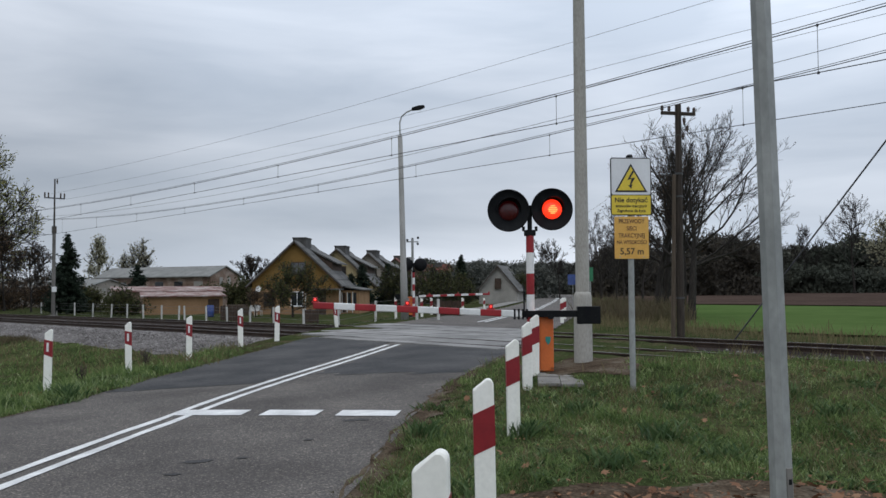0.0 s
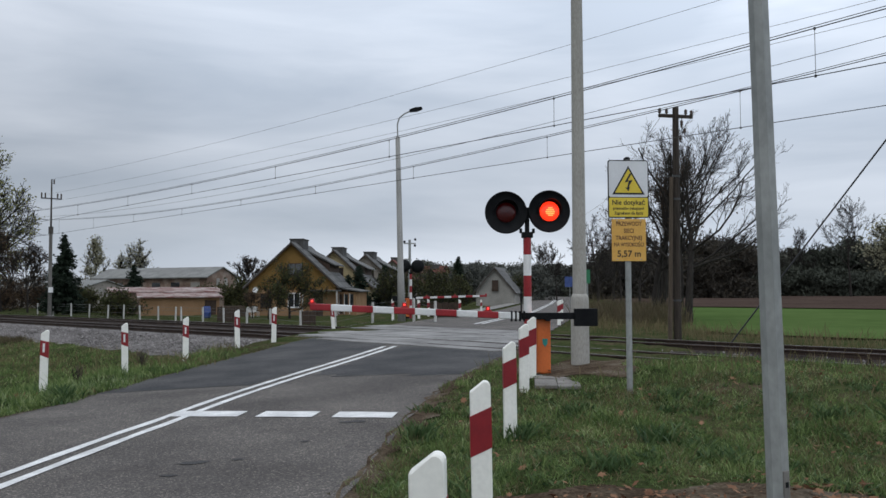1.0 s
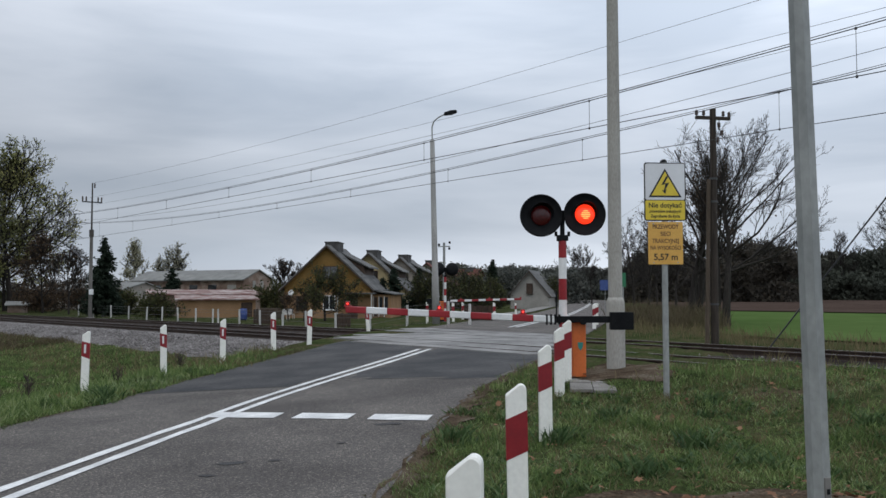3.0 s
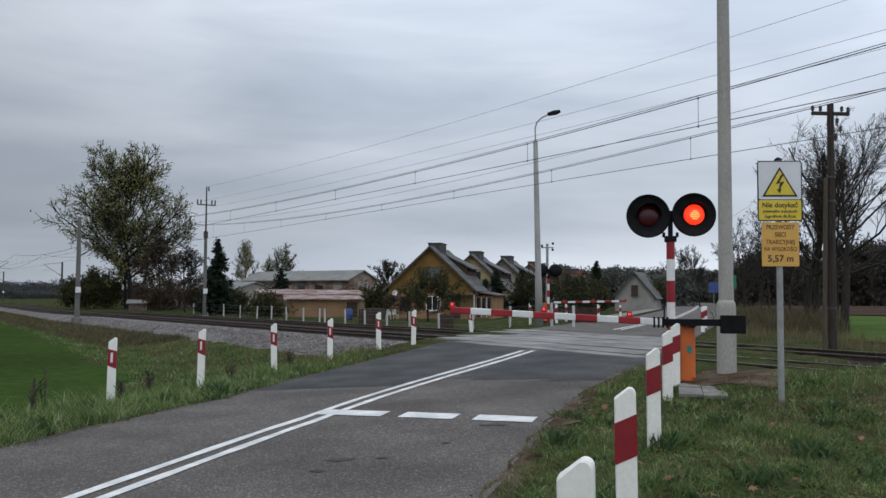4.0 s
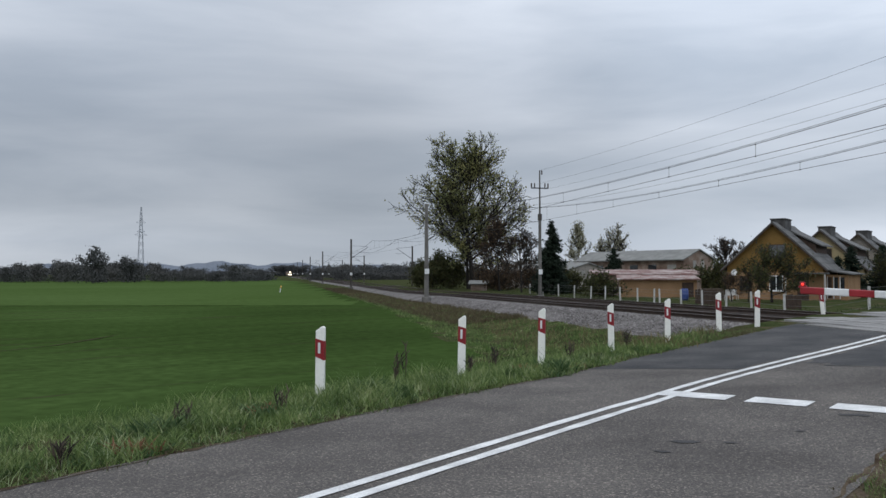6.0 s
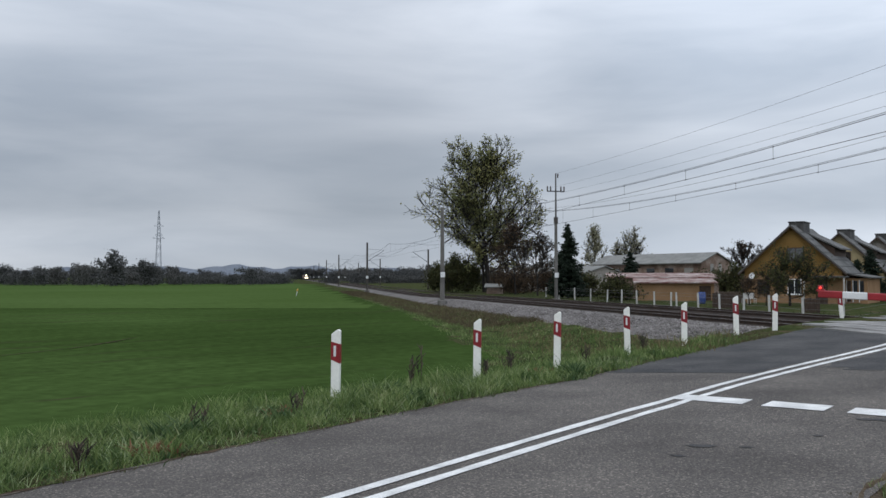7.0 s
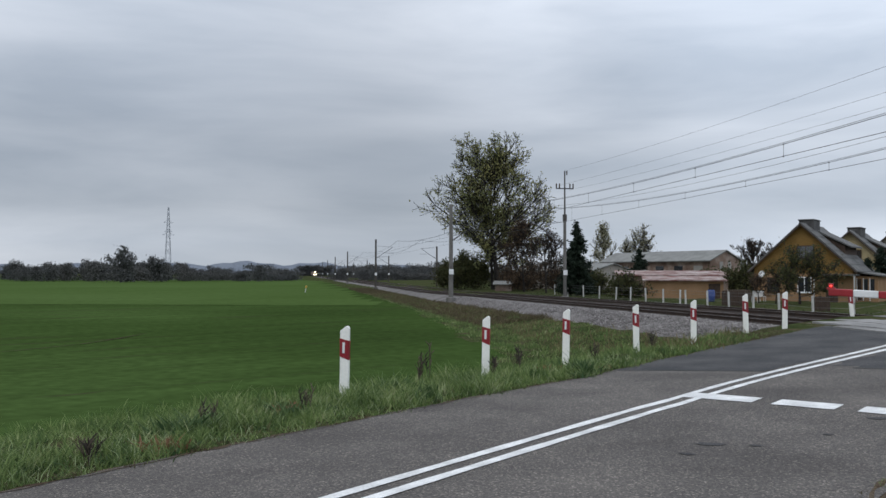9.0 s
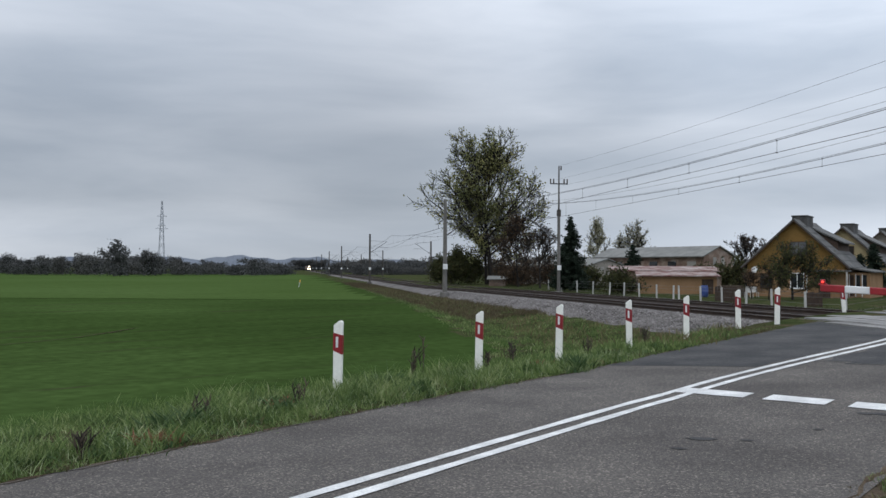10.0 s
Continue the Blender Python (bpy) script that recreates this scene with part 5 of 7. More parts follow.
place_house(4.85, 104, -0.35, -6, w=7.7, l=8.5, he=2.75, hr=6.35, wall=PLASTER_GREY, lower=None, roof=ROOF_GREY, label="grey plastered gabled house with dormer")
place_house(3.1, 122, -0.3, -8, w=7.7, l=8.5, he=2.9, hr=6.3, wall=PLASTER_GREY, lower=None, roof=TILE_RED, label="grey house with a red tiled roof", windows=False)
place_house(-3.6, 122, -0.2, -14, w=5.4, l=8.0, he=1.9, hr=5.1, wall=PLASTER_PALE, lower=None, roof=ROOF_GREY, label="small pale gabled house near the road", dormer=False, chimney=False, windows=False)
hx, hy = pol(-3.6, 121.8)
wd = thing("gable_door", pose(hx, hy - 0.02, 1.7, 0, 0, -14), "brown loft door in a pale gable", "door", kind="structure")
bm = B()
box(bm, -0.45, -0.06, 0, 0.45, 0.04, 1.5, 0.02)
part("leaf", bm, DARK_WOOD, wd)
place_house(-0.4, 205, -0.2, 60, w=8, l=14, he=3.2, hr=7.6, wall=PLASTER_CREAM, lower=None, roof=TILE_RED, label="distant cream house under a red tiled roof", dormer=False, windows=False)
place_house(-8.3, 270, 0.0, 70, w=8, l=10, he=3.0, hr=6.0, wall=PLASTER_GREY, lower=None, roof=TILE_RED, label="distant house with a red roof by the road", dormer=False, chimney=False, windows=False)


def barn(x, y, z, turn, w, l, he, hr, wall, roof, label, openings=6):
    ob = thing("barn", pose(x, y, z, 0, 0, turn), label, "barn", "farm buildings")
    bm = B()
    gable_body(bm, w, l, he, hr)
    part("wall", bm, wall, ob)
    for s in (-1, 1):
        d = Vector((s * w / 2, 0, he - hr)).normalized()
        end = Vector((s * w / 2, 0, he)) + d * 0.5
        bm = B()
        prism(bm, [(0, hr + 0.02), (end.x, end.z + 0.02), (end.x, end.z + 0.16), (0, hr + 0.16)], -0.3, l + 0.3)
        part("roof", bm, roof, ob, "long sheet roof")
    for k in range(openings):
        bm = B()
        yy = (k + 0.6) * l / openings
        box(bm, -w / 2 - 0.04, yy - 0.8, he * 0.55, -w / 2 - 0.005, yy + 0.8, he * 0.82, 0)
        part("window", bm, GLASS if k % 3 else PLASTER_PALE, ob, "small barn window")
    for xx in (-0.8, 0.8):
        bm = B()
        box(bm, xx - 0.3, -0.04, he * 0.7, xx + 0.3, -0.005, he * 0.95, 0)
        part("gable_window", bm, PLASTER_PALE, ob, "pale gable window")
    return ob


barn(*pol(14.0, 125), -0.4, 62, 5.7, 22, 4.2, 5.45, BRICK_OLD, ROOF_PALE, "long stained brick barn with pale roof")
barn(*pol(20.9, 128), -0.4, 57, 6, 16, 2.8, 3.7, PLASTER_GREY, ROOF_PALE, "low grey shed with pale roof", 4)


def lean_to(x, y, z, turn, w, d, h0, h1, wall, roof, label, door):
    ob = thing("shed", pose(x, y, z, 0, 0, turn), label, "shed", "farm sheds")
    bm = B()
    box(bm, -w / 2, 0, -0.4, w / 2, d, 1.0)
    for v in bm.verts:
        if v.co.z > 0:
            v.co.z = h0 if v.co.y < d / 2 else h1
    part("wall", bm, wall, ob)
    bm = B()
    box(bm, -w / 2 - 0.3, -0.4, 0.0, w / 2 + 0.3, d + 0.3, 0.10)
    for v in bm.verts:
        v.co.z += h0 + 0.01 + (v.co.y) / d * (h1 - h0)
    rf = part("roof", bm, roof, ob, "streaked sheet roof")
    n = int(w / 0.9)
    for k in range(n + 1):
        xx = -w / 2 + k * w / n
        bm = B()
        box(bm, xx - 0.03, -0.42, 0.1, xx + 0.03, d + 0.31, 0.13)
        for v in bm.verts:
            v.co.z += h0 + 0.01 + v.co.y / d * (h1 - h0)
        part("roof_rib", bm, roof, rf)
    if door is not None:
        bm = B()
        box(bm, door - 0.5, -0.05, -0.2, door + 0.5, -0.01, h0 - 0.25, 0.01)
        part("door", bm, DARK_WOOD, ob, "dark plank door")
    return ob


lean_to(*pol(16.5, 82), -0.3, 20, 6.8, 4.5, 1.55, 1.85, PLASTER_SALMON, ROOF_RED, "low ochre lean-to shed with rust-streaked roof", 2.6)
lean_to(*pol(17.2, 89), -0.3, 22, 10.5, 4.5, 2.0, 2.4, BRICK_OLD, ROOF_RED, "low brick shed with rust red roof", None)
lean_to(*pol(28.0, 112), -0.3, 25, 2.0, 2.0, 0.8, 1.1, BRICK_OLD, ROOF_PALE, "tiny shed with pale roof behind trees", None)
lean_to(*pol(25.0, 132), -0.3, 30, 7, 5, 2.0, 2.9, PLASTER_GREY, ROOF_PALE, "low grey outbuilding with pale roof", None)

bx, by = pol(14.9, 72)
bar = thing("water_barrel", pose(bx, by, -0.3), "blue plastic water barrel in the yard", "barrel")
bm = B()
lathe(bm, [(0.27, 0), (0.30, 0.2), (0.30, 0.4), (0.31, 0.42), (0.30, 0.44), (0.30, 0.75), (0.26, 0.9), (0.24, 0.92)], 20)
part("body", bm, BLUE, bar, smooth=True)
bm = B()
lathe(bm, [(0.25, 0.92), (0.25, 0.95), (0.0, 0.955)], 20)
part("lid", bm, BLACK, bar)


wx, wy = pol(13.2, 76)
pile = thing("woodpile", pose(wx, wy, -0.35, 0, 0, 15), "stack of short grey-brown logs in the yard", "woodpile")
rnd = random.Random(44)
bm = B()
tube(bm, (0, -0.4, 0), (0, 0.4, 0), 0.11, 0.10, 8)
log0 = part("log", bm, TIMBER_PALE, pile)
for r in range(5):
    for c in range(12 - r):
        lg = log0 if (r, c) == (0, 0) else new("log", log0.data)
        lg.parent = pile
        lg.matrix_basis = pose((c - 5.5 + r * 0.5) * 0.21, rnd.uniform(-0.08, 0.08), 0.11 + r * 0.185, 0, rnd.uniform(0, 90), 0)
for k, (az, d) in enumerate(((12.3, 74), (11.9, 75), (13.9, 73))):
    wx, wy = pol(az, d)
    gs = thing("garden_chair", pose(wx, wy, -0.35, 0, 0, 30 * k), "pale plastic garden chair in the yard", "chair", "garden chairs")
    bm = B()
    box(bm, -0.24, -0.24, 0.40, 0.24, 0.24, 0.44, 0.01)
    part("seat", bm, FENCE_WHITE, gs)
    bm = B()
    box(bm, -0.24, 0.22, 0.44, 0.24, 0.26, 0.88, 0.01)
    part("backrest", bm, FENCE_WHITE, gs)
    for sx in (-1, 1):
        for sy in (-1, 1):
            bm = B()
            box(bm, sx * 0.22 - 0.02, sy * 0.22 - 0.02, 0, sx * 0.22 + 0.02, sy * 0.22 + 0.02, 0.4)
            part("leg", bm, FENCE_WHITE, gs)


# ---- yard fence ----
fence = thing("yard_fence", pose(0, 0, 0), "wire mesh fence on whitewashed concrete posts", "fence")
rnd = random.Random(21)
bm = B()
box(bm, -0.05, -0.05, -0.4, 0.05, 0.05, 1.12, 0.012)
pst = part("post", bm, FENCE_WHITE, fence)
us = [30.5, 32.2, 35.5, 38.6, 41.8, 45.0, 48.0, 51.2, 54.2, 57.3, 57.9, 60.6, 64, 67.5, 71, 75, 79, 83.5, 88]
tops = []
for i, u in enumerate(us):
    x, y = from_uv(u, 26.6 + 0.15 * math.sin(i))
    z = gz(x, y)
    o = pst if i == 0 else new("post", pst.data)
    o.parent = fence
    o.matrix_basis = pose(x, y, z, rnd.uniform(-2, 2), rnd.uniform(-2, 2), 41 + rnd.uniform(-6, 6))
    tops.append((x, y, z))
for h in (0.15, 0.5, 0.85, 1.05):
    for a, b in zip(tops, tops[1:]):
        bm = B()
        tube(bm, (a[0], a[1], a[2] + h), (b[0], b[1], b[2] + h), 0.006, seg=4, caps=False)
        part("strand", bm, MESH_WIRE, fence)

# pavement beside the far road
tagged(strip("pavement", np.arange(66, 175, 2.0), -6.0, -4.3, 0.05, PAVING, 3), "pale concrete pavement beside the far road", "pavement", kind="structure")


# ---- trees ----
def limbed(name, x, y, z, h, wide, seed, label, stems=((0, 0, 0, 0, 1.0),), bole=0.25, limbs=26, rise=(38, 76), taper=0.7, levels=2, twigs=3, trunk_r=0.25,
           minr=0.02, wander=0.12, lift=0.10, leaf=None, leaves=0, leaf_size=0.25, clump=0.4, category="tree", group="trees", fork=(24, 52), side=0.0):
    """A tree with straight stems, ascending limbs and several orders of thinner branches, leaves in clumps at the twigs."""
    rng = random.Random(seed)
    segs, ends = [], []

    def branch(p, d, length, r, lev):
        n = (5, 4, 3, 2)[min(lev, 3)]
        for k in range(n):
            d = (d + Vector((rng.gauss(0, wander), rng.gauss(0, wander), rng.gauss(lift, wander * 0.6)))).normalized()
            q = p + d * (length / n)
            r2 = r * (1 - 0.72 / n)
            segs.append((p, q, r, r2, lev + 1))
            if lev >= levels - 1:
                ends.append(q)
            if lev < levels and k >= (1 if lev == 0 else 0):
                for _ in range(twigs if rng.random() < 0.75 else twigs - 1):
                    t = Matrix.Rotation(rng.uniform(0, 2 * math.pi), 3, d) @ d.orthogonal().normalized()
                    s_ = radians(rng.uniform(*fork))
                    branch(p.lerp(q, rng.random()), (d * math.cos(s_) + t * math.sin(s_)).normalized(),
                           length * rng.uniform(0.30, 0.58) * (1 - 0.35 * k / n), r2 * rng.uniform(0.45, 0.65), lev + 1)
            p, r = q, r2

    for sx, sy, lx, ly, k in stems:
        p, d, n = Vector((sx, sy, -0.3)), Vector((lx, ly, 1)).normalized(), 12
        top, spine = h * k * 0.86, []
        for i in range(n):
            d = (d + Vector((rng.gauss(0, 0.04), rng.gauss(0, 0.04), 0.03))).normalized()
            q = p + d * (top / n)
            r0, r1 = trunk_r * k * (1 - 0.88 * i / n), trunk_r * k * (1 - 0.88 * (i + 1) / n)
            if i == 0:
                r0 *= 1.35
            segs.append((p, q, r0, r1, 0))
            spine.append((p, q, r1))
            p = q
        count = max(4, int(limbs * k))
        for i in range(count):
            f = (i + rng.random() * 0.8) / count
            t = bole + (0.98 - bole) * f ** 0.9
            a_, b_, r = spine[min(n - 1, int(t * n))]
            el = radians(rise[0] + (rise[1] - rise[0]) * f + rng.uniform(-9, 9))
            az = 2.39996 * i + rng.uniform(-0.5, 0.5)
            dr = Vector((math.cos(az) * math.cos(el) + side, math.sin(az) * math.cos(el), math.sin(el))).normalized()
            branch(a_.lerp(b_, t * n % 1.0), dr, wide * k * 0.62 * (1 - taper * f) * rng.uniform(0.78, 1.15), min(r * 0.62, trunk_r * 0.34), 0)
    ob = thing(name, pose(x, y, z), label, category, group)
    for fine, part_name in ((False, "trunk"), (True, "branchwork")):
        verts, faces = [], []
        for p, q, r0, r1, lev in segs:
            if (lev >= 2) != fine:
                continue
            d = q - p
            o = d.orthogonal().normalized()
            o2 = d.normalized().cross(o)
            sides = 8 if lev == 0 else 5 if lev == 1 else 3
            i0 = len(verts)
            for c, r in ((p, max(r0, minr)), (q, max(r1, minr * 0.8))):
                for k in range(sides):
                    t = 2 * math.pi * k / sides
                    verts.append(c + (o * math.cos(t) + o2 * math.sin(t)) * r)
            for k in range(sides):
                faces.append((i0 + k, i0 + (k + 1) % sides, i0 + sides + (k + 1) % sides, i0 + sides + k))
        o_ = raw(part_name, verts, faces, BARK, ob, True)
        if fine:
            tagged(o_, kind="stuff")
    if leaf is not None and leaves:
        rn = np.random.default_rng(seed)
        pts = np.array([tuple(e) for e in ends])
        weight = rn.random(len(pts)) ** 1.4 + 0.03
        c = pts[rn.choice(len(pts), leaves, p=weight / weight.sum())] + rn.normal(0, clump, (leaves, 3)) * np.array([1, 1, 0.8])
        c[:, 2] = np.maximum(c[:, 2], 0.25)
        ax = rn.normal(0, 1, (leaves, 3))
        ax /= np.linalg.norm(ax, axis=1)[:, None]
        bx_ = np.cross(ax, rn.normal(0, 1, (leaves, 3)))
        bx_ /= np.linalg.norm(bx_, axis=1)[:, None]
        s_ = leaf_size * rn.uniform(0.5, 1.3, (leaves, 1))
        tri_cloud("crown", np.stack([c - ax * s_ * 0.6, c + bx_ * s_ * 0.36, c + ax * s_ * 0.6, c - bx_ * s_ * 0.36], 1), leaf, ob, 4)
    return ob


def put(az, d):
    x, y = pol(az, d)
    return x, y, gz(x, y)


limbed("poplar_tree", *put(28.35, 122), 18.9, 16.5, 19, "tall poplar with thinning yellow-green autumn leaves", stems=((0, 0, 0.02, 0, 1.0), (-0.9, 0.3, -0.06, 0, 0.6)),
       bole=0.26, limbs=30, rise=(26, 68), taper=0.42, levels=2, twigs=3, trunk_r=0.42, minr=0.035, lift=0.05, wander=0.10, side=0.04, leaf=LEAF_POPLAR, leaves=18000, leaf_size=0.28, clump=0.26)
limbed("thorn_tree", *put(26.6, 108), 8.2, 7.0, 5, "nearly bare brown tree beside the railway", bole=0.25, limbs=16, rise=(30, 70), taper=0.5, levels=3, twigs=2, trunk_r=0.14, minr=0.02,
       leaf=LEAF_RUSTY, leaves=2600, leaf_size=0.2, clump=0.3)
limbed("thorn_tree", *put(25.2, 100), 6.6, 6.0, 6, "nearly bare brown tree beside the railway", bole=0.25, limbs=14, rise=(30, 70), taper=0.5, levels=3, twigs=2, trunk_r=0.12, minr=0.018, side=0.3,
       leaf=LEAF_RUSTY, leaves=500, leaf_size=0.18, clump=0.3)
for az, d, h, w, sd in ((30.75, 122, 4.6, 4.6, 8), (29.7, 125, 3.6, 4.4, 81), (31.6, 128, 3.2, 4.0, 82)):
    limbed("bush", *put(az, d), h, w, sd, "dense dull green bush beneath the poplar", stems=((0, 0, 0, 0, 1.0), (0.5, 0, 0.3, 0, 0.8), (-0.5, 0, -0.3, 0.1, 0.85)), bole=0.05, limbs=14, rise=(20, 70), taper=0.4,
           levels=2, twigs=2, trunk_r=0.07, leaf=LEAF_APPLE, leaves=6500, leaf_size=0.24, clump=0.4, category="bush", group="bushes")
limbed("apple_tree", *put(9.75, 69), 3.1, 4.6, 14, "spreading fruit tree with thin dull green leaves", bole=0.30, limbs=16, rise=(8, 48), taper=0.30, levels=3, twigs=2, trunk_r=0.12, minr=0.012,
       leaf=LEAF_APPLE, leaves=5200, leaf_size=0.13, clump=0.22)
limbed("apple_tree", *put(11.1, 70), 2.6, 2.2, 15, "small thin fruit tree in the yard", bole=0.3, limbs=10, rise=(30, 70), levels=2, twigs=2, trunk_r=0.06, minr=0.012, leaf=LEAF_RUSTY, leaves=500, leaf_size=0.12, clump=0.2)
limbed("apple_tree", *put(12.1, 71), 2.3, 2.4, 18, "small thin fruit tree in the yard", bole=0.3, limbs=10, rise=(30, 70), levels=2, twigs=2, trunk_r=0.06, minr=0.012, leaf=LEAF_RUSTY, leaves=700, leaf_size=0.12, clump=0.2)
limbed("autumn_tree", *put(21.6, 150), 10.8, 5.6, 23, "pale thinning autumn tree behind the farm", bole=0.25, limbs=16, rise=(44, 72), taper=0.4, levels=2, twigs=2, trunk_r=0.20, minr=0.035,
       leaf=LEAF_PALE, leaves=2600, leaf_size=0.24, clump=0.28)
limbed("autumn_tree", *put(19.4, 160), 10.2, 7.6, 27, "pale thinning autumn tree behind the farm", stems=((0, 0, 0, 0, 1.0), (-1.6, 0, -0.12, 0, 0.8), (1.6, 0, 0.12, 0, 0.85)), bole=0.2, limbs=12, rise=(42, 70), taper=0.4, levels=2,
       twigs=2, trunk_r=0.18, minr=0.035, leaf=LEAF_PALE, leaves=3000, leaf_size=0.24, clump=0.28)
limbed("bare_tree", *put(12.2, 140), 7.2, 8.0, 29, "bare tree behind the house", bole=0.2, limbs=18, rise=(30, 70), levels=3, twigs=2, trunk_r=0.16, minr=0.03, leaf=LEAF_RUSTY, leaves=700, leaf_size=0.2, clump=0.3)
limbed("bare_tree", *put(10.9, 128), 6.2, 6.0, 30, "bare tree behind the house", bole=0.2, limbs=16, rise=(30, 70), levels=3, twigs=2, trunk_r=0.14, minr=0.028)
limbed("bare_tree", *put(-15.75, 46), 9.3, 9.0, 31, "bare dark roadside tree with fine spreading twigs", stems=((0, 0, 0.10, 0, 1.0), (-0.25, 0.2, 0.02, 0.05, 0.9)), bole=0.38, limbs=15, rise=(28, 64), taper=0.42,
       levels=3, twigs=2, trunk_r=0.24, minr=0.0075, wander=0.09, side=0.22, fork=(20, 46), leaf=LEAF_RUSTY, leaves=300, leaf_size=0.10, clump=0.2)
limbed("bare_tree", *put(-13.55, 50), 8.8, 6.2, 32, "dark leaning roadside tree with withered leaves", stems=((0, 0, 0.20, 0, 1.0),), bole=0.36, limbs=14, rise=(35, 72), taper=0.45, levels=3, twigs=2, trunk_r=0.24,
       minr=0.0075, fork=(20, 46), leaf=LEAF_RUSTY, leaves=3000, leaf_size=0.11, clump=0.22)
limbed("bare_tree", *put(-14.05, 53), 9.2, 6.4, 46, "dark leaning roadside tree with withered leaves", stems=((0, 0, 0.17, 0, 1.0),), bole=0.36, limbs=14, rise=(35, 72), taper=0.45, levels=3, twigs=2, trunk_r=0.25,
       minr=0.008, fork=(20, 46), leaf=LEAF_RUSTY, leaves=2600, leaf_size=0.11, clump=0.22)
for az, d, h, w, sd in ((-10.3, 92, 9.4, 6.0, 33), (-11.2, 84, 8.6, 5.2, 34), (-12.2, 100, 9.4, 5.6, 35), (-11.7, 112, 9.0, 6.0, 39), (-9.4, 130, 9, 7, 36), (-6.6, 180, 11, 9, 37), (-7.6, 160, 10, 7.5, 38), (-12.9, 96, 8.4, 5.0, 40)):
    limbed("bare_tree", *put(az, d), h, w, sd, "bare dark roadside tree far along the road", bole=0.28, limbs=11, rise=(34, 74), taper=0.5, levels=3, twigs=2, trunk_r=0.16, minr=0.012 * d / 95)
for az, d, h, w, sd in ((-25.2, 205, 20, 14, 41), (-20.6, 225, 15.5, 11, 42), (-17.4, 190, 13.5, 9, 43), (-22.6, 230, 16, 11, 47), (-13.6, 170, 11, 8, 48), (-18.9, 215, 15, 10, 49), (-15.6, 185, 12.5, 8, 50)):
    limbed("bare_tree", *put(az, d), h, w, sd, "bare tall tree at the far field edge", bole=0.3, limbs=13, rise=(34, 74), taper=0.5, levels=3, twigs=2, trunk_r=0.26, minr=0.026)
limbed("autumn_tree", *put(-28.2, 120), 11.5, 10, 44, "pale green autumn tree at the field edge", bole=0.2, limbs=22, rise=(30, 74), levels=2, twigs=3, trunk_r=0.25, minr=0.03, leaf=LEAF_PALE, leaves=9000, leaf_size=0.28, clump=0.5)


def conifer(x, y, z, h, r, seed, label):
    """A spruce: whorls of drooping boughs under a thin leading shoot."""
    ob = thing("spruce_tree", pose(x, y, z), label, "tree", "spruces")
    bm = B()
    tube(bm, (0, 0, -0.3), (0, 0, h), 0.016 * h, 0.015, 8)
    part("trunk", bm, BARK, ob)
    rng = np.random.default_rng(seed)
    quads = []
    whorls = max(10, int(h / 0.27))
    for i in range(whorls):
        lev = 0.07 + 0.91 * i / (whorls - 1)
        reach = r * (1 - lev) ** 0.85 + 0.10 + 0.05 * (lev > 0.85)
        for k in range(int(7 + 7 * (1 - lev))):
            a = rng.uniform(0, 2 * math.pi)
            ln = reach * rng.uniform(0.7, 1.15)
            steps = max(3, int(ln / 0.14))
            for t in np.linspace(0.12, 1, steps):
                c = np.array([math.cos(a) * ln * t, math.sin(a) * ln * t, h * lev - 0.30 * ln * t + 0.26 * ln * t * t])
                for q in range(4):
                    d = np.array([math.cos(a + (q - 1.5) * 0.7), math.sin(a + (q - 1.5) * 0.7), rng.normal(-0.3, 0.35)]) + rng.normal(0, 0.25, 3)
                    d /= np.linalg.norm(d)
                    e = np.cross(d, rng.normal(0, 1, 3))
                    e /= np.linalg.norm(e)
                    s = 0.36 * (1.15 - 0.5 * t) * min(1.0, 0.4 + ln)
                    cc = c + rng.normal(0, 0.07, 3)
                    quads.append([cc - d * s * 0.3, cc + e * s * 0.3, cc + d * s, cc - e * s * 0.3])
    tri_cloud("crown", np.array(quads), NEEDLES, ob, 4)


conifer(*put(23.25, 88), 7.5, 2.1, 51, "dark green spruce by the railway")
conifer(*put(19.3, 98), 4.9, 2.0, 52, "small dark spruce in front of the barn")
conifer(*put(6.0, 84), 3.6, 1.3, 53, "dark conifer beside the house")
conifer(*put(5.3, 88), 4.6, 1.6, 54, "dark conifer beside the house")
conifer(*put(3.6, 92), 4.8, 1.7, 55, "dark conifer beside the house")
conifer(*put(-1.2, 125), 7.0, 1.8, 56, "dark conifer by the village road")
conifer(*put(0.6, 120), 5.0, 1.9, 57, "dark conifer by the village road")
conifer(*put(-0.3, 112), 4.2, 1.9, 58, "dark conifer by the village road")
for az, d, h, w, sd in ((2.6, 88, 3.2, 6, 61), (0.4, 96, 3.4, 6, 62), (-1.0, 108, 3.0, 5, 63), (7.4, 82, 2.2, 3.5, 64), (-4.9, 128, 3.4, 5, 65), (12.9, 84, 3.0, 2.6, 66), (13.6, 92, 2.6, 2.6, 69), (14.2, 96, 2.2, 3.0, 70), (15.2, 100, 2.4, 2.6, 71), (22.0, 96, 2.0, 3.0, 72), (20.2, 78, 1.3, 3.2, 67)):
    limbed("bush", *put(az, d), h, w, sd, "dull green garden bush near the houses", stems=((0, 0, 0, 0, 1.0), (0.4, 0, 0.3, 0, 0.8), (-0.4, 0, -0.3, 0.1, 0.85)), bole=0.05, limbs=10, rise=(20, 70), taper=0.4,
           levels=2, twigs=2, trunk_r=0.05, minr=0.015, leaf=LEAF_APPLE, leaves=2600, leaf_size=0.2, clump=0.3, category="bush", group="bushes")


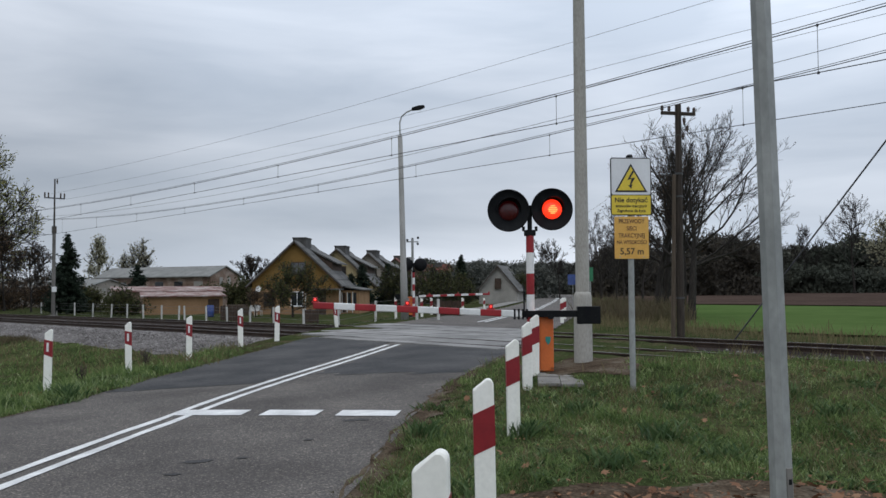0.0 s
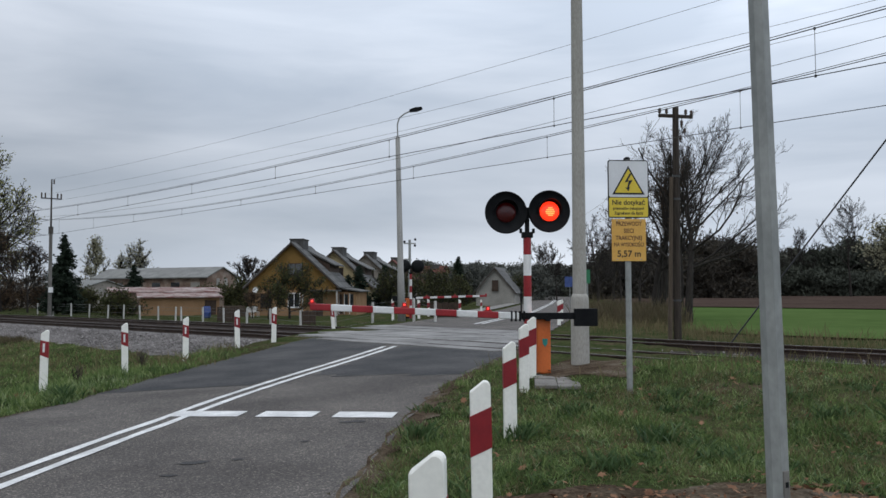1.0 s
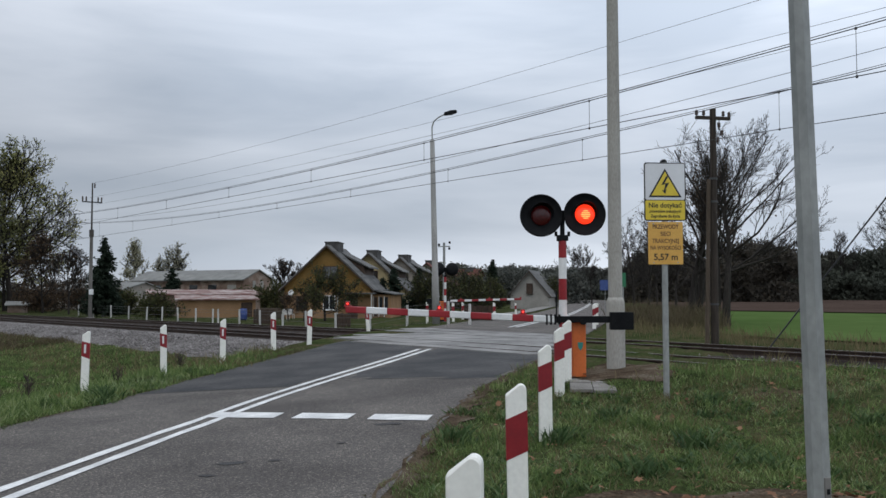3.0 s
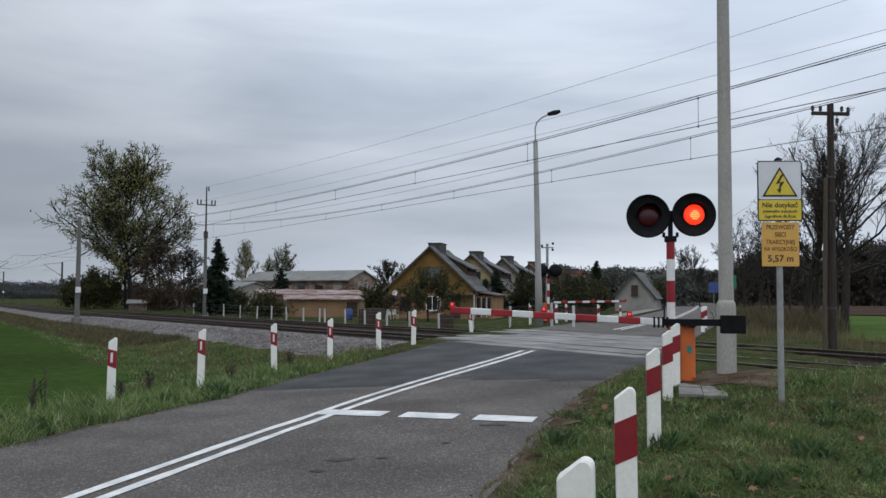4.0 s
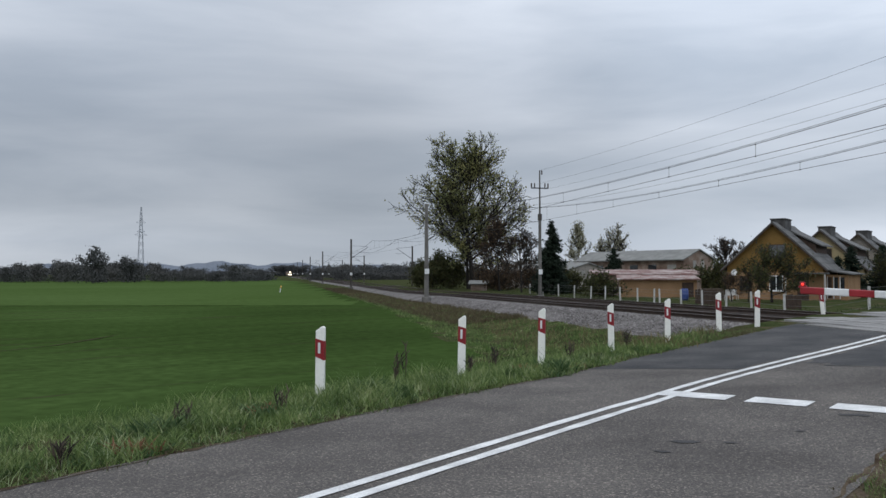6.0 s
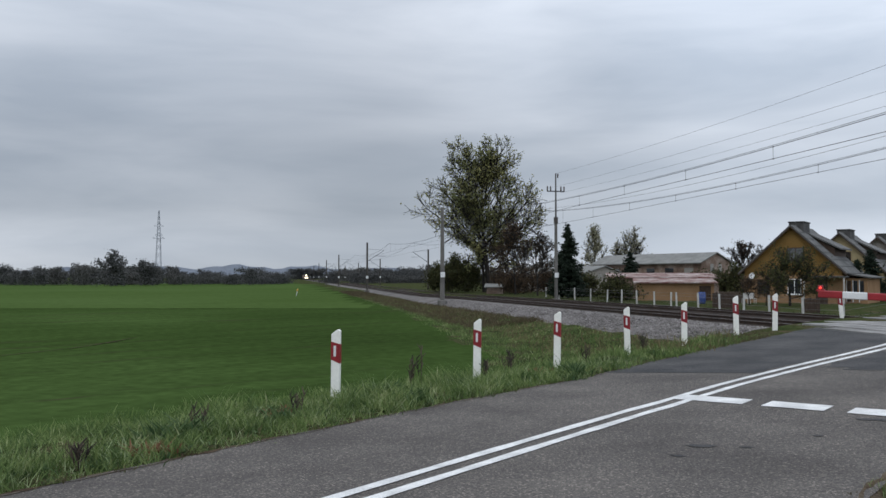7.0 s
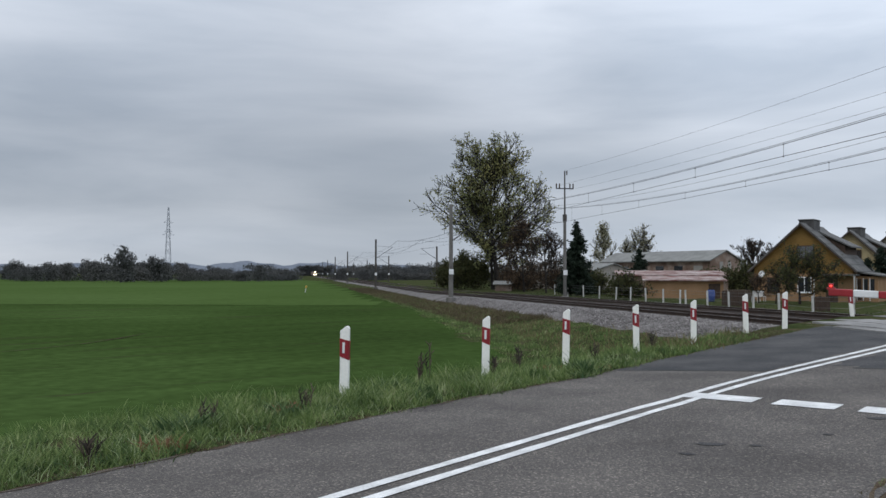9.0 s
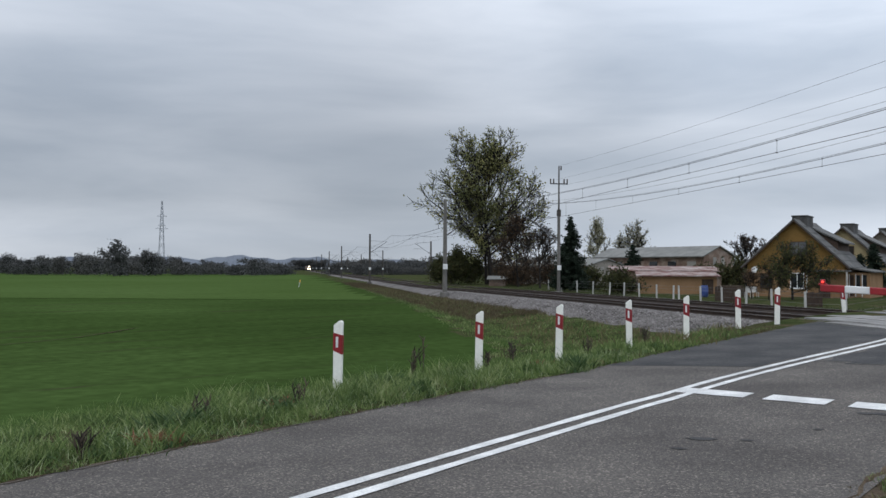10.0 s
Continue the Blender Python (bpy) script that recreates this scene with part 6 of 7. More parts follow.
for az, d, h, w, sd in ((24.4, 112, 2.4, 4.0, 91), (25.9, 118, 2.6, 4.4, 92), (22.6, 106, 2.0, 3.4, 93), (27.4, 116, 2.2, 4.0, 94), (26.7, 110, 1.8, 3.4, 95)):
    limbed("bush", *put(az, d), h, w, sd, "brown half-bare bush beside the farm fence", stems=((0, 0, 0, 0, 1.0), (0.5, 0, 0.3, 0, 0.8), (-0.5, 0, -0.3, 0.1, 0.85)), bole=0.05, limbs=12, rise=(20, 70), taper=0.4,
           levels=2, twigs=2, trunk_r=0.06, minr=0.018, leaf=LEAF_RUSTY, leaves=2200, leaf_size=0.2, clump=0.35, category="bush", group="bushes")


# ---- distance ----
def woods(name, items, mat, label, seed, density=170):
    """Far crowns as many small leaf clumps over upright stems, joined."""
    rng = np.random.default_rng(seed)
    out = []
    for az, d, h, w in items:
        x, y = pol(az, d)
        n = int(density * (7.0 if h < 13.2 else 13.0))
        lobes = np.clip(rng.normal(0, 0.21, (14, 3)), -0.36, 0.36) * np.array([w, w, h * 0.66]) + np.array([0, 0, h * 0.56])
        c = lobes[rng.integers(0, 14, n)] + np.clip(rng.normal(0, 0.10, (n, 3)), -0.22, 0.22) * np.array([w, w, h * 0.6])
        c[:, 2] = np.clip(c[:, 2], 0.1, h * 0.97 + 0.05 * h * rng.random(n))
        low = rng.random(n) < 0.24
        c[low, 2] = rng.random(low.sum()) * h * 0.32
        c += np.array([x, y, -0.4])
        s = 0.043 * math.sqrt(w * h) * rng.uniform(0.5, 1.4, (n, 1))
        a = rng.normal(0, 1, (n, 3)) * np.array([1, 1, 1.3])
        a /= np.linalg.norm(a, axis=1)[:, None]
        b = np.cross(a, rng.normal(0, 1, (n, 3)))
        b /= np.linalg.norm(b, axis=1)[:, None]
        out.append(np.stack([c - a * s, c + b * s * 0.8, c + a * s], 1))
    return tagged(tri_cloud(name, np.concatenate(out), mat, None, 3), label, "woodland", kind="stuff")


rng = random.Random(77)
items = [(rng.uniform(28, 75), rng.uniform(620, 720), rng.uniform(7, 10.5), rng.uniform(9, 15)) for _ in range(190)]
items += [(rng.uniform(41, 58), rng.uniform(560, 640), rng.uniform(5, 9), rng.uniform(8, 12)) for _ in range(45)]
items += [(52.1, 520, 15.5, 13), (51.7, 520, 13, 10), (50.3, 540, 14.5, 11), (49.8, 540, 11, 11), (47.2, 560, 9, 8), (43.9, 560, 10.5, 14), (53.6, 560, 10.5, 12)]
items = [q for q in items if not 39.3 < q[0] < 41.3] + [(39.2 + 0.18 * i, 900, 12, 13) for i in range(12)]
items = [(az, d * 0.47, h * (0.66 if az > 48 else 0.54 if rng.random() < 0.3 else 0.36), w * 0.55) if d < 800 else (az, d, h, w) for az, d, h, w in items if not 39.0 < az < 41.6 or d > 800]
# haze over this belt comes only from its greyed colour
woods("far_woods", items, WOODS_HAZE_TINTED, "dark distant belt of trees, haze tinted, beyond the field", 1, 190)
items = [(rng.uniform(29, 38.6), rng.uniform(400, 520), rng.uniform(5, 9), rng.uniform(8, 12)) for _ in range(60)]
woods("far_woods", items, WOODS_HAZE_TINTED, "distant brown autumn trees, haze tinted, along the railway", 2, 150)
items = [(rng.uniform(-12, 6), rng.uniform(250, 330), rng.uniform(7.5, 13), rng.uniform(8, 12)) for _ in range(80)]
items += [(rng.uniform(-6, 5), rng.uniform(160, 200), rng.uniform(6, 9), rng.uniform(6, 10)) for _ in range(26)]
woods("far_woods", items, WOODS_MID, "dark wooded skyline behind the village", 3, 420)
items = [(rng.uniform(-34, -17.5), rng.uniform(235, 280), rng.uniform(10, 17), rng.uniform(10, 16)) for _ in range(48)]
items += [(rng.uniform(-34, -19.5), rng.uniform(215, 235), rng.uniform(5, 10), rng.uniform(8, 13)) for _ in range(24)]
items += [(rng.uniform(-18, -9), rng.uniform(240, 300), rng.uniform(5.5, 10.5), rng.uniform(7, 11)) for _ in range(40)]
woods("far_woods", items, WOODS, "dark thicket along the far field edge", 4, 420)
items = [(rng.uniform(9, 30), rng.uniform(190, 300), rng.uniform(4, 7), rng.uniform(7, 11)) for _ in range(45)]
woods("far_woods", items, WOODS_BROWN, "low brown trees behind the farm", 5, 170)
items = [(rng.uniform(-70, -34), rng.uniform(180, 240), rng.uniform(8, 13), rng.uniform(8, 13)) for _ in range(30)]
woods("far_woods", items, WOODS, "dark thicket along the far field edge", 6, 160)

rng = random.Random(78)
items = [(rng.uniform(-20, -9.8), rng.uniform(165, 210), rng.uniform(8.5, 14.0), rng.uniform(5, 8)) for _ in range(40)]
woods("far_woods", items, WOODS_BROWN, "dark half-bare trees along the village road", 7, 230)

# backdrop ridge, its haze painted into the material
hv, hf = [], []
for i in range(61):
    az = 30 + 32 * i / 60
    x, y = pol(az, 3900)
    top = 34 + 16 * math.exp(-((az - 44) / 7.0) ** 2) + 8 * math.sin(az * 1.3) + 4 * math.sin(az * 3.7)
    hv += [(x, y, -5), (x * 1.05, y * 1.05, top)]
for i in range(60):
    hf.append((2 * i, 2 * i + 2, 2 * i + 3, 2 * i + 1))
tagged(raw("backdrop", hv, hf, HILL_HAZE_TINTED), "hills on the horizon, haze painted in as blue-grey", "hills", kind="structure")


def pylon(x, y, z, h):
    ob = thing("pylon", pose(x, y, z, 0, 0, 60), "tall lattice power pylon beyond the field", "pylon")
    half = lambda t: 1.9 * (1 - t) ** 0.9 + 0.3
    levels = [0, 0.16, 0.30, 0.42, 0.53, 0.62, 0.70, 0.78, 0.86, 0.93, 1.0]
    for sx, sy in ((-1, -1), (1, -1), (1, 1), (-1, 1)):
        bm = B()
        for a, b in zip(levels, levels[1:]):
            tube(bm, (sx * half(a), sy * half(a), a * h), (sx * half(b), sy * half(b), b * h), 0.16, seg=4)
        part("leg", bm, PYLON_GREY, ob)
    for a, b in zip(levels, levels[1:]):
        bm = B()
        for k in range(4):
            s0 = ((-1, -1), (1, -1), (1, 1), (-1, 1))[k]
            s1 = ((-1, -1), (1, -1), (1, 1), (-1, 1))[(k + 1) % 4]
            tube(bm, (s0[0] * half(a), s0[1] * half(a), a * h), (s1[0] * half(b), s1[1] * half(b), b * h), 0.09, seg=3)
            tube(bm, (s1[0] * half(a), s1[1] * half(a), a * h), (s0[0] * half(b), s0[1] * half(b), b * h), 0.09, seg=3)
        part("bracing", bm, PYLON_GREY, ob)
    for t, w in ((0.60, 4.2), (0.645, 2.6), (0.775, 3.3)):
        bm = B()
        for s in (-1, 1):
            tube(bm, (0, 0, t * h), (s * w, 0, t * h), 0.12, seg=4)
            tube(bm, (0, 0, t * h + 2.0), (s * w, 0, t * h + 0.1), 0.10, seg=4)
        part("crossarm", bm, PYLON_GREY, ob)


pylon(*pol(49.35, 655), -0.7, 50)


def train(u):
    x, y = from_uv(u, V_NEAR)
    ob = thing("train", pose(x, y, float(rail_z(u)), 0, 0, 41.4), "distant train with lit white headlights", "train")
    bm = B()
    box(bm, -1.5, 0, 0.9, 1.5, 120, 3.9, 0.25)
    part("body", bm, BRICK_OLD, ob)
    bm = B()
    box(bm, -1.2, -0.06, 2.5, 1.2, 0.02, 3.4, 0.02)
    part("windscreen", bm, GLASS, ob)
    bm = B()
    box(bm, -1.3, 0.4, 0.2, 1.3, 118, 0.9, 0.05)
    part("undercarriage", bm, BLACK, ob)
    for lx, lz, r in ((-0.85, 1.45, 0.52), (0.85, 1.45, 0.52), (0, 3.5, 0.5)):
        bm = B()
        lathe(bm, [(r, 0), (r * 0.9, 0.1), (0, 0.16)], 14, pose(lx, -0.05, lz, 90, 0, 0))
        part("headlight", bm, HEADLIGHT, ob, "glowing headlight")


train(770)


# ---- land cover on the right beyond the line ----
def cover(name, u0, u1, v0, v1, lift, mat, label, n=(40, 40), keep=None):
    us_, vs_ = np.linspace(u0, u1, n[0]), np.linspace(v0, v1, n[1])
    return tagged(sheet(name, us_, vs_, lambda x, y: land_z(x, y) + lift, mat, keep, from_uv), label, "field", kind="structure")


right_of_road = lambda x, y: (x - cx(y)) > 9
cover("pasture", -150, 60, 30.6, 74, 0.075, FAR_GREEN, "bright green strip of young crop", (80, 60), lambda x, y: ((x - cx(y)) > 8) & (y > 20))
cover("ploughed_field", -300, 120, 73, 240, 0.15, PLOUGH, "brown ploughed field", (60, 40), right_of_road)


# ---- grass ----
def blades(name, px, py, hgt, wid, mat, label, seed, lean=0.5, z=None):
    rng = np.random.default_rng(seed)
    n = len(px)
    pz = ground_at(px, py) if z is None else z
    a = rng.uniform(0, 2 * np.pi, n)
    la = rng.uniform(0, 2 * np.pi, n)
    h = hgt * rng.uniform(0.5, 1.35, n)
    dx, dy = np.cos(la) * h * lean * rng.uniform(0.2, 1.3, n), np.sin(la) * h * lean * rng.uniform(0.2, 1.3, n)
    w = wid * rng.uniform(0.7, 1.3, n) / 2
    base = np.stack([px, py, pz - 0.02], 1)
    side = np.stack([np.cos(a) * w, np.sin(a) * w, np.zeros(n)], 1)
    mid = base + np.stack([dx * 0.35, dy * 0.35, h * 0.6], 1)
    tip = base + np.stack([dx, dy, h], 1)
    quad = np.stack([base - side * 0.7, mid + side, tip, mid - side * 0.8], 1)
    return tagged(tri_cloud(name, quad, mat, None, 4), label, "grass", kind="stuff")


def tufts(n, x0, x1, y0, y1, ok, seed, per=9, r=0.09):
    rng = np.random.default_rng(seed)
    cxs, cys = rng.uniform(x0, x1, n), rng.uniform(y0, y1, n)
    good = ok(cxs, cys)
    cxs, cys = cxs[good], cys[good]
    patch = np.sin(cxs * 1.7 + 1.3 * np.sin(cys * 1.1)) * np.sin(cys * 1.9 + cxs * 0.4)
    small = np.sin(cxs * 5.3 + 2.1 * np.sin(cys * 3.7)) * np.sin(cys * 4.9 + 1.7 * np.sin(cxs * 2.9))
    keep = rng.random(len(cxs)) < 0.68 + 0.25 * patch + 0.42 * small
    cxs, cys = cxs[keep], cys[keep]
    k = np.repeat(np.arange(len(cxs)), per)
    size = np.repeat(rng.uniform(0.55, 1.35, len(cxs)) * (1 + 0.3 * patch[keep]), per)
    return cxs[k] + rng.normal(0, r, len(k)), cys[k] + rng.normal(0, r, len(k)), size


def right_verge(x, y):
    w = x - cx(y)
    u, v = to_uv(x, y)
    bare = ((x - 2.25) ** 2 + (y - 14.5) ** 2 < 0.75) | ((x - 2.4) ** 2 / 5.5 + (y - 6.75 + 0.12 * x) ** 2 / 0.45 < 1) | ((x - 2.2) ** 2 + (y - 15.8) ** 2 < 1.6)
    return (w > 3.45 + 0.12 * np.clip((y - 7.0) / 3.0, 0, 1) + 0.12 * np.sin(y * 3) + 0.1 * np.sin(y * 7.3)) & (v < np.where(u < 9, 14.6, 13.2)) & ~bare


def left_verge(x, y):
    w = x - cx(y)
    u, v = to_uv(x, y)
    return (w < -half_left(y) - 0.02 + 0.12 * np.sin(y * 2.7)) & (v < np.where(w < -5, 11.9, 10.8 + 0.8 * np.sin(y * 5.0)))


bx_, by_, sz = tufts(15000, -1, 7.5, 5.2, 10.5, right_verge, 101, 10, 0.05)
blades("verge_grass", bx_, by_, 0.056 * sz ** 1.5, 0.0085, GRASS, "short green verge grass beside the road", 201, 1.1)
bx_, by_, sz = tufts(1500, -1, 8, 5.4, 13, right_verge, 121, 12, 0.05)
blades("broadleaf_weeds", bx_, by_, 0.055 * sz, 0.034, WEED_LEAF, "low broad-leaved weeds among the grass", 221, 1.7)
bx_, by_, sz = tufts(46, -0.5, 9, 5.8, 13, right_verge, 122, 90, 0.10)
blades("broadleaf_weeds", bx_, by_, 0.15 * sz, 0.03, WEED_LEAF, "bushy dark green weed clumps", 222, 1.0)
bx_, by_, sz = tufts(3200, -1, 9, 5.2, 13, right_verge, 133, 5, 0.05)
blades("verge_grass", bx_, by_, 0.062 * sz, 0.0075, GRASS_PALE, "pale bent blades among the verge grass", 233, 1.3)
bx_, by_, sz = tufts(1900, -9.5, -5.2, 2.5, 18, lambda x, y: left_verge(x, y) & (x - cx(y) > -4.6), 134, 6, 0.07)
blades("verge_grass", bx_, by_, 0.19 * sz, 0.009, GRASS_PALE, "pale bent blades among the verge grass", 234, 0.9)
bx_, by_, sz = tufts(2600, -1, 8, 5.2, 13, right_verge, 111, 9, 0.05)
blades("dry_grass", bx_, by_, 0.10 * sz, 0.010, GRASS_DRY, "scattered dry stalks in the verge", 211, 0.8)
bx_, by_, sz = tufts(420, -1, 12, 5.5, 15, right_verge, 112, 26, 0.08)
blades("verge_grass", bx_, by_, 0.13 * sz, 0.010, GRASS, "taller clumps of verge grass", 212, 1.0)
bx_, by_, sz = tufts(13000, -0.5, 16, 9, 20, right_verge, 102, 9, 0.09)
blades("verge_grass", bx_, by_, 0.075 * sz ** 1.5, 0.013, GRASS, "short green verge grass beside the road", 202, 0.7)
bx_, by_, sz = tufts(2600, 0, 30, 6, 24, lambda x, y: right_verge(x, y) & (to_uv(x, y)[1] > 10.5), 103, 8, 0.14)
blades("dry_grass", bx_, by_, 0.25 * sz, 0.012, GRASS_DRY, "dry brown grass by the track", 203, 0.6)
bx_, by_, sz = tufts(7000, -9.5, -5.5, 2.5, 16, lambda x, y: left_verge(x, y) & (x - cx(y) > -4.6), 104, 11, 0.09)
blades("verge_grass", bx_, by_, 0.135 * sz ** 1.5, 0.012, GRASS, "tufted green verge grass beside the field", 204, 0.9)
verge_face = lambda x, y: left_verge(x, y) & (x - cx(y) > -4.5)
bx_, by_, sz = tufts(1500, -9.5, -5.2, 2.5, 20, verge_face, 123, 12, 0.06)
blades("broadleaf_weeds", bx_, by_, 0.075 * sz, 0.04, WEED_LEAF, "low broad-leaved weeds among the grass", 223, 1.5)
bx_, by_, sz = tufts(70, -9.5, -5.5, 2.5, 18, verge_face, 124, 80, 0.12)
blades("broadleaf_weeds", bx_, by_, 0.20 * sz, 0.035, WEED_LEAF, "bushy dark green weed clumps", 224, 0.9)
bx_, by_, sz = tufts(1500, -9.5, -4.5, 2.5, 22, lambda x, y: left_verge(x, y) & (x - cx(y) > -3.35), 125, 12, 0.06)
blades("dry_grass", bx_, by_, 0.055 * sz, 0.014, GRASS_BROWN, "low withered growth along the asphalt edge", 225, 1.3)
bx_, by_, sz = tufts(3200, -9.0, -4.2, 1.5, 24, lambda x, y: (x - cx(y) < -half_left(y) + 0.05 + 0.07 * np.sin(y * 2.7)) & (x - cx(y) > -half_left(y) - 0.3), 130, 10, 0.05)
blades("dry_grass", bx_, by_, 0.05 * sz, 0.012, GRASS_BROWN, "withered growth creeping over the asphalt edge", 230, 1.3, np.maximum(ground_at(bx_, by_), road_z(bx_, by_)))
bx_, by_, sz = tufts(1500, -9.0, -4.2, 1.5, 22, lambda x, y: (x - cx(y) < -half_left(y) + 0.02 + 0.07 * np.sin(y * 2.7)) & (x - cx(y) > -half_left(y) - 0.3), 131, 9, 0.06)
blades("verge_grass", bx_, by_, 0.06 * sz, 0.011, GRASS, "green tufts at the asphalt edge", 231, 1.2, np.maximum(ground_at(bx_, by_), road_z(bx_, by_)))
bx_, by_, sz = tufts(1700, -1.6, 2.2, 4.5, 15, lambda x, y: (x - cx(y) > half_right(y) - 0.03 + 0.07 * np.sin(y * 3.3)) & (x - cx(y) < half_right(y) + 0.3), 132, 9, 0.05)
blades("dry_grass", bx_, by_, 0.045 * sz, 0.011, GRASS_BROWN, "withered growth creeping over the asphalt edge", 232, 1.3, np.maximum(ground_at(bx_, by_), road_z(bx_, by_)))
bx_, by_, sz = tufts(26, -9.5, -5.2, 3, 20, verge_face, 126, 40, 0.10)
blades("withered_weeds", bx_, by_, 0.16 * sz, 0.03, LEAF_FALLEN, "rusty withered weed leaves in the verge", 226, 0.9)
bx_, by_, sz = tufts(9000, -16, -3.5, 8, 30, lambda x, y: left_verge(x, y) & (x - cx(y) > -9.5), 105, 9, 0.14)
blades("verge_grass", bx_, by_, 0.135 * sz ** 1.5, 0.018, GRASS, "tufted green verge grass beside the field", 205, 0.6)


bx_, by_, sz = tufts(5200, -17, -7.5, 0.5, 11, lambda x, y: (x - cx(y) < -4.3) & (x - cx(y) > -8.6), 127, 9, 0.12)
blades("verge_grass", bx_, by_, 0.10 * sz, 0.015, GRASS, "low grass along the field margin", 227, 0.9)
bx_, by_, sz = tufts(900, -7.5, -4.6, 19, 27.5, lambda x, y: (x - cx(y) < -half_left(y)) & (to_uv(x, y)[1] > 10.5) & (to_uv(x, y)[1] < 13.2), 128, 9, 0.09)
blades("dry_grass", bx_, by_, 0.09 * sz, 0.014, GRASS_BROWN, "withered growth beside the ballast", 228, 1.0)
bx_, by_, sz = tufts(500, -7.5, -4.6, 19, 27.5, lambda x, y: (x - cx(y) < -half_left(y)) & (to_uv(x, y)[1] > 10.5) & (to_uv(x, y)[1] < 12.8), 129, 9, 0.09)
blades("verge_grass", bx_, by_, 0.08 * sz, 0.014, GRASS, "thin green tufts beside the ballast", 229, 1.0)


def bank(x, y):
    u, v = to_uv(x, y)
    return left_verge(x, y) & (v > field_edge(u) - 0.3)


def bank_tufts(n, v_low, seed, per, r):
    rng = np.random.default_rng(seed)
    u = 12 + 100 * rng.random(n) ** 1.7
    v = rng.uniform(v_low, 12.1, n)
    x, y = from_uv(u, v)
    good = bank(x, y) & (np.sin(u * 0.8 + v * 1.3) + rng.normal(0, 0.7, n) > -0.5)
    x, y, u = x[good], y[good], u[good]
    k = np.repeat(np.arange(len(x)), per)
    size = np.repeat(rng.uniform(0.5, 1.5, len(x)), per)
    return x[k] + rng.normal(0, r, len(k)), y[k] + rng.normal(0, r, len(k)), size


bx_, by_, sz = bank_tufts(15000, 3.5, 106, 8, 0.16)
blades("bank_grass", bx_, by_, 0.115 * sz, 0.024, GRASS, "rough grass on the railway bank", 206, 0.7)
bx_, by_, sz = bank_tufts(1300, 8.5, 107, 8, 0.2)
blades("dry_grass", bx_, by_, 0.22 * sz, 0.03, GRASS_DRY, "dry brown grass on the railway bank", 207, 0.8)
rngb = np.random.default_rng(160)
cu_, cv_ = 42 + 110 * rngb.random(4200) ** 1.4, rngb.uniform(8.6, 12.4, 4200)
kk = np.repeat(np.arange(4200), 8)
bx_, by_ = from_uv(cu_[kk] + rngb.normal(0, 0.22, len(kk)), cv_[kk] + rngb.normal(0, 0.18, len(kk)))
blades("dry_grass", bx_, by_, 0.17 * rngb.uniform(0.5, 1.5, 4200)[kk], 0.035, GRASS_BROWN, "dead brown growth on the railway bank", 260, 0.8)
far_right = lambda x, y: ((x - cx(y)) > 4.5) & (to_uv(x, y)[1] > 23.6) & (to_uv(x, y)[1] < 31)
bx_, by_, sz = tufts(6500, 2, 36, 14, 60, far_right, 108, 9, 0.2)
blades("dry_grass", bx_, by_, 0.36 * sz, 0.022, GRASS_DRY, "tall dry grass beyond the track", 208, 0.5)
bx_, by_, sz = tufts(3500, 5, 16, 36, 62, lambda x, y: ((x - cx(y)) > 4.2) & ((x - cx(y)) < 9), 109, 9, 0.25)
blades("dry_grass", bx_, by_, 0.75 * sz, 0.03, GRASS_BROWN, "tall brown weeds under the bare trees", 209, 0.5)
bx_, by_, sz = tufts(6000, -55, 0, 34, 90, lambda x, y: (to_uv(x, y)[1] > 24.2) & (to_uv(x, y)[1] < 31) & (x - cx(y) < -4), 110, 8, 0.3)
blades("yard_grass", bx_, by_, 0.15 * sz, 0.03, GRASS_DULL, "rough yard grass behind the line", 210, 0.6)

bx_, by_, sz = tufts(330, -9.5, -5.5, 2.5, 18, lambda x, y: left_verge(x, y) & (x - cx(y) > -4.4) & (x - cx(y) < -3.2), 113, 30, 0.09)
blades("verge_grass", bx_, by_, 0.30 * sz, 0.012, GRASS, "taller clumps of verge grass", 213, 0.85)
bx_, by_, sz = tufts(700, -9.5, -5.0, 3, 24, lambda x, y: left_verge(x, y) & (x - cx(y) > -3.6), 114, 9, 0.07)
blades("dry_grass", bx_, by_, 0.13 * sz, 0.010, GRASS_DRY, "scattered dry stalks in the verge", 214, 0.8)

tagged(sheet("bare_soil", np.linspace(1.2, 4.6, 50), np.linspace(13.3, 18.3, 70), lambda x, y: ground_at(x, y) + 0.012, SOIL,
             lambda x, y: ((x - 2.5) ** 2 / 1.6 + (y - 15.7) ** 2 / 4.2 < 1 + 0.25 * np.sin(x * 5)) & (x - cx(y) > 3.5)), "bare brown soil round the pole foot", "soil", kind="structure")
tagged(sheet("bare_soil", np.linspace(-0.2, 5.4, 80), np.linspace(5.6, 7.6, 40), lambda x, y: ground_at(x, y) + 0.012, SOIL,
             lambda x, y: (x - 2.4) ** 2 / 5.5 + (y - 6.75 + 0.12 * x) ** 2 / 0.42 < 1 + 0.2 * np.sin(x * 6)), "bare brown soil with leaf litter by the post", "soil", kind="structure")

tagged(sheet("bare_soil", np.linspace(-1.2, 2.4, 110), np.linspace(7.4, 15.6, 160), lambda x, y: ground_at(x, y) + 0.014, SOIL,
             lambda x, y: (x - cx(y) > 3.42) & (x - cx(y) < 3.5 + 0.16 * np.clip((y - 7.0) / 3.0, 0, 1) + 0.08 * np.sin(y * 4.1) + 0.09 * np.sin(y * 9.0))), "bare crumbly soil along the road edge", "soil", kind="structure")

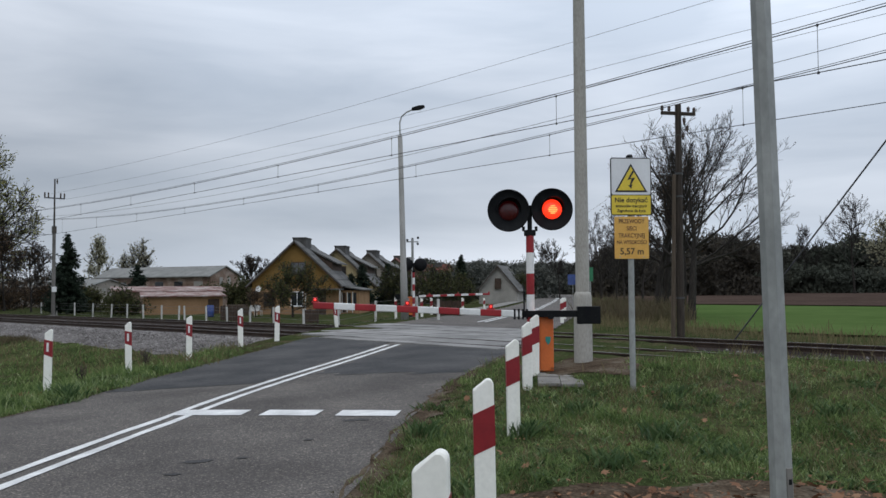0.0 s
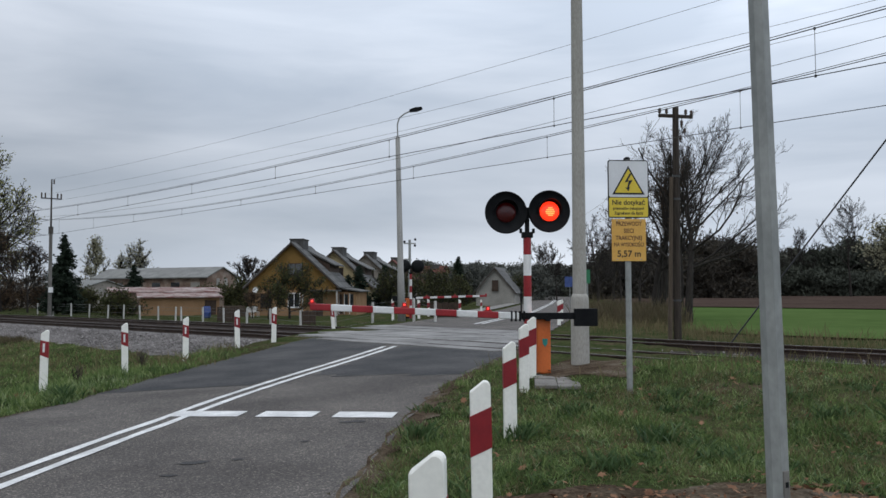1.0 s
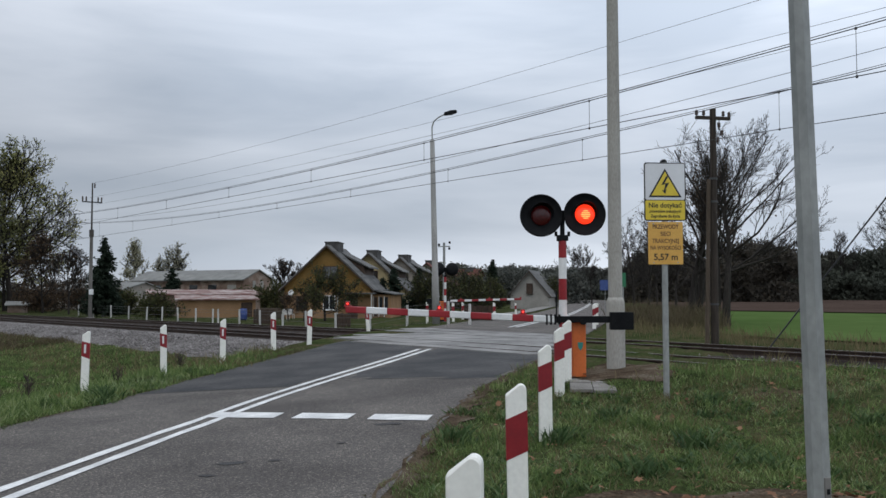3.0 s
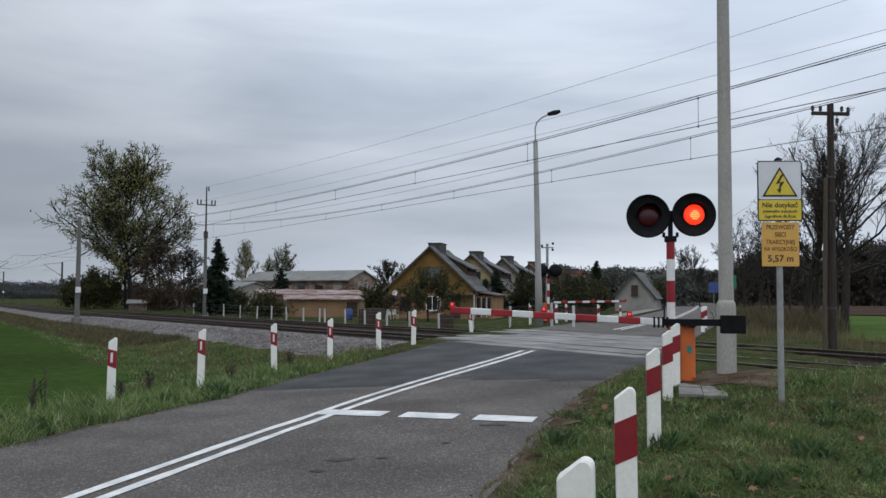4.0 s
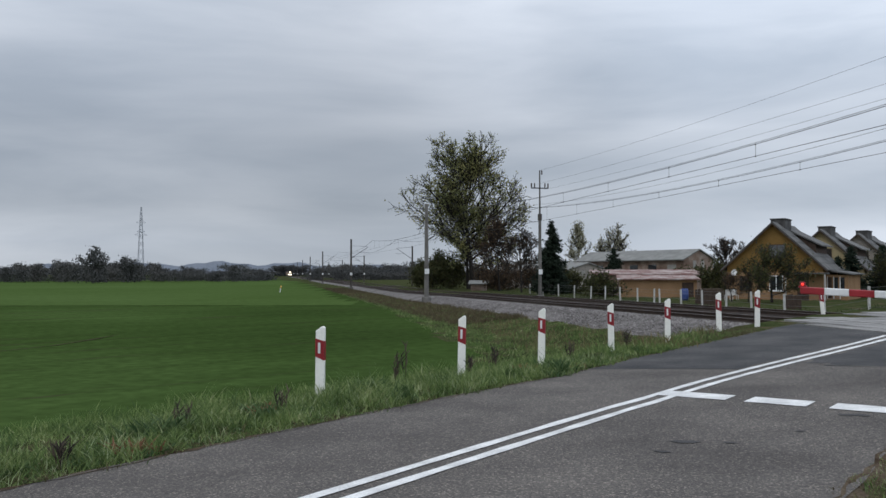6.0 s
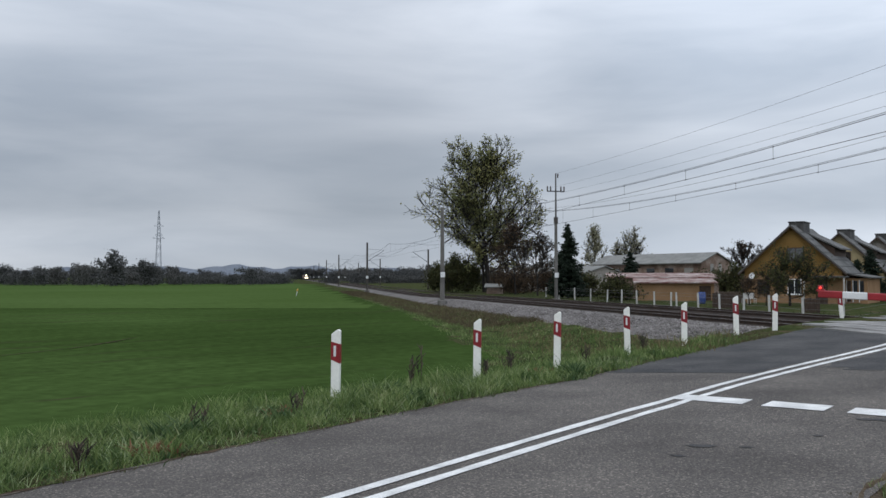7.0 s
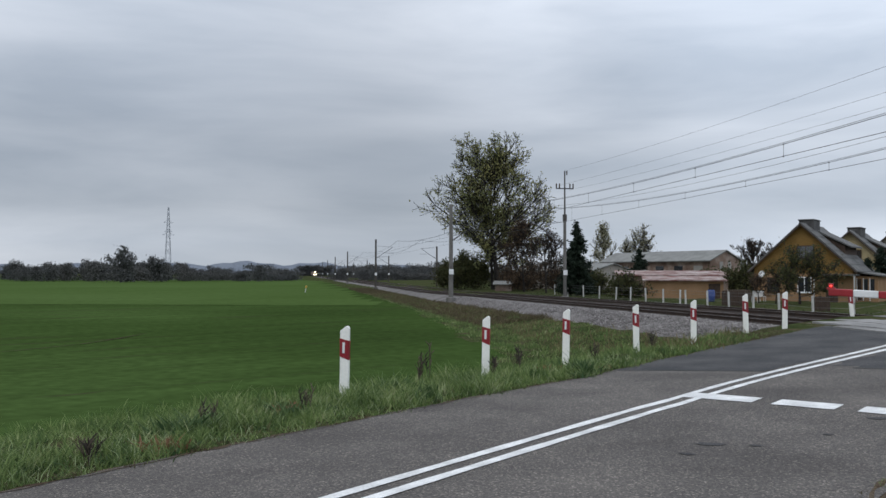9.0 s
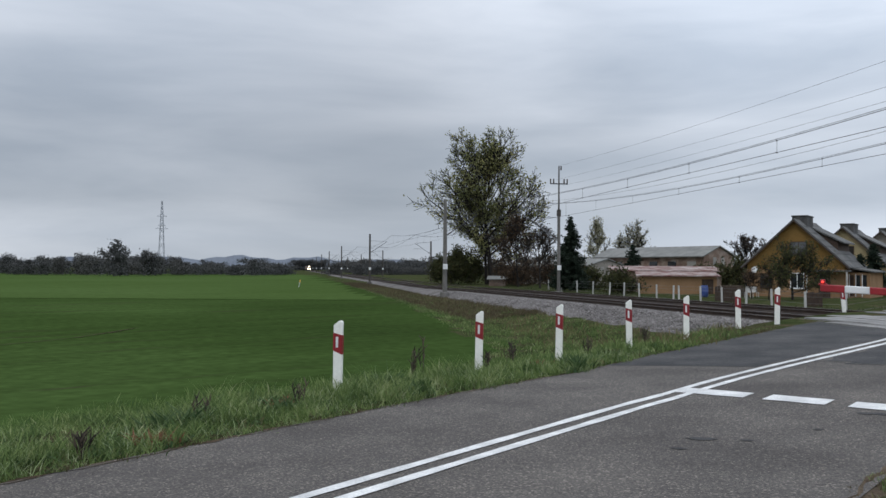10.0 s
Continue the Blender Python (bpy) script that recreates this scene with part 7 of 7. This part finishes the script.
# fallen leaves
rngn = np.random.default_rng(300)
lx = np.concatenate([rngn.uniform(0.6, 5.0, 800), rngn.uniform(0.2, 9.5, 900)])
ly = np.concatenate([rngn.normal(6.45, 0.33, 800), rngn.uniform(6.5, 15, 900)])
ok = (lx - cx(ly) > 3.7) & (ly > 5.2)
lx, ly = lx[ok], ly[ok]
n = len(lx)
a = rngn.uniform(0, 2 * np.pi, n)
s = 0.011 + 0.050 * rngn.random(n) ** 4.5
tilt = rngn.normal(0, 0.35, (n, 2))
lz = ground_at(lx, ly) + rngn.uniform(0.02, 0.07, n)


def leaf_corner(ca, k):
    dx, dy = np.cos(a + ca) * s * k, np.sin(a + ca) * s * k
    return np.stack([lx + dx, ly + dy, lz + dx * tilt[:, 0] + dy * tilt[:, 1]], 1)


tagged(tri_cloud("fallen_leaves", np.stack([leaf_corner(t, k) for t, k in ((0, 1.25), (0.42, 0.62), (0.85, 1.05), (1.45, 0.55), (2.0, 0.85), (2.9, 0.5), (3.2, 0.62), (3.5, 0.5), (4.3, 0.9), (4.8, 0.55), (5.4, 1.1), (5.85, 0.6))], 1), LEAF_FALLEN, None, 12),
       "scattered brown fallen leaves on grass", "leaves", kind="stuff")


# faint wheel track and field marker
tv, tf = [], []
line = [(-26.2, 13.8), (-26.7, 16.3), (-27.0, 17.7), (-27.3, 19.3), (-28.4, 21.7), (-30.0, 24.5)]
for i in range(41):
    t = i / 40 * (len(line) - 1)
    k = min(int(t), len(line) - 2)
    f = t - k
    x, y = line[k][0] * (1 - f) + line[k + 1][0] * f, line[k][1] * (1 - f) + line[k + 1][1] * f
    wdt = 0.27 * (1 - abs(2 * i / 40 - 1) ** 3) + 0.03
    for s in (-1, 1):
        tv.append((x - 0.3 * s * wdt, y + s * wdt, float(land_z(x, y + s * wdt)) + 0.05))
for i in range(40):
    tf.append((2 * i, 2 * i + 2, 2 * i + 3, 2 * i + 1))
tagged(raw("wheel_track", tv, tf, PLOUGH), "faint muddy wheel track in the field", "track mark", kind="structure")
x, y = pol(40.9, 118)
fs = thing("field_marker", pose(x, y, gz(x, y), 0, 14, 0), "small pale marker stake in the field", "stake")
bm = B()
tube(bm, (0, 0, -0.2), (0, 0, 0.75), 0.05, 0.05, 8)
part("stake", bm, WHITE, fs)
bm = B()
lathe(bm, [(0.09, 0.7), (0.09, 0.95), (0.05, 1.0), (0.0, 1.0)], 10)
part("cap", bm, AMBER, fs)

# dark board screen and stacked timber in the yard
for u0, n_, hgt, dep, lab in ((54.5, 16, 1.1, 29.5, "dark board screen in the farmyard"), (46.5, 9, 0.9, 30.5, "dark board screen in the farmyard"), (36.0, 12, 1.0, 33.0, "dark board screen in the farmyard")):
    x, y = from_uv(u0, dep)
    sc_ = thing("board_screen", pose(x, y, gz(x, y), 0, 0, 131.4), lab, "fence panel", "yard screens")
    bm = B()
    box(bm, -0.09, -0.015, -0.05, 0.09, 0.015, hgt, 0.004)
    first_b = part("board", bm, DARK_WOOD, sc_)
    for i in range(1, n_):
        ob_ = new("board", first_b.data)
        ob_.parent = sc_
        ob_.matrix_basis = pose(0.2 * i, 0.01 * (i % 3), -0.02 * (i % 4), 0, (i * 7 % 5 - 2) * 0.6, 0)

# ---- weeds ----
def weed(x, y, h, seed):
    rng = random.Random(seed)
    ob = thing("weed", pose(x, y, gz(x, y)), "dry dark weed stalk in the verge", "weed", "weeds")
    for k in range(rng.randint(4, 7)):
        bm = B()
        lx, ly = rng.uniform(-0.12, 0.12), rng.uniform(-0.12, 0.12)
        hh = h * rng.uniform(0.6, 1)
        tube(bm, (lx * 0.3, ly * 0.3, -0.03), (lx, ly, hh), 0.006, 0.003, 4)
        for j in range(5):
            t = 0.4 + 0.12 * j
            c = Vector((lx * (0.3 + 0.7 * t), ly * (0.3 + 0.7 * t), hh * t))
            tube(bm, c, c + Vector((rng.uniform(-0.08, 0.08), rng.uniform(-0.08, 0.08), 0.09)), 0.012, 0.004, 4)
        part("stalk", bm, TIMBER_PALE if k % 2 else TIMBER, ob)


for x, y, h, sd in ((-8.5, 12.6, 0.6, 1), (-8.9, 13.6, 0.75, 2), (-7.9, 15.3, 0.5, 3), (-7.7, 13.9, 0.5, 4), (-8.4, 16.2, 0.45, 5), (-8.1, 9.2, 0.35, 6), (-8.3, 7.6, 0.35, 7),
                    (-7.4, 18.0, 0.45, 8), (-7.0, 20.6, 0.45, 9), (11.5, 17.5, 0.9, 10), (12.4, 18.4, 0.8, 11), (-7.6, 5.4, 0.3, 12), (14.6, 16.2, 0.8, 13), (6.4, 15.4, 0.4, 14), (7.2, 14.6, 0.4, 15)):
    weed(x, y, h, sd)


# ---- ballast stones ----
rngn = np.random.default_rng(400)
n = 15000
su = 17 + 60 * rngn.random(n) ** 1.6
sv = rngn.uniform(12.7, 14.9, n)
extra = 500
su = np.concatenate([su, rngn.uniform(-5, 13, extra)])
sv = np.concatenate([sv, rngn.uniform(13.3, 22.8, extra)])
sx, sy = from_uv(su, sv)
off = np.abs(sx - cx(sy)) > 4.5
su, sv, sx, sy = su[off], sv[off], sx[off], sy[off]
sz = rail_z(su) + np.interp(sv, [c[0] for c in cross], [c[1] for c in cross]) + 0.01
n = len(su)
base = np.array([(1, 0, 0), (-1, 0, 0), (0, 1, 0), (0, -1, 0), (0, 0, 1), (0, 0, -1)], float)
tri = np.array([(0, 2, 4), (2, 1, 4), (1, 3, 4), (3, 0, 4), (2, 0, 5), (1, 2, 5), (3, 1, 5), (0, 3, 5)])
shape = base[None] * rngn.uniform(0.022, 0.062, (n, 1, 3)) + rngn.normal(0, 0.008, (n, 6, 3))
ang = rngn.uniform(0, 2 * np.pi, n)
rot = np.stack([np.stack([np.cos(ang), -np.sin(ang)], 1), np.stack([np.sin(ang), np.cos(ang)], 1)], 1)
shape[:, :, :2] = np.einsum("nij,nkj->nki", rot, shape[:, :, :2])
shape += np.stack([sx, sy, sz], 1)[:, None]
me = bpy.data.meshes.new("ballast_stones")
me.vertices.add(n * 6)
me.vertices.foreach_set("co", shape.astype(np.float32).ravel())
idx = (tri[None] + 6 * np.arange(n)[:, None, None]).astype(np.int32).ravel()
me.loops.add(len(idx))
me.loops.foreach_set("vertex_index", idx)
me.polygons.add(n * 8)
me.polygons.foreach_set("loop_start", np.arange(0, n * 24, 3, dtype=np.int32))
me.update(calc_edges=True)
me.materials.append(STONE)
tagged(new("ballast_stones", me), "loose grey crushed stones on the shoulder", "ballast", kind="stuff")

# ---- sleepers ----
track_bed = thing("sleepers", pose(0, 0, 0), "concrete sleepers set in the ballast", "sleeper", kind="structure")
bm = B()
box(bm, -1.25, -0.13, -0.2, 1.25, 0.13, 0.0, 0.02)
first_sleeper = part("sleeper", bm, SLEEPER, track_bed)
done = False
for vc in (V_NEAR, V_FAR):
    for i in range(150):
        u = -6 + 0.62 * i
        x, y = from_uv(u, vc)
        if -4.6 < x - float(cx(y)) < 4.4:
            continue
        o = first_sleeper if not done else new("sleeper", first_sleeper.data)
        done = True
        o.parent = track_bed
        o.matrix_basis = pose(x, y, float(rail_z(u)) - 0.145, 0, 0, 41.4)
